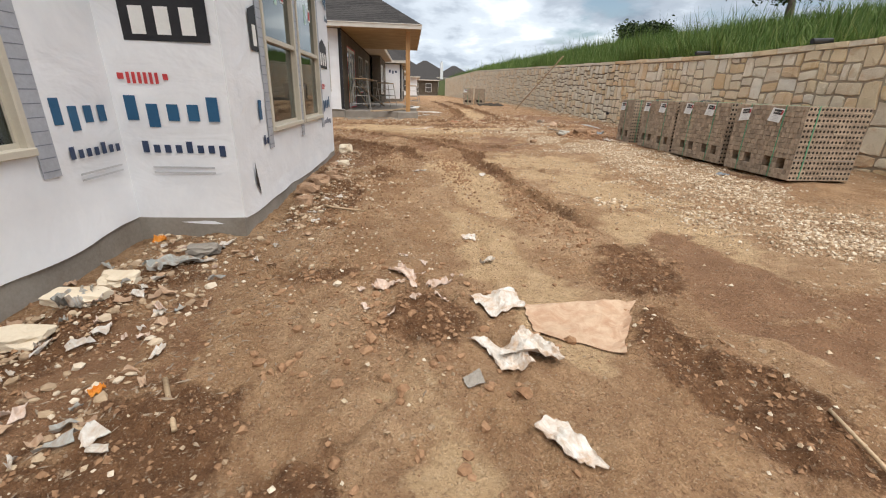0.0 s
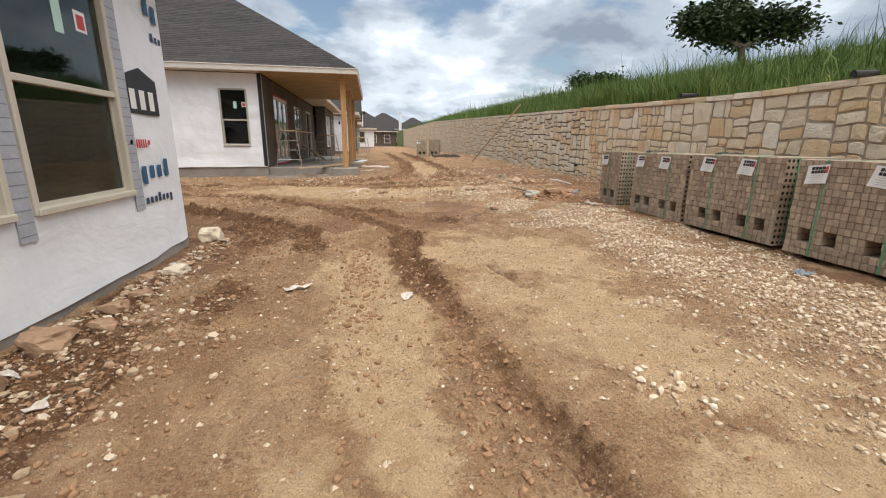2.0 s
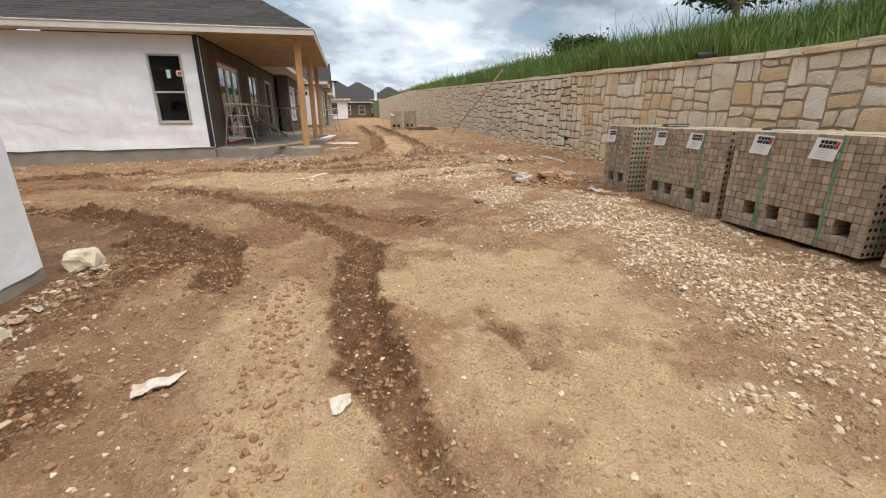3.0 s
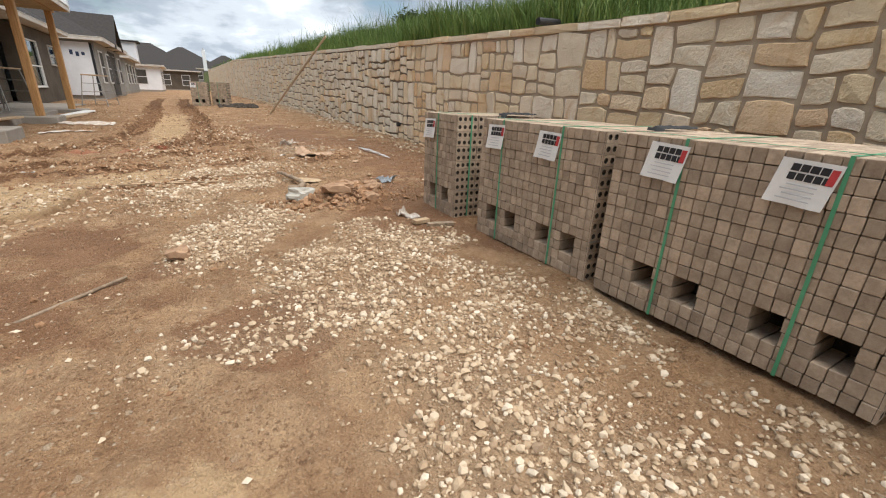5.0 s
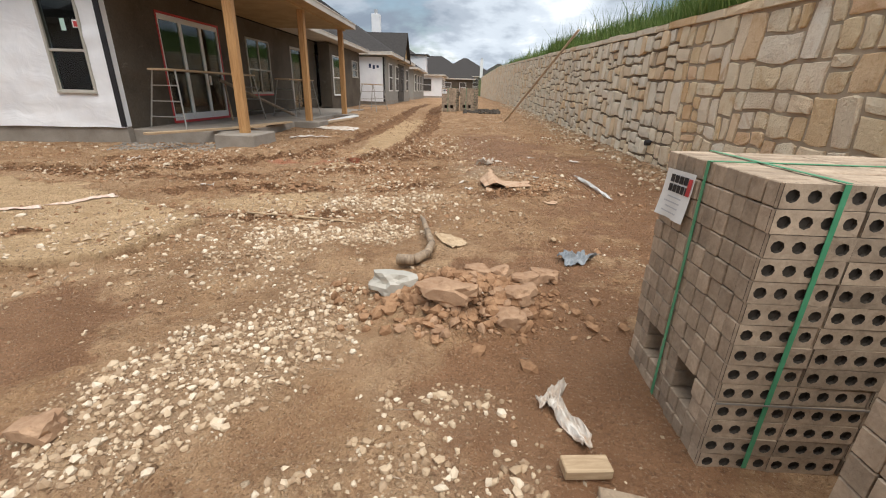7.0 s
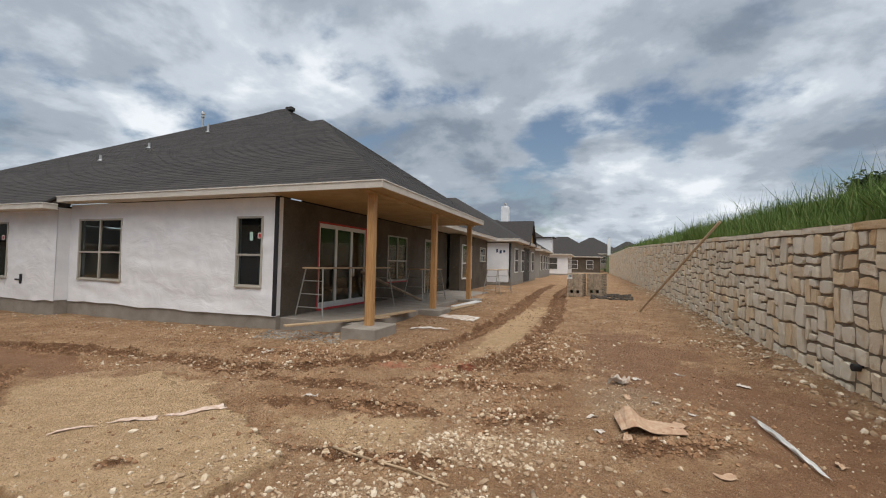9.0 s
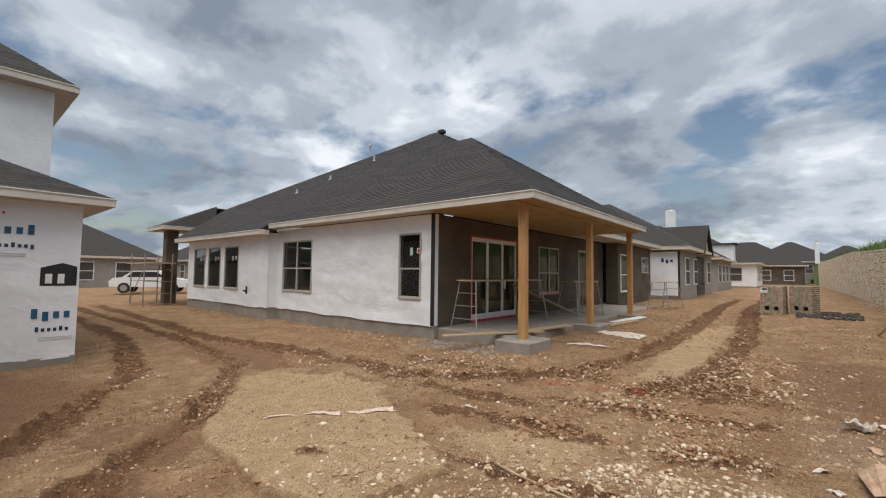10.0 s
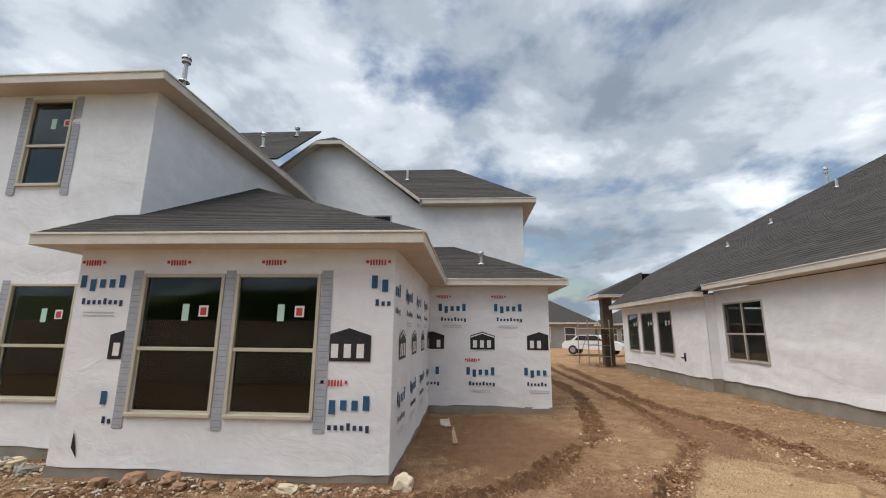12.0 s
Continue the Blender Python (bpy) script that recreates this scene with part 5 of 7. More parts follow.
def build_stone_wall():
    g = Geo()
    y = -14.0
    while y < 96:
        y2 = y + 2.0
        t0, t1 = float(hill_top(y)) + 0.14, float(hill_top(y2)) + 0.14
        x0, x1 = WALL_X, WALL_X + 0.42
        g.add([(x0, y, -0.4), (x1, y, -0.4), (x1, y, t0), (x0, y, t0), (x0, y2, -0.4), (x1, y2, -0.4), (x1, y2, t1), (x0, y2, t1)],
              [(0, 4, 7, 3), (3, 7, 6, 2), (1, 2, 6, 5)])
        y = y2
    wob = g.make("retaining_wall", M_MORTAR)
    # beyond y 16.5 the joints' shadow is painted as darker mortar
    wob.data.materials.append(M_MORTAR_SHADED)
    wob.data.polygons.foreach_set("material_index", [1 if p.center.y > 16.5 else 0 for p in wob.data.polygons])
    tagged(wob, "long retaining wall of tan limestone blocks in mortar", "wall", kind="structure")
    cells = []
    y = -14.0
    while y < 96:
        w = 2.4 if y < 22 else 3.0
        big = 0.14 if 5 < y < 13 else 0.105 if y < 22 else 0.085
        split(y, y + w, 0.0, 1.0, big, cells)
        y += w
    far = Geo()
    count = 0
    near = sorted((c for c in cells if 5.5 < c[0] < 19), key=lambda c: c[0])
    keep = set(near[:300])
    for c in cells:
        y0, y1, v0, v1 = c
        zz = []
        for v in (v0, v1):
            for yy in (y0, y1):
                lo, hi = wall_base(yy), float(hill_top(yy)) + 0.03
                zz.append(lo + (hi - lo) * v)
        v, f, cy, cz = stone_mesh(y0, y1, zz[0], zz[1], zz[2], zz[3], 0.015 if y0 < 16.5 else 0.020, rnd.uniform(0.012, 0.032) if y0 < 16.5 else rnd.uniform(0.025, 0.065))
        if c in keep:
            ob = part("stone", v, f, M_STONE_NEAR, wob)
            ob.location = (WALL_X, cy, cz)
        else:
            far.add([(p[0] + WALL_X, p[1] + cy, p[2] + cz) for p in v], f)
    # coping
    y = -14.0
    while y < 96:
        L = rnd.uniform(0.45, 0.95)
        t0, t1 = float(hill_top(y)) + 0.03, float(hill_top(y + L)) + 0.03
        h = rnd.uniform(0.10, 0.125)
        v, f, cy, cz = stone_mesh(y, y + L, t0, t1, t0 + h, t1 + h, 0.007, 0.045)
        top = [(WALL_X - 0.04, y + 0.008, t0 + h - 0.006), (WALL_X - 0.04, y + L - 0.008, t1 + h - 0.006), (WALL_X + 0.4, y + L - 0.008, t1 + h), (WALL_X + 0.4, y + 0.008, t0 + h)]
        if 5.5 < y < 17:
            ob = part("coping_stone", v + [(p[0] - WALL_X, p[1] - cy, p[2] - cz) for p in top], f + [(len(v), len(v) + 3, len(v) + 2, len(v) + 1)], M_STONE_NEAR, wob)
            ob.location = (WALL_X, cy, cz)
        else:
            far.add([(p[0] + WALL_X, p[1] + cy, p[2] + cz) for p in v] + top, f + [(len(v), len(v) + 3, len(v) + 2, len(v) + 1)])
        y += L
    tagged(far.make("stonework", M_STONE, wob, "distant limestone blocks"), kind="stuff")
    for yy, zz in ((16.6, 0.62), (8.3, float(hill_top(8.3)) + 0.2), (11.8, float(hill_top(11.8)) + 0.2)):
        p = Geo()
        p.tube((WALL_X - 0.10, yy, zz), (WALL_X + 0.3, yy, zz + 0.02), 0.05, n=12)
        p.make("drain_pipe", M_BLACK, wob, "black plastic drain pipe end")


build_stone_wall()

# ---- bricks stacked in strapped packs ----
BW, BH, BL = 0.0645, 0.0714, 0.2375


def brick_data(holes):
    me = bpy.data.meshes.new("brick")
    pts, fs = chamfer_box(0.0, 0.0015, 0.001, BL - 0.003, BW - 0.0025, BH - 0.002, 0.0032)
    g = Geo().add(pts, fs)
    mats = [0] * len(fs)
    if holes:
        # the long side (towards -y) carries four core holes
        g = Geo()
        pts, fs = chamfer_box(0.0, 0.012, 0.001, BL - 0.003, BW - 0.0015, BH - 0.0015, 0.003)
        g.add(pts, fs)
        # the holes are shallow; their bottoms and sides are coloured as shade
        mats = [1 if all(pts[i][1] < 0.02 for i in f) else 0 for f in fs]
        for k in range(4):
            x0, x1 = 0.002 + k * 0.058, 0.002 + (k + 1) * 0.058
            z0, z1 = 0.001, BH - 0.0015
            cx, cz, r = (x0 + x1) / 2, (z0 + z1) / 2, 0.0190
            sq = [(x0, z0), (cx, z0), (x1, z0), (x1, cz), (x1, z1), (cx, z1), (x0, z1), (x0, cz)]
            oc = [(cx + r * math.cos(a), cz + r * math.sin(a)) for a in (math.radians(225 + 45 * i) for i in range(8))]
            v = [(x, 0.0, z) for x, z in sq] + [(x, 0.0, z) for x, z in oc] + [(x, 0.0125, z) for x, z in oc]
            f = [(i, (i + 1) % 8, 8 + (i + 1) % 8, 8 + i) for i in range(8)]
            t = [(8 + i, 8 + (i + 1) % 8, 16 + (i + 1) % 8, 16 + i) for i in range(8)]
            g.add(v, f + t)
            mats += [0] * 8 + [1] * 8
        g.add([(0.0, 0.0, 0.001), (0.0, 0.013, 0.001), (0.0, 0.013, BH - 0.0015), (0.0, 0.0, BH - 0.0015)], [(0, 1, 2, 3)])
        g.add([(0.0, 0.0, BH - 0.0015), (0.0, 0.013, BH - 0.0015), (BL - 0.003, 0.013, BH - 0.0015), (BL - 0.003, 0.0, BH - 0.0015)], [(0, 1, 2, 3)])
        mats += [0, 0]
    me.from_pydata(g.v, [], g.f)
    me.materials.append(M_BRICK)
    me.materials.append(M_BRICK_CORE)
    me.polygons.foreach_set("material_index", mats)
    me.update()
    return me


BRICK, BRICK_CORED = brick_data(False), brick_data(True)
BRICK.name = "brick_plain"
BRICK_CORED.name = "brick_cored"


def brick_pack(x, y, z, cols, label, cored=True, missing=(), turn=0.0, tags=True, rows=14):
    t = thing("brick_pack", x, y, z, label, "brick pack", "packs of bricks by the retaining wall", turn=turn)
    half = 10
    voids = set()
    for h in range(cols // half):
        for c in (2, 3, 6, 7):
            for r in (2, 3):
                voids.add((h * half + c, r))
    for r in range(rows):
        slip = rnd.uniform(-0.004, 0.004)
        for c in range(cols):
            if (c, r) in voids or (c, r) in missing:
                continue
            deep = 4 if r == rows - 1 or c == 0 else 1
            for k in range(deep):
                ob = new("brick", BRICK_CORED if (c == 0 and cored) else BRICK)
                ob.parent = t
                jx = rnd.uniform(-0.004, 0.004) + (0.003 if r < 4 else 0)
                ob.location = (k * BL + jx, c * BW + (slip if 0 < c < cols - 1 else 0), r * BH + (0.002 if r >= 4 else 0) + (rnd.uniform(0, 0.002) if r == rows - 1 else 0))
                ob.rotation_euler = (rnd.uniform(-0.006, 0.006), rnd.uniform(-0.006, 0.006), rnd.uniform(-0.022, 0.022))
    # filler for the inner bricks, darkened in colour as shade between bricks
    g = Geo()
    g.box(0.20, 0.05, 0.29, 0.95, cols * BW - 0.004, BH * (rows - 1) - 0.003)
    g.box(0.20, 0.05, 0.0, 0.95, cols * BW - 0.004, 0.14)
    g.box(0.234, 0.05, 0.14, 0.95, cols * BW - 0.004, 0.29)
    g.make("brick_core", M_BRICK_CORE, t, "inner bricks with the gaps' shade in their colour")
    H = BH * rows
    for h in range(cols // half):
        c = (h * half + 5.4) * BW
        s = Geo()
        s.box(-0.006, c, 0.0, -0.004, c + 0.016, H + 0.004)
        s.box(-0.006, c, H + 0.003, 0.95, c + 0.016, H + 0.005)
        s.make("strap", M_STRAP, t, "green plastic strap")
        if h == 0:
            s = Geo()
            s.box(0.150, -0.006, 0.02, 0.166, -0.004, H + 0.004)
            s.box(0.150, -0.006, H + 0.006, 0.166, cols * BW, H + 0.008)
            s.make("strap", M_STRAP, t, "green plastic strap")
            s = Geo()
            s.box(0.0, -0.009, 4 * BH - 0.002, 0.9, -0.0065, 4 * BH + 0.004)
            s.make("wire", M_STEEL, t, "pale wire band")
        if tags:
            b = (h * half + (6.2 if cols == half else 5.6 if h == 0 else 5.1)) * BW
            yaw = rnd.uniform(-0.14, 0.14)
            tz = H - 0.035 - rnd.uniform(0, 0.02)
            n, wdt, hgt = 6, 0.215, 0.19
            vv, ff = [], []
            for j in range(n + 1):
                for i in range(n + 1):
                    u, v = i / n * wdt, -j / n * hgt
                    bulge = -0.010 - 0.016 * (j / n) ** 2 * (0.6 + 0.4 * math.sin(i * 1.3 + h))
                    vv.append((bulge, b + u * math.cos(yaw) - v * math.sin(yaw) * 1.0 + 0.02 * (j / n), tz + u * math.sin(yaw) + v * math.cos(yaw)))
            for j in range(n):
                for i in range(n):
                    k = j * (n + 1) + i
                    ff.append((k, k + 1, k + n + 2, k + n + 1))
            tag = part("paper_tag", vv, ff, M_WHITE, t, "white paper tag with printed bars", smooth=True)
            mk = Geo()

            def strip(u0, u1, v0, v1, target):
                q = []
                for u, v in ((u0, v0), (u1, v0), (u1, v1), (u0, v1)):
                    j = -v / hgt
                    bulge = -0.0125 - 0.016 * j ** 2 * (0.6 + 0.4 * math.sin(u / wdt * n * 1.3 + h))
                    q.append((bulge, b + u * math.cos(yaw) - v * math.sin(yaw) + 0.02 * j, tz + u * math.sin(yaw) + v * math.cos(yaw)))
                target.add(q, [(0, 1, 2, 3)])
            for k in range(4):
                strip(0.215 - (0.046 + k * 0.034) - 0.03, 0.215 - (0.046 + k * 0.034), -0.018, -0.048, mk)
            for k in range(5):
                strip(0.215 - (0.046 + k * 0.031) - 0.027, 0.215 - (0.046 + k * 0.031), -0.055, -0.085, mk)
            mk.make("tag_print", M_BLACK, tag, "black printed blocks")
            rd = Geo()
            strip(0.008, 0.034, -0.02, -0.085, rd)
            rd.make("tag_print", M_RED, tag, "red printed block")
            gr = Geo()
            for k in range(4):
                strip(0.05, 0.16 + 0.015 * (k % 2), -0.102 - k * 0.02, -0.107 - k * 0.02, gr)
            gr.make("tag_print", M_GREYPRINT, tag, "grey fine print bars")
    return t


PX0 = 5.425
brick_pack(PX0, 10.14, 0.165, 10, "small strapped pack of grey-brown cored bricks with a paper tag")
brick_pack(PX0 + 0.01, 8.455, 0.165, 20, "strapped pack of grey-brown bricks with two paper tags")
brick_pack(PX0 - 0.005, 6.945, 0.17, 22, "strapped pack of grey-brown bricks with two paper tags")
brick_pack(PX0 - 0.01, 5.50, 0.16, 20, "strapped pack of grey-brown bricks with cored side showing")
brick_pack(4.22, 28.8, gz(3.9, 29) - 0.01, 10, "distant pack of grey bricks with a paper tag beside the tracks", turn=82, tags=True)
brick_pack(5.02, 29.25, gz(4.6, 29.6) - 0.01, 10, "distant pack of grey bricks beside the tracks", turn=76, tags=False)


def black_film():
    """Black plastic film tucked over the packs' tops, hanging into the gap between them."""
    n, vv, ff = 16, [], []
    for j in range(7):
        for i in range(n + 1):
            a, b = i / n, j / 6 - 0.5
            hump = 0.016 * math.exp(-(b * 4.2) ** 2) + 0.012 * noise.noise(Vector((a * 7, b * 5, 2.2)))
            vv.append((0.42 * a, 0.13 * b * (1 - 0.45 * a) + 0.03 * math.sin(a * 5), 0.012 + max(0.0, hump) - (0.10 * (1 - a * 8) if a < 0.125 else 0)))
    for j in range(6):
        for i in range(n):
            k = j * (n + 1) + i
            ff.append((k, k + 1, k + n + 2, k + n + 1))
    for x, y in ((5.86, 8.44), (5.90, 10.12)):
        ob = part("plastic_film", vv, ff, M_RUBBER, smooth=True)
        ob.modifiers.new("thickness", "SOLIDIFY").thickness = 0.003
        ob.location = (x, y, 0.168 + 14 * BH + 0.004)
        tagged(ob, "black plastic film tucked over the brick packs", "plastic", "films on the brick packs")


black_film()


def rock_mesh(rx, ry, rz, seed, n=3, rough=0.34, flat=0.0):
    bm = bmesh.new()
    bmesh.ops.create_icosphere(bm, subdivisions=n, radius=1)
    for v in bm.verts:
        k = 1 + rough * noise.noise(v.co * 1.3 + Vector((seed * 3.1, seed, 0))) * 2 + rough * 0.5 * noise.noise(v.co * 3.5 + Vector((0, seed * 2, 0)))
        k += rough * 0.35 * noise.noise(v.co * 7 + Vector((seed, 0, seed)))
        v.co = Vector((max(-0.92, min(0.86, v.co.x * k)) * rx * 1.1, max(-0.84, min(0.94, v.co.y * k)) * ry * 1.1, max(-0.8, min(0.8, v.co.z * k)) * rz * 1.15))
    pts = [tuple(v.co) for v in bm.verts]
    bm.verts.index_update()
    fs = [tuple(v.index for v in f.verts) for f in bm.faces]
    bm.free()
    return pts, fs


def rock(x, y, rx, ry, rz, seed, mat=None, label="rough tan limestone rock on the dirt", turn=0, sink=0.35, category="rock"):
    pts, fs = rock_mesh(rx, ry, rz, seed)
    ob = part("rock", pts, fs, mat or M_HONEY)
    ob.matrix_world = pose(x, y, gz(x, y) + rz * (1 - sink), rnd.uniform(-8, 8), rnd.uniform(-8, 8), turn)
    return tagged(ob, label, category, "rocks lying about")


rock(4.19, 11.31, 0.15, 0.10, 0.085, 4, M_FRAME_GREY, "pale grey concrete lump half buried in dirt", 10)
rock(4.53, 11.02, 0.17, 0.09, 0.06, 2, M_HONEY, "reddish-tan rock in the dirt heap", -10)
rock(4.93, 11.10, 0.09, 0.07, 0.06, 3, turn=30)
rock(4.82, 11.40, 0.09, 0.07, 0.06, 4, turn=60)
rock(4.86, 10.94, 0.09, 0.07, 0.05, 5)
rock(4.98, 11.28, 0.08, 0.07, 0.06, 6)
rock(4.70, 11.36, 0.08, 0.06, 0.05, 7)
rock(5.15, 11.55, 0.09, 0.07, 0.05, 8)
rock(3.05, 10.15, 0.08, 0.06, 0.045, 9)
rock(-1.22, 8.72, 0.13, 0.12, 0.11, 10, M_STONE, "yellowish limestone rock beside the foundation")
rock(-1.20, 5.2, 0.15, 0.10, 0.09, 11)
rock(-1.16, 5.7, 0.14, 0.11, 0.08, 12)
rock(-1.10, 6.3, 0.09, 0.08, 0.06, 13)
rock(-1.15, 4.75, 0.10, 0.08, 0.07, 14)
rock(-0.98, 5.95, 0.10, 0.07, 0.05, 15)
rock(-1.08, 7.3, 0.10, 0.13, 0.05, 16, M_STONE, "pale flat limestone piece by the slab")
rock(-1.18, 7.0, 0.07, 0.09, 0.05, 36)
rock(-1.05, 6.6, 0.08, 0.07, 0.04, 37)
rock(-2.02, 2.50, 0.18, 0.10, 0.05, 17, M_STONE, "flat pale stone by the foundation")
rock(-1.92, 2.72, 0.12, 0.08, 0.04, 18, M_STONE, "flat pale stone by the foundation")
rock(-2.02, 2.05, 0.14, 0.09, 0.05, 19, M_STONE, "flat pale stone by the foundation")
rock(-1.62, 3.28, 0.13, 0.09, 0.05, 20, M_CONC, "grey concrete chunk by the foundation")


def sheet(name, x, y, w, d, turn, mat, label, category, bend=0.03, seed=0, torn=0.25, lift=0.010, n=14):
    """A thin, bent, torn-edged piece lying on the ground."""
    vv, ff, XY = [], [], []
    skew = [math.sin(seed * q + q) for q in (12.9, 7.3, 4.7, 9.1)]
    z0 = gz(x, y)
    c, s = math.cos(radians(turn)), math.sin(radians(turn))
    for j in range(n + 1):
        for i in range(n + 1):
            u, v = (i / n - 0.5), (j / n - 0.5)
            edge = max(abs(u), abs(v)) * 2
            k = 1 - 0.45 * torn * max(0, edge - 0.6) * (0.5 + noise.noise(Vector((u * 5 + seed * 7.7, v * 5, seed)))) * 1.6
            px = (u + 0.45 * skew[0] * u * v + 0.25 * skew[1] * v) * w * k
            py = (v + 0.6 * skew[2] * u * v + 0.25 * skew[3] * u) * d * k
            X, Y = x + px * c - py * s, y + px * s + py * c
            XY.append((X, Y))
            h = 0.7 * bend * (noise.noise(Vector((u * 3 + seed, v * 3, seed * 1.7))) + 0.35 + 0.5 * noise.noise(Vector((u * 8, v * 8 + seed, 3))) + 0.35 * abs(noise.noise(Vector((u * 15 + seed, v * 13, 7)))))
            vv.append((X - x, Y - y, lift + max(0, h)))
    gzs = ground_z(*np.array(XY).T) - z0
    vv = [(a, b, q + float(k)) for (a, b, q), k in zip(vv, gzs)]
    m = (n + 1) ** 2
    vv += [(a, b, z - 0.004) for a, b, z in vv]
    for j in range(n):
        for i in range(n):
            k = j * (n + 1) + i
            ff.append((k, k + 1, k + n + 2, k + n + 1))
            ff.append((m + k, m + k + n + 1, m + k + n + 2, m + k + 1))
    rim = [j for j in range(n + 1)] + [(n + 1) * j + n for j in range(1, n + 1)] + [n * (n + 1) + i for i in range(n - 1, -1, -1)] + [(n + 1) * j for j in range(n - 1, 0, -1)]
    for a, b in zip(rim, rim[1:] + rim[:1]):
        ff.append((a, m + a, m + b, b))
    ob = part(name, vv, ff, mat)
    ob.location = (x, y, z0)
    return tagged(ob, label, category)


sheet("paper_scrap", 0.63, 2.34, 0.32, 0.28, 30, M_SCRAP, "crumpled white paper sheet lying on dirt", "paper", 0.05, 1, 0.5)
sheet("cardboard_sheet", 1.06, 2.10, 0.62, 0.50, -20, M_CARD, "tan flattened cardboard sheet pressed into the dirt", "cardboard", 0.012, 2, 0.35)
sheet("paper_bag", 0.54, 1.78, 0.20, 0.24, 15, M_SCRAP, "torn white paper bag lying on dirt", "paper", 0.05, 3, 0.6)
sheet("paper_bag", 0.70, 1.80, 0.20, 0.26, 50, M_SCRAP, "torn white paper bag lying on dirt", "paper", 0.07, 4, 0.6, 0.03)
sheet("paper_scrap", 0.66, 1.17, 0.14, 0.25, 20, M_SCRAP, "torn white paper scrap on the dirt", "paper", 0.03, 5, 0.6)
sheet("slate_scrap", 0.35, 1.56, 0.10, 0.09, 20, M_CONC, "grey shingle scrap on the dirt", "scrap", 0.01, 6, 0.2)
sheet("paper_scrap", 0.61, 3.64, 0.13, 0.10, 20, M_SCRAP, "small white paper scrap on dirt", "paper", 0.02, 7)
sheet("paper_scrap", 0.02, 2.85, 0.13, 0.30, 40, M_PINKPAPER, "pulped pinkish paper trodden into the mud", "paper", 0.06, 8, 1.25)
sheet("paper_scrap", -0.12, 2.62, 0.10, 0.20, 70, M_PINKPAPER, "pulped pinkish paper trodden into the mud", "paper", 0.05, 81, 1.25)
sheet("plastic_scrap", -1.72, 3.05, 0.16, 0.40, -38, M_GREYSCRAP, "crumpled grey plastic sheet by the foundation", "plastic", 0.09, 82, 0.9)
sheet("plastic_scrap", -2.0, 2.45, 0.18, 0.26, -10, M_GREYSCRAP, "crumpled grey plastic sheet by the foundation", "plastic", 0.13, 83, 0.9)
sheet("paper_scrap", 0.26, 2.62, 0.06, 0.24, -50, M_PINKPAPER, "torn pinkish paper strip in the mud", "plastic", 0.05, 9, 0.9)
sheet("paper_scrap", -0.42, 0.80, 0.14, 0.12, 0, M_SCRAP, "white paper scrap on dirt", "paper", 0.03, 10, 0.5)
sheet("plastic_sheet", 5.45, 11.92, 0.26, 0.18, 20, M_BLUEPLASTIC, "crumpled blue-grey plastic sheet on dirt", "plastic", 0.08, 11, 0.6)
sheet("wood_scrap", 4.52, 12.21, 0.14, 0.30, 35, M_LUMBER, "short splintered board piece", "wood scrap", 0.02, 12, 0.3)
sheet("plastic_bag", 4.97, 16.0, 0.26, 0.22, 0, M_SCRAP, "crumpled white plastic bag on dirt", "plastic", 0.14, 13, 0.8)
sheet("foam_board", 1.05, 21.2, 1.15, 0.62, -8, M_SCRAP, "white flat board lying by the porch", "board", 0.03, 14, 0.1)
sheet("cardboard_scrap", 0.9, 19.2, 0.9, 0.25, -5, M_SCRAP, "pale board strip on the dirt", "board", 0.02, 15, 0.3)
sheet("plastic_scrap", 4.98, 10.42, 0.15, 0.08, 60, M_SCRAP, "tangled white plastic strip", "plastic", 0.07, 16, 0.9)
sheet("plastic_scrap", 5.02, 10.30, 0.06, 0.3, 20, M_SCRAP, "tangled white plastic strip", "plastic", 0.06, 17, 0.9)
sheet("plastic_strip", 6.28, 14.5, 0.04, 1.15, 6, M_WHITE, "long twisted white plastic strip", "plastic", 0.05, 18, 0.7, 0.02, 14)
sheet("paper_scrap", 1.14, 6.12, 0.10, 0.09, 20, M_SCRAP, "small white paper scrap on dirt", "paper", 0.02, 19)
sheet("paper_scrap", 0.22, 6.50, 0.22, 0.14, 20, M_SCRAP, "pale crumpled paper scrap on dirt", "paper", 0.03, 20)
sheet("cup_lid", 0.68, 3.05, 0.09, 0.08, 20, M_SCRAP, "white crushed paper cup on dirt", "cup", 0.05, 21, 0.5)
sheet("board_scrap", -4.2, 9.25, 1.3, 0.07, 4, M_LUMBER, "thin lath lying in the mud", "wood scrap", 0.02, 22, 0.1, 0.02, 10)
sheet("board_scrap", -5.5, 9.0, 0.9, 0.25, 10, M_SCRAP, "pale wet board piece in the mud", "wood scrap", 0.02, 23, 0.5, 0.02)
sheet("plaster_strip", 0.62, 13.2, 0.12, 0.50, -35, M_PINKPAPER, "white plaster strip on the dirt", "plaster", 0.015, 24, 0.5)
sheet("plaster_strip", 0.25, 12.75, 0.08, 0.40, -40, M_PINKPAPER, "white plaster strip on the dirt", "plaster", 0.015, 25, 0.6)
sheet("plaster_strip", -0.05, 12.35, 0.07, 0.30, -40, M_PINKPAPER, "white plaster strip on the dirt", "plaster", 0.015, 26, 0.6)
sheet("paper_scrap", 1.35, 14.1, 0.20, 0.10, 10, M_SCRAP, "white paper scrap on dirt", "paper", 0.03, 27, 0.5)
sheet("paper_scrap", -0.95, 15.9, 0.20, 0.16, 10, M_SCRAP, "white paper scrap on dirt", "paper", 0.06, 28, 0.5)
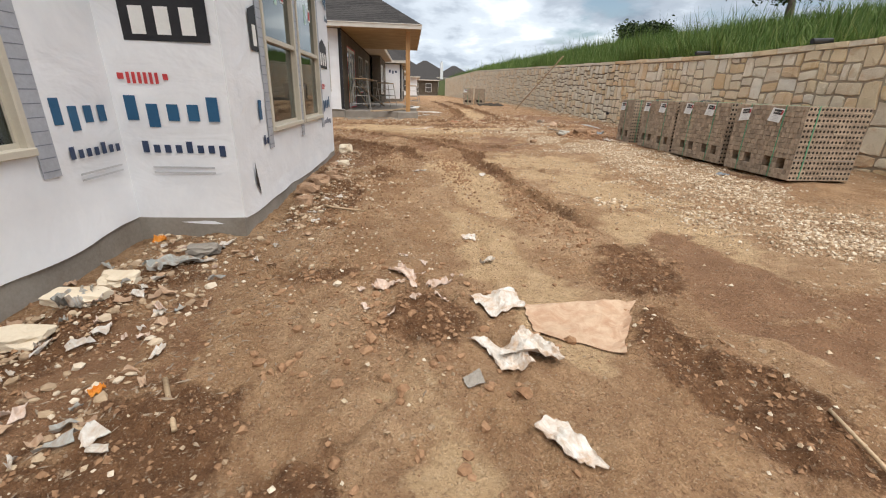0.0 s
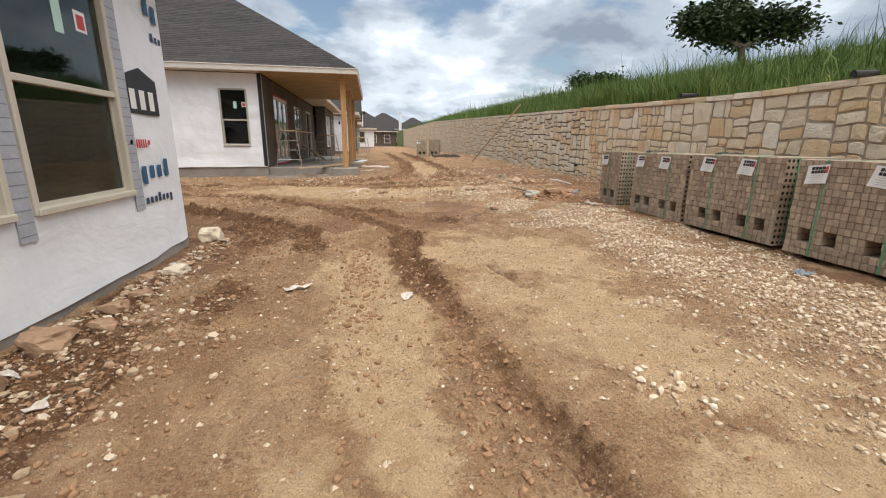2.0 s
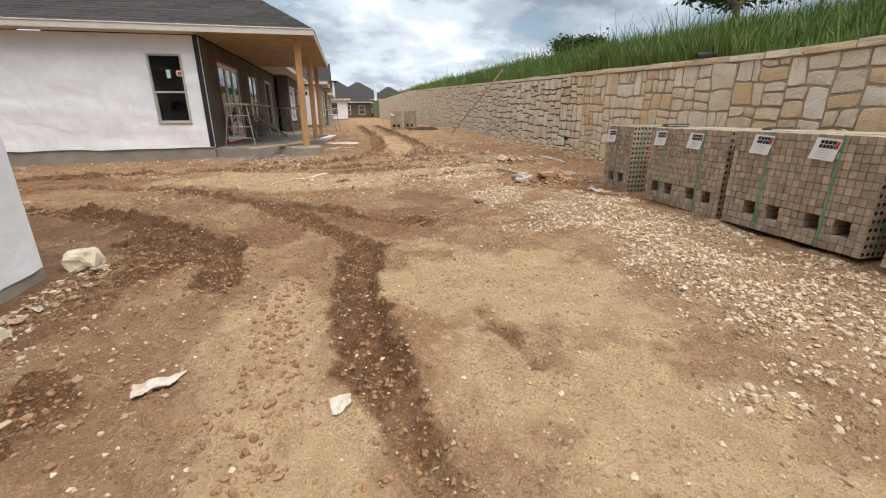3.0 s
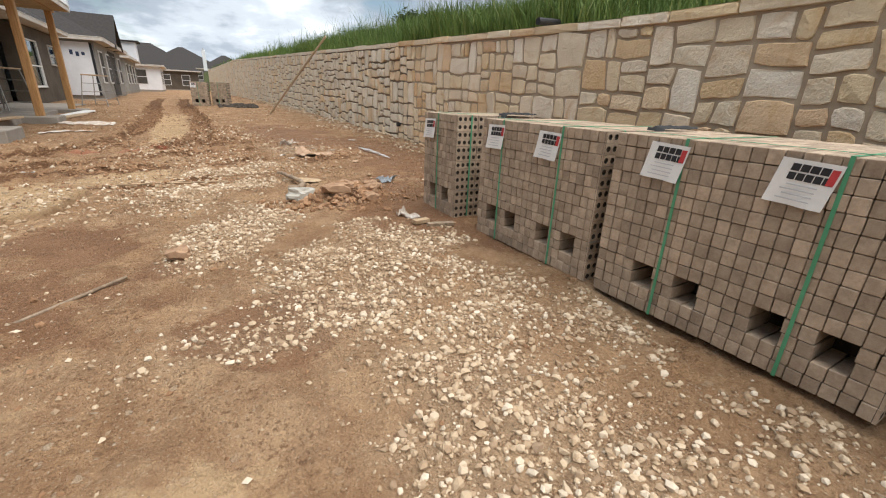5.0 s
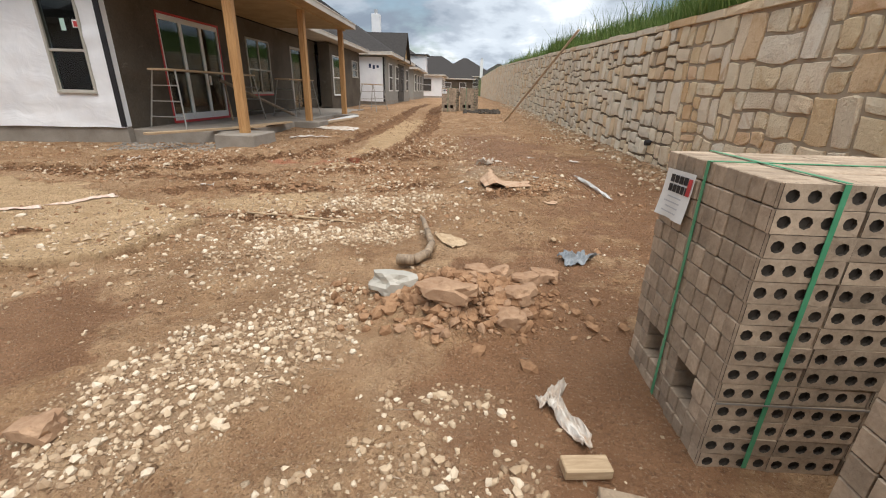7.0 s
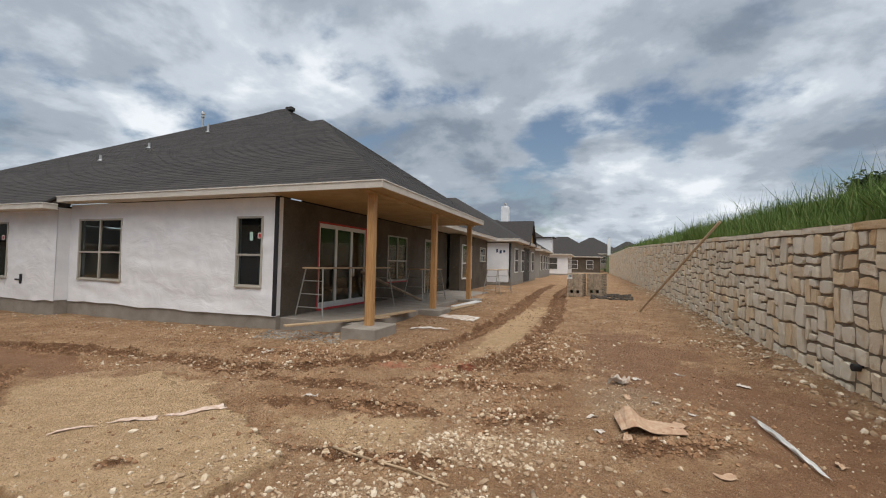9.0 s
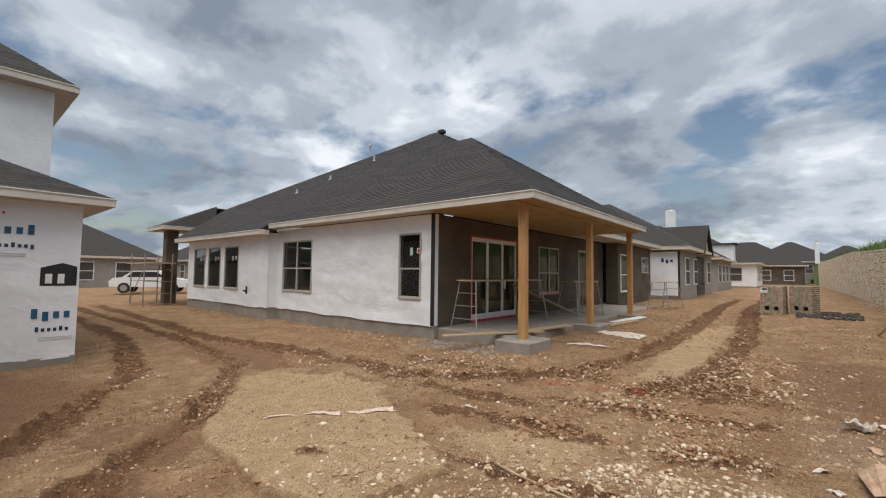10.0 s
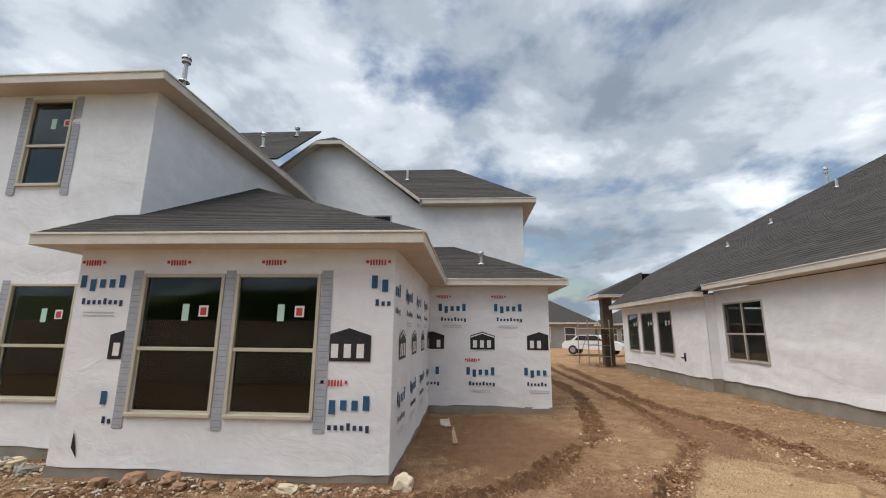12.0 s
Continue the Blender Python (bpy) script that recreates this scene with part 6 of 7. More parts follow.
sheet("plastic_scrap", 4.85, 6.05, 0.20, 0.14, 30, M_BLUEPLASTIC, "blue plastic scrap on the gravel", "plastic", 0.05, 29, 0.6)
sheet("orange_peel", -2.1, 3.55, 0.10, 0.07, 20, M_ORANGE, "bright orange peel piece by the foundation", "peel", 0.06, 91, 0.5)
sheet("orange_peel", -1.35, 1.62, 0.06, 0.05, 60, M_ORANGE, "small orange scrap on the dirt", "scrap", 0.04, 92, 0.5)
for k in range(18):
    sheet("paper_scrap", rnd.gauss(0.05, 0.16), rnd.gauss(2.62, 0.22), rnd.uniform(0.02, 0.07), rnd.uniform(0.02, 0.06), rnd.uniform(0, 180), M_PINKPAPER, "small pulped pinkish paper shred in the mud", "paper", 0.03, 110 + k, 0.8, n=3)
for k in range(70):
    q = rnd.random()
    sheet("litter_scrap", -2.15 + 0.9 * q + rnd.gauss(0, 0.12), 0.7 + 2.5 * rnd.random() + 0.4 * q, rnd.uniform(0.02, 0.13), rnd.uniform(0.02, 0.05), rnd.uniform(0, 180), (M_SCRAP, M_GREYSCRAP, M_CARD, M_PINKPAPER)[k % 4], "torn scrap of building litter on dark soil", "litter", 0.05, 140 + k, 0.8, n=3)
for k in range(60):
    bx, by = rnd.uniform(-2.1, -0.95), rnd.uniform(0.6, 8.6)
    if bx < -1.3 and by > 3.6:
        bx = rnd.uniform(-1.25, -0.8)
    sheet("paper_scrap", bx, by, rnd.uniform(0.03, 0.12), rnd.uniform(0.03, 0.09), rnd.uniform(0, 180), M_SCRAP if k % 2 else M_CARD, "small torn scrap along the foundation", "scrap", 0.03, 30 + k, 0.8, n=4)
for k in range(16):
    bx, by = rnd.uniform(4.4, 6.6), rnd.uniform(13.2, 16.8)
    sheet("paper_scrap", bx, by, rnd.uniform(0.06, 0.2), rnd.uniform(0.04, 0.10), rnd.uniform(0, 180), M_SCRAP if k % 2 else M_CARD, "small torn scrap on the dirt", "scrap", 0.03, 70 + k, 0.8, n=4)


def stick(x, y, pts, r, mat, label, name="stick"):
    g = Geo()
    base = gz(x, y)
    prev = None
    for k, (a, b, h) in enumerate(pts):
        p = (a, b, gz(x + a, y + b) - base + h)
        if prev:
            g.tube(prev[0], p, prev[1], r * (1 - 0.1 * k), 7)
        prev = (p, r * (1 - 0.1 * k))
    ob = g.make(name, mat, smooth=True)
    ob.location = (x, y, base)
    return tagged(ob, label, "stick")


stick(4.25, 11.72, [(-0.10, 0.02, 0.06), (0.02, 0.0, 0.05), (0.10, 0.12, 0.05), (0.12, 0.34, 0.05), (0.06, 0.62, 0.05), (0.0, 0.92, 0.06), (-0.03, 1.05, 0.07)], 0.042, M_DRIFT, "grey-brown weathered crooked branch on dirt", "branch")
stick(2.9, 12.95, [(-0.5, 0.1, 0.015), (-0.2, 0.0, 0.015), (0.3, -0.05, 0.02), (0.7, -0.2, 0.015)], 0.012, M_LUMBER, "thin pale twig on gravel")
stick(2.35, 9.6, [(-0.4, -0.3, 0.02), (0.4, 0.35, 0.02)], 0.012, M_DRIFT, "thin steel-brown rod lying on dirt", "rod")
stick(1.75, 1.05, [(-0.02, -0.12, 0.01), (0.03, 0.18, 0.01)], 0.009, M_LUMBER, "pale twig on dirt")
stick(-0.75, 4.35, [(-0.12, 0.16, 0.01), (0.0, 0.0, 0.02), (0.3, 0.12, 0.015)], 0.014, M_LUMBER, "broken pale forked stick on the dirt")
stick(-1.0, 1.5, [(-0.1, 0.2, 0.01), (0.12, -0.15, 0.02)], 0.012, M_LUMBER, "pale stick on dirt")


def plank(x, y, L, w, h, turn, mat, label, z=None, tilt=0, name="plank"):
    g = Geo()
    g.box(-L / 2, -w / 2, 0, L / 2, w / 2, h, c=0.004)
    ob = g.make(name, mat)
    ob.matrix_world = pose(x, y, (gz(x, y) + 0.005) if z is None else z, 0, tilt, turn)
    return tagged(ob, label, "lumber")


plank(5.03, 10.08, 0.16, 0.07, 0.04, 5, M_LUMBER, "short pale lumber offcut on dirt")
plank(5.17, 9.95, 0.26, 0.06, 0.03, -12, M_DRIFT, "dark wet lumber offcut on dirt")
plank(-0.75, 17.95, 2.6, 0.14, 0.04, 62, M_LUMBER, "pale plank lying on the porch slab", z=0.455)
plank(-0.35, 19.6, 2.2, 0.20, 0.04, 80, M_LUMBER, "pale plank lying on the porch slab", z=0.45)
plank(0.35, 23.4, 2.4, 0.24, 0.04, 84, M_LUMBER, "pale board beside the porch slab")
plank(0.25, 24.6, 1.6, 0.30, 0.04, 70, M_WHITE, "white board beside the porch slab", tilt=-4)
lean = Geo()
lean.tube((6.05, 24.6, gz(6.05, 24.6) - 0.02), (7.74, 22.4, 3.08), 0.035, n=8)
tagged(lean.make("pole", M_LUMBER), "long pale timber pole leaning on the wall", "pole")
# curled cardboard box
def cardboard_curl():
    vv, ff = [], []
    n = 12
    for j in range(2):
        for i in range(n + 1):
            a = i / n
            X = -0.30 + 0.62 * a
            Z = 0.02 + 0.13 * math.exp(-((a - 0.22) / 0.16) ** 2) * (1 if j else 0.45)
            Y = (-0.20 + 0.40 * j) * (1 - 0.35 * a * a)
            vv.append((X, Y, Z))
    m = len(vv)
    vv += [(a, b, c + 0.006) for a, b, c in vv]
    for i in range(n):
        ff += [(i, i + 1, n + 2 + i, n + 1 + i), (m + i, m + n + 1 + i, m + n + 2 + i, m + i + 1), (i, m + i, m + i + 1, i + 1), (n + 1 + i, n + 2 + i, m + n + 2 + i, m + n + 1 + i)]
    ob = part("cardboard_piece", vv, ff, M_CARD, smooth=False)
    ob.matrix_world = pose(5.15, 14.42, gz(5.15, 14.42) + 0.005, 0, 0, 8)
    tagged(ob, "curled brown cardboard piece on dirt", "cardboard")


cardboard_curl()

# ---- loose stones and clods ----
ICO_V = np.array([(0, 1, 1.618), (0, -1, 1.618), (0, 1, -1.618), (0, -1, -1.618), (1, 1.618, 0), (-1, 1.618, 0), (1, -1.618, 0), (-1, -1.618, 0), (1.618, 0, 1), (-1.618, 0, 1), (1.618, 0, -1), (-1.618, 0, -1)]) / 1.9
ICO_F = np.array([(0, 1, 8), (0, 8, 4), (0, 4, 5), (0, 5, 9), (0, 9, 1), (1, 6, 8), (8, 6, 10), (8, 10, 4), (4, 10, 2), (4, 2, 5), (5, 2, 11), (5, 11, 9), (9, 11, 7), (9, 7, 1), (1, 7, 6), (3, 6, 7), (3, 7, 11), (3, 11, 2), (3, 2, 10), (3, 10, 6)])


OCT_V = np.array([(1, 0, 0), (0, 1, 0), (-1, 0, 0), (0, -1, 0), (0.1, 0.1, 1), (0, 0, -1)]) * 1.1
OCT_F = np.array([(0, 1, 4), (1, 2, 4), (2, 3, 4), (3, 0, 4), (1, 0, 5), (2, 1, 5), (3, 2, 5), (0, 3, 5)])


def scatter(name, xy, size, mat, label, category, rs, flat=0.6, stretch=1.0, grain=False):
    n = len(xy)
    SV, SF = (OCT_V, OCT_F) if grain else (ICO_V, ICO_F)
    m = len(SV)
    a = rs.rand(n) * 6.283
    v = np.repeat(SV[None], n, 0) * (1 + 0.6 * (rs.rand(n, m, 1) - 0.5))
    v = v * (size[:, None, None] * (0.7 + 0.6 * rs.rand(n, 1, 3)))
    v[:, :, 2] *= flat
    v[:, :, 0] *= stretch
    tilt = (rs.rand(n) - 0.5) * 0.9
    y2 = v[:, :, 1] * np.cos(tilt)[:, None] - v[:, :, 2] * np.sin(tilt)[:, None]
    z2 = v[:, :, 1] * np.sin(tilt)[:, None] + v[:, :, 2] * np.cos(tilt)[:, None]
    ca, sa = np.cos(a)[:, None], np.sin(a)[:, None]
    X = v[:, :, 0] * ca - y2 * sa + xy[:, 0:1]
    Y = v[:, :, 0] * sa + y2 * ca + xy[:, 1:2]
    Z = z2 + (ground_z(xy[:, 0], xy[:, 1]) + size * flat * 0.35)[:, None]
    verts = np.stack([X, Y, Z], 2).reshape(-1, 3)
    faces = (SF[None] + (np.arange(n) * m)[:, None, None]).reshape(-1, 3)
    me = bpy.data.meshes.new(name)
    me.vertices.add(len(verts))
    me.vertices.foreach_set("co", verts.ravel())
    me.loops.add(faces.size)
    me.loops.foreach_set("vertex_index", faces.ravel())
    me.polygons.add(len(faces))
    me.polygons.foreach_set("loop_start", np.arange(0, faces.size, 3))
    me.update(calc_edges=True)
    me.shade_flat()
    me.materials.append(mat)
    return tagged(new(name, me), label, category, kind="stuff")


def pick(rs, n, x0, x1, y0, y1, which, power=1.0, floor=0.0, open_only=False):
    x, y = x0 + rs.rand(n) * (x1 - x0), y0 + rs.rand(n) * (y1 - y0)
    w = masks(x, y)[which] ** power + floor * np.clip(0.5 + 2.2 * vnoise(x, y, 0.8, 21) + 1.2 * vnoise(x, y, 3.0, 22), 0, 1)
    if open_only:
        cover = masks(x, y)
        w = w * np.clip(1 - 1.3 * np.maximum(cover[1], cover[2]), 0.06, 1) * np.clip(0.45 + 2.2 * vnoise(x, y, 0.7, 71), 0.05, 1)
    keep = rs.rand(n) < w
    clear = ~((x > 5.38) & (x < 6.42) & (y > 5.4) & (y < 10.9)) & ~((x < -1.4) & (y > 3.7) & (y < 8.6)) & ~((x < -2.3) & (y < 3.8)) & ~((x < -6.6) & (y < 11.8)) & ~((x < -2.5) & (y > 17.4)) & ~((x > -2.6) & (x < 0.4) & (y > 17.4))
    return np.stack([x, y], 1)[keep & clear]


RS = np.random.RandomState(5)
p = pick(RS, 115000, 2.0, 6.2, 0.2, 14.2, 3)
scatter("gravel", p, 0.0045 + 0.0165 * RS.rand(len(p)) ** 2.3, M_PEBBLE, "pale crushed limestone gravel spread on dirt", "gravel", RS, 0.85)
p = pick(RS, 110000, -2.2, 7.6, -0.5, 19, 3, 1.5, 0.30)
scatter("pebbles", p, 0.003 + 0.012 * RS.rand(len(p)) ** 3.0, M_PEBBLE, "small pale pebbles strewn over the dirt", "pebbles", RS, 0.8, 1.0, True)
p = pick(RS, 330000, -9, 7.4, -0.5, 27, 0, 1.0, 0.07)
scatter("dirt_clods", p, (0.0035 + 0.013 * RS.rand(len(p)) ** 3.0) * np.where(p[:, 1] > 12, 1.6, 1.0), M_CLOD, "brown dirt clods along the wheel ruts", "dirt", RS, 0.85, 1.0, True)
p = pick(RS, 42000, -7.5, 7.6, 11.5, 27, 3, 1.5, 0.30, True)
scatter("pebbles", p, 0.006 + 0.022 * RS.rand(len(p)) ** 2.8, M_PEBBLE, "pale stones strewn over the far dirt", "pebbles", RS, 0.7)
p = pick(RS, 24000, -4.0, 7.4, 11.6, 20, 0, 2.0, 0.5, True)
scatter("rubble", p, (0.007 + 0.026 * RS.rand(len(p)) ** 3.0), M_PEBBLE, "broken tan stones strewn over the churned dirt", "rubble", RS, 0.85)
p = pick(RS, 60000, -4.0, 7.4, 11.0, 20, 0, 2.0, 0.55, True)
scatter("dirt_clods", p, (0.006 + 0.026 * RS.rand(len(p)) ** 3.0), M_CLOD, "brown dirt clods strewn over the far ground", "dirt", RS, 0.85, 1.0, True)
p = np.stack([4.66 + 0.30 * RS.randn(700), 11.15 + 0.16 * RS.randn(700)], 1)
scatter("dirt_clods", p, 0.008 + 0.035 * RS.rand(len(p)) ** 2.2, M_CLOD, "reddish dirt clods heaped beside the bricks", "dirt", RS, 0.8)
p = np.stack([-0.1 + 0.45 * RS.randn(700), 2.2 + 0.55 * RS.randn(700)], 1)
scatter("dirt_clods", p, 0.004 + 0.028 * RS.rand(len(p)) ** 4.0, M_CLOD, "dark dirt clods among paper scraps", "dirt", RS, 0.7)
for cx, cy, sx, sy, cnt in ((-0.55, 5.6, 0.35, 1.1, 1300), (1.45, 4.6, 0.14, 1.0, 700), (0.75, 6.6, 0.12, 0.9, 600), (-0.5, 8.2, 0.8, 0.5, 1200), (0.6, 9.6, 0.8, 0.35, 900)):
    p = np.stack([cx + sx * RS.randn(cnt), cy + sy * RS.randn(cnt)], 1)
    p = p[p[:, 0] > -1.3]
    scatter("dirt_clods", p, 0.004 + 0.018 * RS.rand(len(p)) ** 2.6, M_CLOD, "churned brown dirt clods trodden over the track", "dirt", RS, 0.9)
for cx, cy, sx, sy, cnt in ((-0.75, 5.4, 0.3, 1.0, 500), (2.45, 4.7, 0.13, 0.13, 160), (2.9, 12.9, 0.5, 0.3, 500), (3.9, 13.4, 0.6, 0.5, 600), (1.8, 12.0, 0.5, 0.4, 350)):
    p = np.stack([cx + sx * RS.randn(cnt), cy + sy * RS.randn(cnt)], 1)
    p = p[p[:, 0] > -1.3]
    scatter("gravel", p, 0.004 + 0.026 * RS.rand(len(p)) ** 2.6, M_PEBBLE, "small patch of pale crushed stone on dirt", "gravel", RS, 0.75)
p = pick(RS, 900, 3.9, 5.3, 10.8, 11.7, 0, 0.5)
scatter("rubble", p, 0.012 + 0.03 * RS.rand(len(p)) ** 2, M_HONEY, "tan rubble heap beside the bricks", "rubble", RS, 0.8)
q = np.stack([-1.25 + 0.35 * RS.rand(900) ** 1.5, 3.9 + 4.7 * RS.rand(900)], 1)
q2 = np.stack([-2.15 + 0.9 * RS.rand(900) ** 1.5, 0.2 + 3.5 * RS.rand(900)], 1)
q3 = np.concatenate([q, q2])
scatter("foundation_rubble", q3, 0.006 + 0.028 * RS.rand(len(q3)) ** 3, M_PEBBLE, "pale rubble along the house foundation", "rubble", RS)
q3b = np.concatenate([np.stack([-1.35 + 0.8 * RS.rand(700) ** 1.3, 3.6 + 5.2 * RS.rand(700)], 1), np.stack([-2.2 + 1.6 * RS.rand(900) ** 1.2, 0.0 + 3.6 * RS.rand(900)], 1), pick(RS, 9000, -1.5, 7.0, -0.5, 17, 3, 2.0, 0.12)])
scatter("straw_litter", q3b, 0.0025 + 0.004 * RS.rand(len(q3b)), M_DRIFT, "splinters and straw strewn over the dirt", "litter", RS, 0.5, 5.0, True)
q = np.stack([-18 + 18.4 * RS.rand(700), 16.9 + 0.9 * RS.rand(700)], 1)
scatter("foundation_rubble", q, 0.008 + 0.03 * RS.rand(len(q)) ** 2.5, M_PEBBLE, "pale rubble along the house foundation", "rubble", RS)
q = np.stack([-2.5 + 2.3 * RS.rand(900), 16.95 + 0.9 * RS.rand(900) ** 0.7], 1)
scatter("grey_gravel", q, 0.010 + 0.022 * RS.rand(len(q)) ** 2, M_CONC, "grey gravel heaped at the slab corner", "gravel", RS, 0.7)
q = np.stack([6.9 + 0.9 * RS.rand(1500) ** 0.5, 11 + 30 * RS.rand(1500)], 1)
scatter("wall_foot_rubble", q, 0.012 + 0.04 * RS.rand(len(q)) ** 2.5, M_PEBBLE, "pale rubble along the foot of the retaining wall", "rubble", RS, 0.7)
q = np.stack([4.6 + 1.6 * RS.rand(160), 28.2 + 2.2 * RS.rand(160)], 1)
scatter("loose_bricks", q, 0.05 + 0.05 * RS.rand(len(q)), M_BRICK_CORE, "dark broken bricks heaped by the packs", "bricks", RS)

# ---- grass on the bank ----
def build_grass():
    rs = np.random.RandomState(9)
    n1, n2 = 90000, 36000
    x = np.concatenate([8.2 + 5.5 * rs.rand(n1) ** 1.5, 8.2 + 14 * rs.rand(n2)])
    y = np.concatenate([-4 + 34 * rs.rand(n1), -4 + 100 * rs.rand(n2)])
    n = n1 + n2
    dens = 0.75 + 0.9 * vnoise(x, y, 0.7, 31)
    keep = rs.rand(n) < dens
    x, y = x[keep], y[keep]
    n = len(x)
    rise = 0.27 * np.clip(x - 8.15, 0, 6) + 0.05 * np.clip(x - 14.15, 0, 30)
    z = hill_top(y) + rise + 0.25 * vnoise(x, y, 0.22, 7) * np.clip((x - 8.5) / 2, 0, 1) - 0.02
    h = (0.22 + 0.42 * rs.rand(n) ** 1.5) * (0.7 + 1.5 * np.clip(vnoise(x, y, 0.5, 33) + 0.2, 0, 1))
    tall = rs.rand(n) < 0.02
    h = np.where(tall, h + 0.45 + 0.35 * rs.rand(n), h)
    w = np.where(y > 32, 0.02, 0.009) + 0.004 * rs.rand(n)
    a = rs.rand(n) * 6.283
    b = rs.rand(n) * 6.283
    lean = h * (0.1 + 0.55 * rs.rand(n) ** 1.5)
    dx, dy = np.cos(a) * w, np.sin(a) * w
    lx, ly = np.cos(b) * lean, np.sin(b) * lean
    P = np.stack([np.stack([x - dx, y - dy, z], 1), np.stack([x + dx, y + dy, z], 1),
                  np.stack([x + dx * 0.7 + lx * 0.35, y + dy * 0.7 + ly * 0.35, z + h * 0.6], 1), np.stack([x - dx * 0.7 + lx * 0.35, y - dy * 0.7 + ly * 0.35, z + h * 0.6], 1),
                  np.stack([x + lx, y + ly, z + h], 1)], 1).reshape(-1, 3)
    k = np.arange(n)[:, None] * 5
    tri = np.concatenate([k + np.array([[0, 1, 2]]), k + np.array([[0, 2, 3]]), k + np.array([[3, 2, 4]])], 0)
    me = bpy.data.meshes.new("bank_grass")
    me.vertices.add(len(P))
    me.vertices.foreach_set("co", P.ravel())
    me.loops.add(tri.size)
    me.loops.foreach_set("vertex_index", tri.ravel())
    me.polygons.add(len(tri))
    me.polygons.foreach_set("loop_start", np.arange(0, tri.size, 3))
    me.update(calc_edges=True)
    me.shade_flat()
    me.materials.append(M_GRASS)
    tagged(new("bank_grass", me), "tall green grass on the bank above the wall", "grass", kind="stuff")


build_grass()


# ---- trees ----
def tree(x, y, z, height, spread, seed, label, leaves=9000, leaf=0.09, trunk_share=0.12):
    rs = random.Random(seed)
    t = thing("tree", x, y, z, label, "tree", "trees on the bank")
    trunk = Geo()
    crown = Geo()
    ends = []

    def limb(p, d, length, r, depth):
        q = p + d * length * 0.5 + Vector((rs.uniform(-1, 1), rs.uniform(-1, 1), 0.2)) * length * 0.08
        e = q + (d + Vector((rs.uniform(-0.3, 0.3), rs.uniform(-0.3, 0.3), rs.uniform(-0.1, 0.25)))).normalized() * length * 0.5
        trunk.tube(p, q, r, r * 0.8, 7)
        trunk.tube(q, e, r * 0.8, r * 0.6, 7)
        if depth >= 2:
            ends.append((q, length))
        if depth == 4:
            ends.append((e, length))
            return
        for k in range(3 if depth < 3 else 2):
            a = rs.uniform(0, 6.283)
            out = Vector((math.cos(a), math.sin(a), rs.uniform(-0.15, 0.6)))
            limb(e, (d * 0.5 + out).normalized(), length * rs.uniform(0.58, 0.8), r * 0.58, depth + 1)

    limb(Vector((0, 0, -0.3)), Vector((0.05, 0.03, 1)).normalized(), height * trunk_share, height * 0.035, 0)
    for _ in range(leaves):
        c, L = rs.choice(ends)
        o = Vector((rs.gauss(0, 1), rs.gauss(0, 1), rs.gauss(0, 0.7))) * spread * 0.075
        p = c + o
        a = Vector((rs.uniform(-1, 1), rs.uniform(-1, 1), rs.uniform(-0.6, 0.6))).normalized()
        b = a.cross(Vector((rs.uniform(-1, 1), rs.uniform(-1, 1), rs.uniform(-1, 1)))).normalized()
        s = leaf * rs.uniform(0.6, 1.3)
        crown.add([p - a * s, p + b * s * 0.45, p + a * s, p - b * s * 0.45], [(0, 1, 2, 3)])
    trunk.make("trunk", M_BARK, t, "dark branching trunk")
    crown.make("crown", M_LEAF, t, "dense dark green leaves")


def bank_z(x, y):
    return float(hill_top(y) + 0.27 * min(max(x - 8.15, 0), 6) + 0.05 * max(0, x - 14.15))


tree(21.0, 24.5, bank_z(21.0, 24.5) + 0.3, 7.6, 6.0, 3, "large dark live oak on the grassy bank", 18000, 0.15, 0.25)
tree(21.0, 40.5, bank_z(21, 40.5), 6.0, 5.5, 5, "smaller rounded oak farther along the bank", 6000, 0.17, 0.21)
tree(24.0, 17.5, bank_z(24, 17.5) - 0.5, 4.5, 6.0, 8, "low dark oak on top of the bank", 5000, 0.16)

# ---- trestles and props on the porch ----
def trestle(x, y, z, L, H, turn, label):
    t = thing("trestle", x, y, z, label, "trestle", "trestles on the porch", turn=turn)
    for s in (-1, 1):
        for w, lean_x in ((-0.35, -0.14), (0.35, 0.14)):
            g = Geo()
            g.tube((s * L / 2 + s * 0.12, w + lean_x * 0.5, 0), (s * L / 2 - s * 0.05, w * 0.75, H), 0.018, n=7)
            g.make("leg", M_STEEL, t)
        for k in range(3):
            f = 0.2 + 0.27 * k
            g = Geo()
            xx = s * (L / 2 + 0.12 - 0.17 * f)
            g.tube((xx, -0.42 + 0.13 * f, H * f), (xx, 0.42 - 0.13 * f, H * f), 0.013, n=7)
            g.make("rung", M_STEEL, t)
    g = Geo()
    g.box(-L / 2 - 0.1, -0.26, H - 0.01, L / 2 + 0.1, 0.26, H + 0.03, c=0.006)
    g.make("deck", M_LUMBER, t, "dusty plank deck")
    return t


trestle(-1.85, 20.1, 0.435, 3.3, 1.2, 87, "light steel trestle with plank deck on the porch")
trestle(-1.2, 24.1, 0.435, 1.4, 1.15, 80, "light steel trestle with plank deck on the porch")
trestle(0.3, 29.8, gz(0.3, 29.8), 1.7, 1.15, 85, "light steel trestle with plank deck beside the house")
prop = Geo()
prop.tube((-2.45, 21.6, 1.5), (-1.3, 24.0, 0.45), 0.05, n=6)
tagged(prop.make("timber_prop", M_DRIFT), "dark timber prop leaning on the porch wall", "prop")
prop = Geo()
prop.tube((-2.48, 21.9, 1.35), (-1.9, 21.0, 0.45), 0.025, n=6)
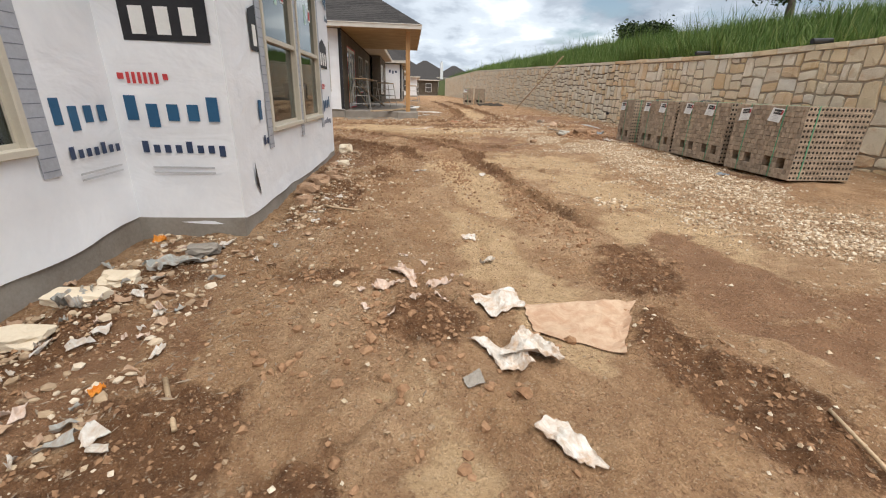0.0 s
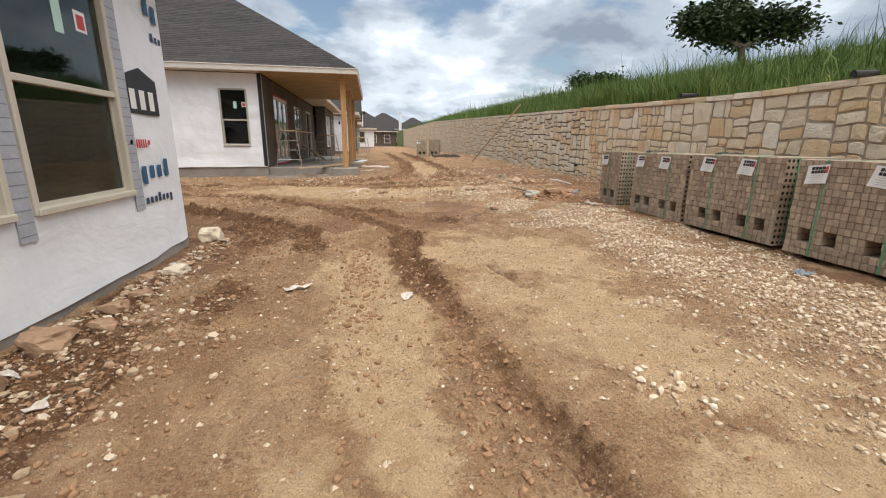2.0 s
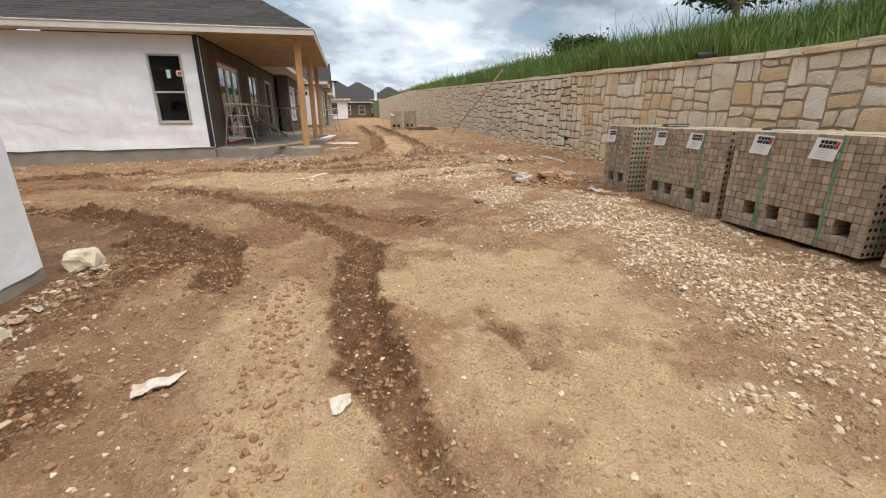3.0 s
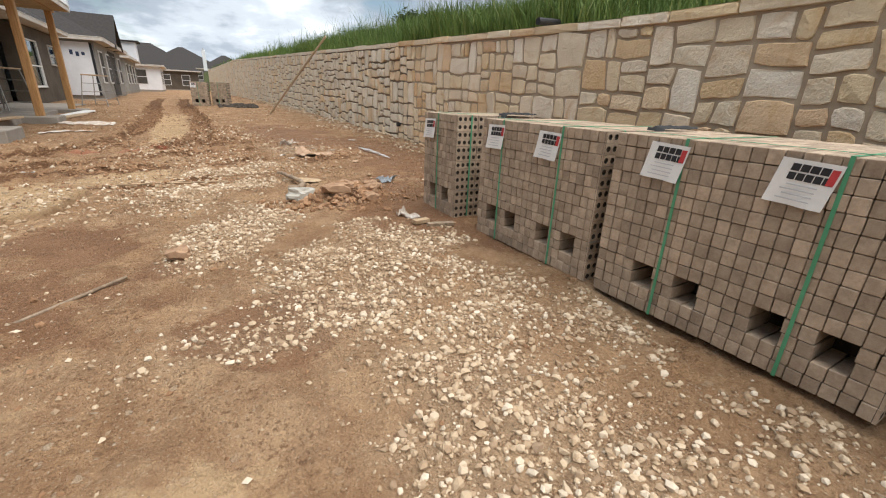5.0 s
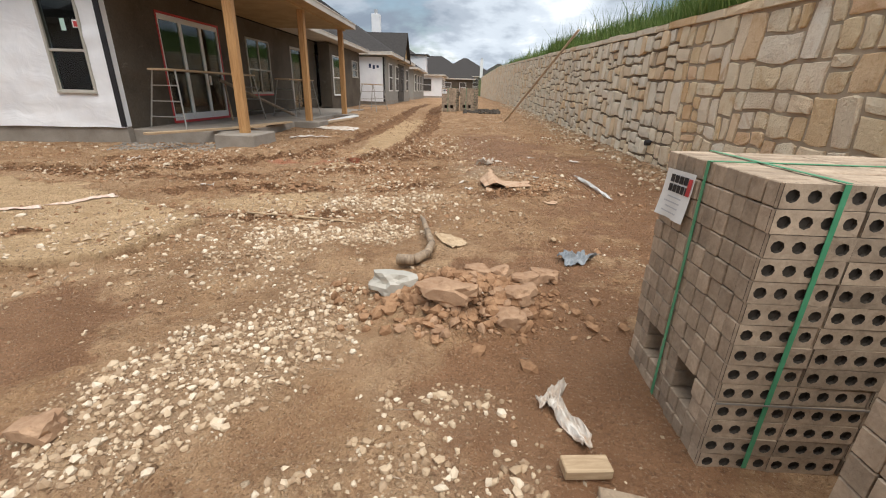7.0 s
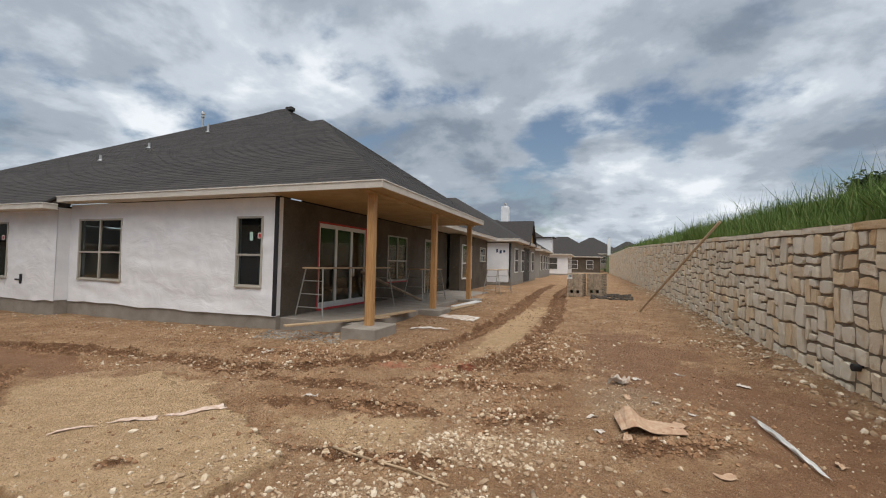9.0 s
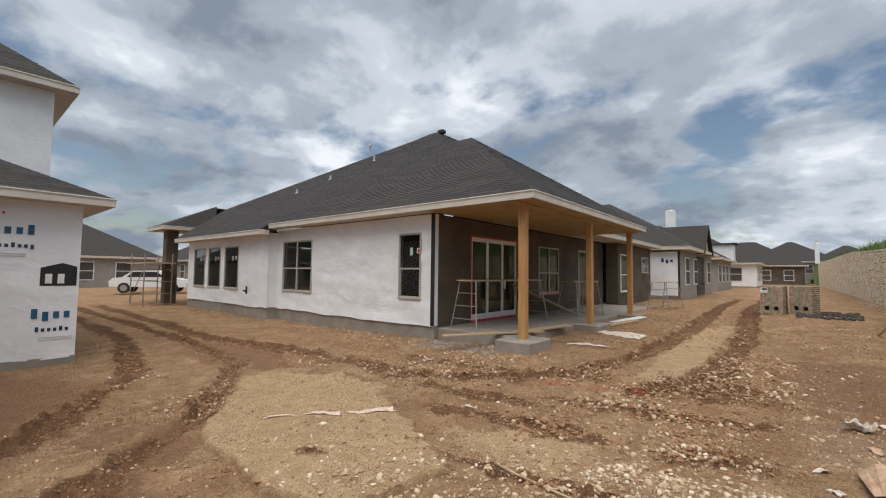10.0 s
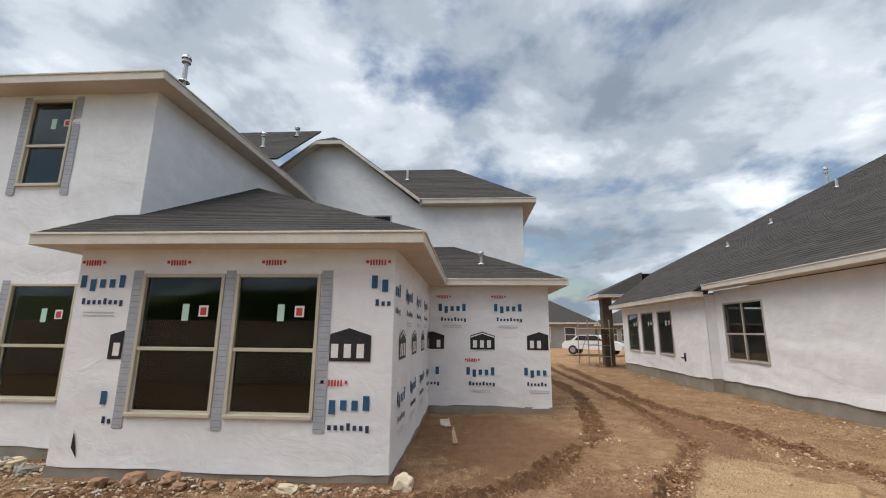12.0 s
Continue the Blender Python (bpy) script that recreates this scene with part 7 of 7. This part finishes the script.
tagged(prop.make("timber_prop", M_LUMBER), "thin timber prop leaning on the porch wall", "prop")

# ---- far houses along the lane ----
def far_house(x0, y0, x1, y1, z, wall_mat, label, eave=3.1, pitch=0.6):
    h = thing("house", 0, 0, 0, label, "house", "houses along the lane")
    g = Geo()
    g.box(x0, y0, z - 0.6, x1, y1, z + eave)
    g.make("wall", wall_mat, h)
    g = Geo()
    g.box(x0 - 0.01, y0 - 0.01, z - 0.6, x1 + 0.01, y1 + 0.01, z + 0.15)
    g.make("foundation", M_CONC, h)
    o = 0.5
    X0, X1, Y0, Y1 = x0 - o, x1 + o, y0 - o, y1 + o
    ze = z + eave + 0.15
    hw = min(X1 - X0, Y1 - Y0) / 2
    zr = ze + hw * pitch
    if X1 - X0 < Y1 - Y0:
        a, b = ((X0 + X1) / 2, Y0 + hw, zr), ((X0 + X1) / 2, Y1 - hw, zr)
        planes = [[(X0, Y0, ze), (X1, Y0, ze), a], [(X1, Y0, ze), (X1, Y1, ze), b, a], [(X1, Y1, ze), (X0, Y1, ze), b], [(X0, Y1, ze), (X0, Y0, ze), a, b]]
    else:
        a, b = (X0 + hw, (Y0 + Y1) / 2, zr), (X1 - hw, (Y0 + Y1) / 2, zr)
        planes = [[(X0, Y0, ze), (X1, Y0, ze), b, a], [(X1, Y0, ze), (X1, Y1, ze), b], [(X1, Y1, ze), (X0, Y1, ze), a, b], [(X0, Y1, ze), (X0, Y0, ze), a]]
    for pl in planes:
        shingle_plane(h, pl, courses=False)
    for p, q in (((X0, Y0), (X1, Y0)), ((X1, Y0), (X1, Y1))):
        fascia(h, p, q, ze, 0.2)
    soffit(h, X0, Y0, X1, Y1, ze - 0.19)
    fs, fe = Face(x0, y0, (1, 0), (0, -1)), Face(x1, y0, (0, 1), (1, 0))
    for fc, L in ((fs, x1 - x0), (fe, y1 - y0)):
        a = 1.0
        while a + 1.4 < L:
            win = Geo()
            fc.slab(win, a, a + 1.3, z + 0.75, z + 2.5, 0.0, 0.05)
            w_ = win.make("window", M_FRAME_WHITE, h)
            for k in range(2):
                p_ = Geo()
                fc.slab(p_, a + 0.08, a + 1.22, z + 0.83 + 0.84 * k, z + 1.6 + 0.82 * k, 0.05, 0.056)
                p_.make("pane", M_DARK, w_)
            a += 2.9
    return h


def far_front(house, x0, x1, y, z, h, mat):
    """A sheeted end wall with a window, black corner strip and print."""
    fc = Face(x0, y, (1, 0), (0, -1))
    g = Geo()
    fc.slab(g, 0, x1 - x0, z + 0.1, z + h, 0.06, 0.075)
    sh_ = g.make("wrap_sheet", mat, house, "white house wrap sheet")
    L = x1 - x0
    g = Geo()
    fc.slab(g, L - 0.12, L, z + 0.1, z + h, 0.076, 0.085)
    g.make("corner_felt", M_BLACK, house)
    g = Geo()
    fc.slab(g, L - 2.9, L - 1.75, z + 0.75, z + 2.5, 0.076, 0.10)
    w_ = g.make("window", M_FRAME_GREY, house)
    for k in range(2):
        g = Geo()
        fc.slab(g, L - 2.82, L - 1.83, z + 0.82 + 0.85 * k, z + 1.6 + 0.83 * k, 0.10, 0.106)
        g.make("pane", M_DARK, w_)
    g = Geo()
    word(g, fc, L - 1.05, z + 2.15, 0.75, 0.24, [TALL, TAIL, LOW], 0.0765)
    g.make("wrap_print", M_NAVY, sh_, "dark printed word shapes")


def far_gable(house, x, y0, y1, z, eave, peak):
    """A flat slab darkened as an entry's shade, under a brown gable that faces the lane."""
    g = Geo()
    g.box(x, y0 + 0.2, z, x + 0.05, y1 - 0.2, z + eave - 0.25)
    g.make("entry_shade", M_DARK, house, "flat slab coloured as the entry's shade")
    ym, ze = (y0 + y1) / 2, z + eave
    part("gable", [(x + 0.35, y0, ze), (x + 0.35, y1, ze), (x + 0.35, ym, peak - 0.15), (x - 3, y0, ze), (x - 3, y1, ze), (x - 3, ym, peak - 0.15)],
         [(0, 1, 2), (5, 4, 3), (0, 3, 4, 1)], M_SOFFIT, house, "brown boarded gable")
    for a in (y0 - 0.3, y1 + 0.3):
        shingle_plane(house, [(x + 0.6, a, ze - 0.05), (x + 0.6, ym, peak), (x - 5, ym, peak), (x - 5, a, ze - 0.05)], courses=False)


def chimney_stack(house, x, y, z0, z1):
    g = Geo()
    g.box(x - 0.34, y - 0.34, z0, x + 0.34, y + 0.34, z1, c=0.03)
    c_ = g.make("chimney", M_WRAP, house, "white wrapped chimney")
    g = Geo()
    g.tube((x, y, z1), (x, y, z1 + 0.35), 0.14, n=10)
    g.make("flue", M_GREYPIPE, c_)


def dormer(house, x, y0, y1, z0, z1):
    g = Geo()
    g.box(x - 4, y0, z0, x, y1, z1)
    d_ = g.make("dormer", M_WRAP, house, "white wrapped upper bay")
    g = Geo()
    g.box(x - 4, y0 - 0.3, z1, x + 0.35, y1 + 0.3, z1 + 0.14, c=0.03)
    g.make("dormer_roof", M_SHINGLE, d_)


H3 = far_house(-16, 38.2, -0.55, 50.5, 0.5, M_FARWALL, "grey coated house with a white wrapped end down the lane", eave=2.95)
far_front(H3, -9.0, -0.62, 38.2, 0.5, 2.8, M_WRAP)
far_gable(H3, -0.55, 43.2, 46.6, 0.5, 2.95, 5.5)
chimney_stack(H3, -2.9, 47.5, 5.2, 7.1)
H4 = far_house(-16, 56, -0.8, 68, 0.5, M_FARWALL, "grey coated house with dark hip roof down the lane", eave=2.95)
dormer(H4, -0.2, 64.0, 66.2, 3.5, 5.3)
H5 = far_house(-14, 73, 1.3, 86, 0.5, M_WRAP, "white wrapped house with dark hip roof down the lane", eave=2.9, pitch=0.62)
H6 = far_house(-9, 97, 6.2, 110, 0.5, M_STUCCO, "brown house with dark hip roof at the lane's end", eave=3.1, pitch=0.62)
far_house(-3, 122, 12.0, 136, 1.9, M_FARWALL, "grey house with dark hip roof beyond the bank", eave=3.0)
far_house(8, 150, 23.0, 164, 2.4, M_FARWALL, "grey house with dark hip roof beyond the bank", eave=3.0)
chimney_stack(H6, 8.5, 118.0, 4.5, 8.6)
far_house(-62, 8, -46, 24, 0.0, M_FARWALL, "grey house with dark roof across the street", eave=2.9)
far_house(-64, 29, -48, 47, 0.0, M_FARWALL, "grey house with dark roof across the street", eave=2.9)
far_house(-62, -16, -46, 2, 0.0, M_FARWALL, "grey house with dark roof across the street", eave=2.9)

# ---- front porch of the second house and scaffold ----
g = Geo()
g.box(-20.9, 17.2, 0.1, -20.35, 17.75, 3.9, c=0.02)
g.make("column", M_STUCCO, H2, "dark brown porch column")
shingle_plane(H2, [(-22.2, 16.8, 4.06), (-19.6, 16.8, 4.06), (-20.4, 19.6, 5.42), (-21.0, 19.6, 5.42)], tabs=False, courses=False)
shingle_plane(H2, [(-22.2, 16.8, 4.06), (-22.2, 24, 4.06), (-21.0, 24, 5.42), (-21.0, 19.6, 5.42)], tabs=False, courses=False)
shingle_plane(H2, [(-19.6, 16.8, 4.06), (-19.6, 19.2, 4.06), (-20.4, 19.6, 5.42)], tabs=False, courses=False)
fascia(H2, (-22.2, 16.8), (-19.6, 16.8), 4.06, 0.18)
fascia(H2, (-19.6, 16.8), (-19.6, 19.2), 4.06, 0.18)
soffit(H2, -22.2, 16.8, -19.6, 19.5, 3.88, M_SOFFIT)


def scaffold(x, y, z, label, turn=0):
    t = thing("scaffold", x, y, z, label, "scaffold", turn=turn)
    for a in (0, 2.2):
        for b in (0, 1.2):
            g = Geo()
            g.tube((a, b, 0), (a, b, 2.6), 0.03, n=6)
            g.make("upright", M_STEEL, t)
        for h in (0.6, 1.2, 1.8):
            g = Geo()
            g.tube((a, 0, h), (a, 1.2, h), 0.02, n=6)
            g.make("rung", M_STEEL, t)
    for b in (0, 1.2):
        g = Geo()
        g.tube((0, b, 0.3), (2.2, b, 1.9), 0.018, n=6)
        g.make("brace", M_STEEL, t)
    g = Geo()
    g.box(-1.4, 0.1, 2.1, 3.0, 1.1, 2.16)
    g.make("deck", M_LUMBER, t, "plank deck")


scaffold(-22.2, 16.2, gz(-21, 16.5), "steel frame scaffold with plank deck by the porch")

# ---- parked car in the street ----
def car(x, y, z, turn):
    c = thing("car", x, y, z, "white parked car in the street", "car", turn=turn)
    prof = [(-2.3, 0.45), (-2.35, 0.8), (-2.1, 1.05), (-1.6, 1.1), (-1.0, 1.55), (0.5, 1.6), (1.2, 1.1), (2.1, 0.95), (2.3, 0.7), (2.3, 0.4)]
    v = [(a, -0.85, h) for a, h in prof] + [(a, 0.85, h) for a, h in prof]
    n = len(prof)
    f = [tuple(range(n)), tuple(range(2 * n - 1, n - 1, -1))] + [(i, n + i, n + (i + 1) % n, (i + 1) % n) for i in range(n)]
    part("body", v, f, M_CARWHITE, c)
    for s in (-0.86, 0.86):
        part("side_window", [(-1.3, s, 1.12), (0.95, s, 1.12), (0.4, s, 1.5), (-0.95, s, 1.48)], [(0, 1, 2, 3)], M_BLACK, c)
        for a in (-1.45, 1.45):
            g = Geo()
            g.tube((a, s * 0.8, 0.36), (a, s * 1.03, 0.36), 0.36, n=16)
            w_ = g.make("wheel", M_RUBBER, c)
            g = Geo()
            g.tube((a, s * 1.03, 0.36), (a, s * 1.04, 0.36), 0.22, n=16)
            g.make("rim", M_STEEL, w_)


car(-31, 19.6, gz(-31, 19.6) + 0.1, 60)
car(-36, 30.0, gz(-36, 30) + 0.1, 80)
q = np.stack([-28 + 3 * RS.rand(30), 15 + 3 * RS.rand(30)], 1)
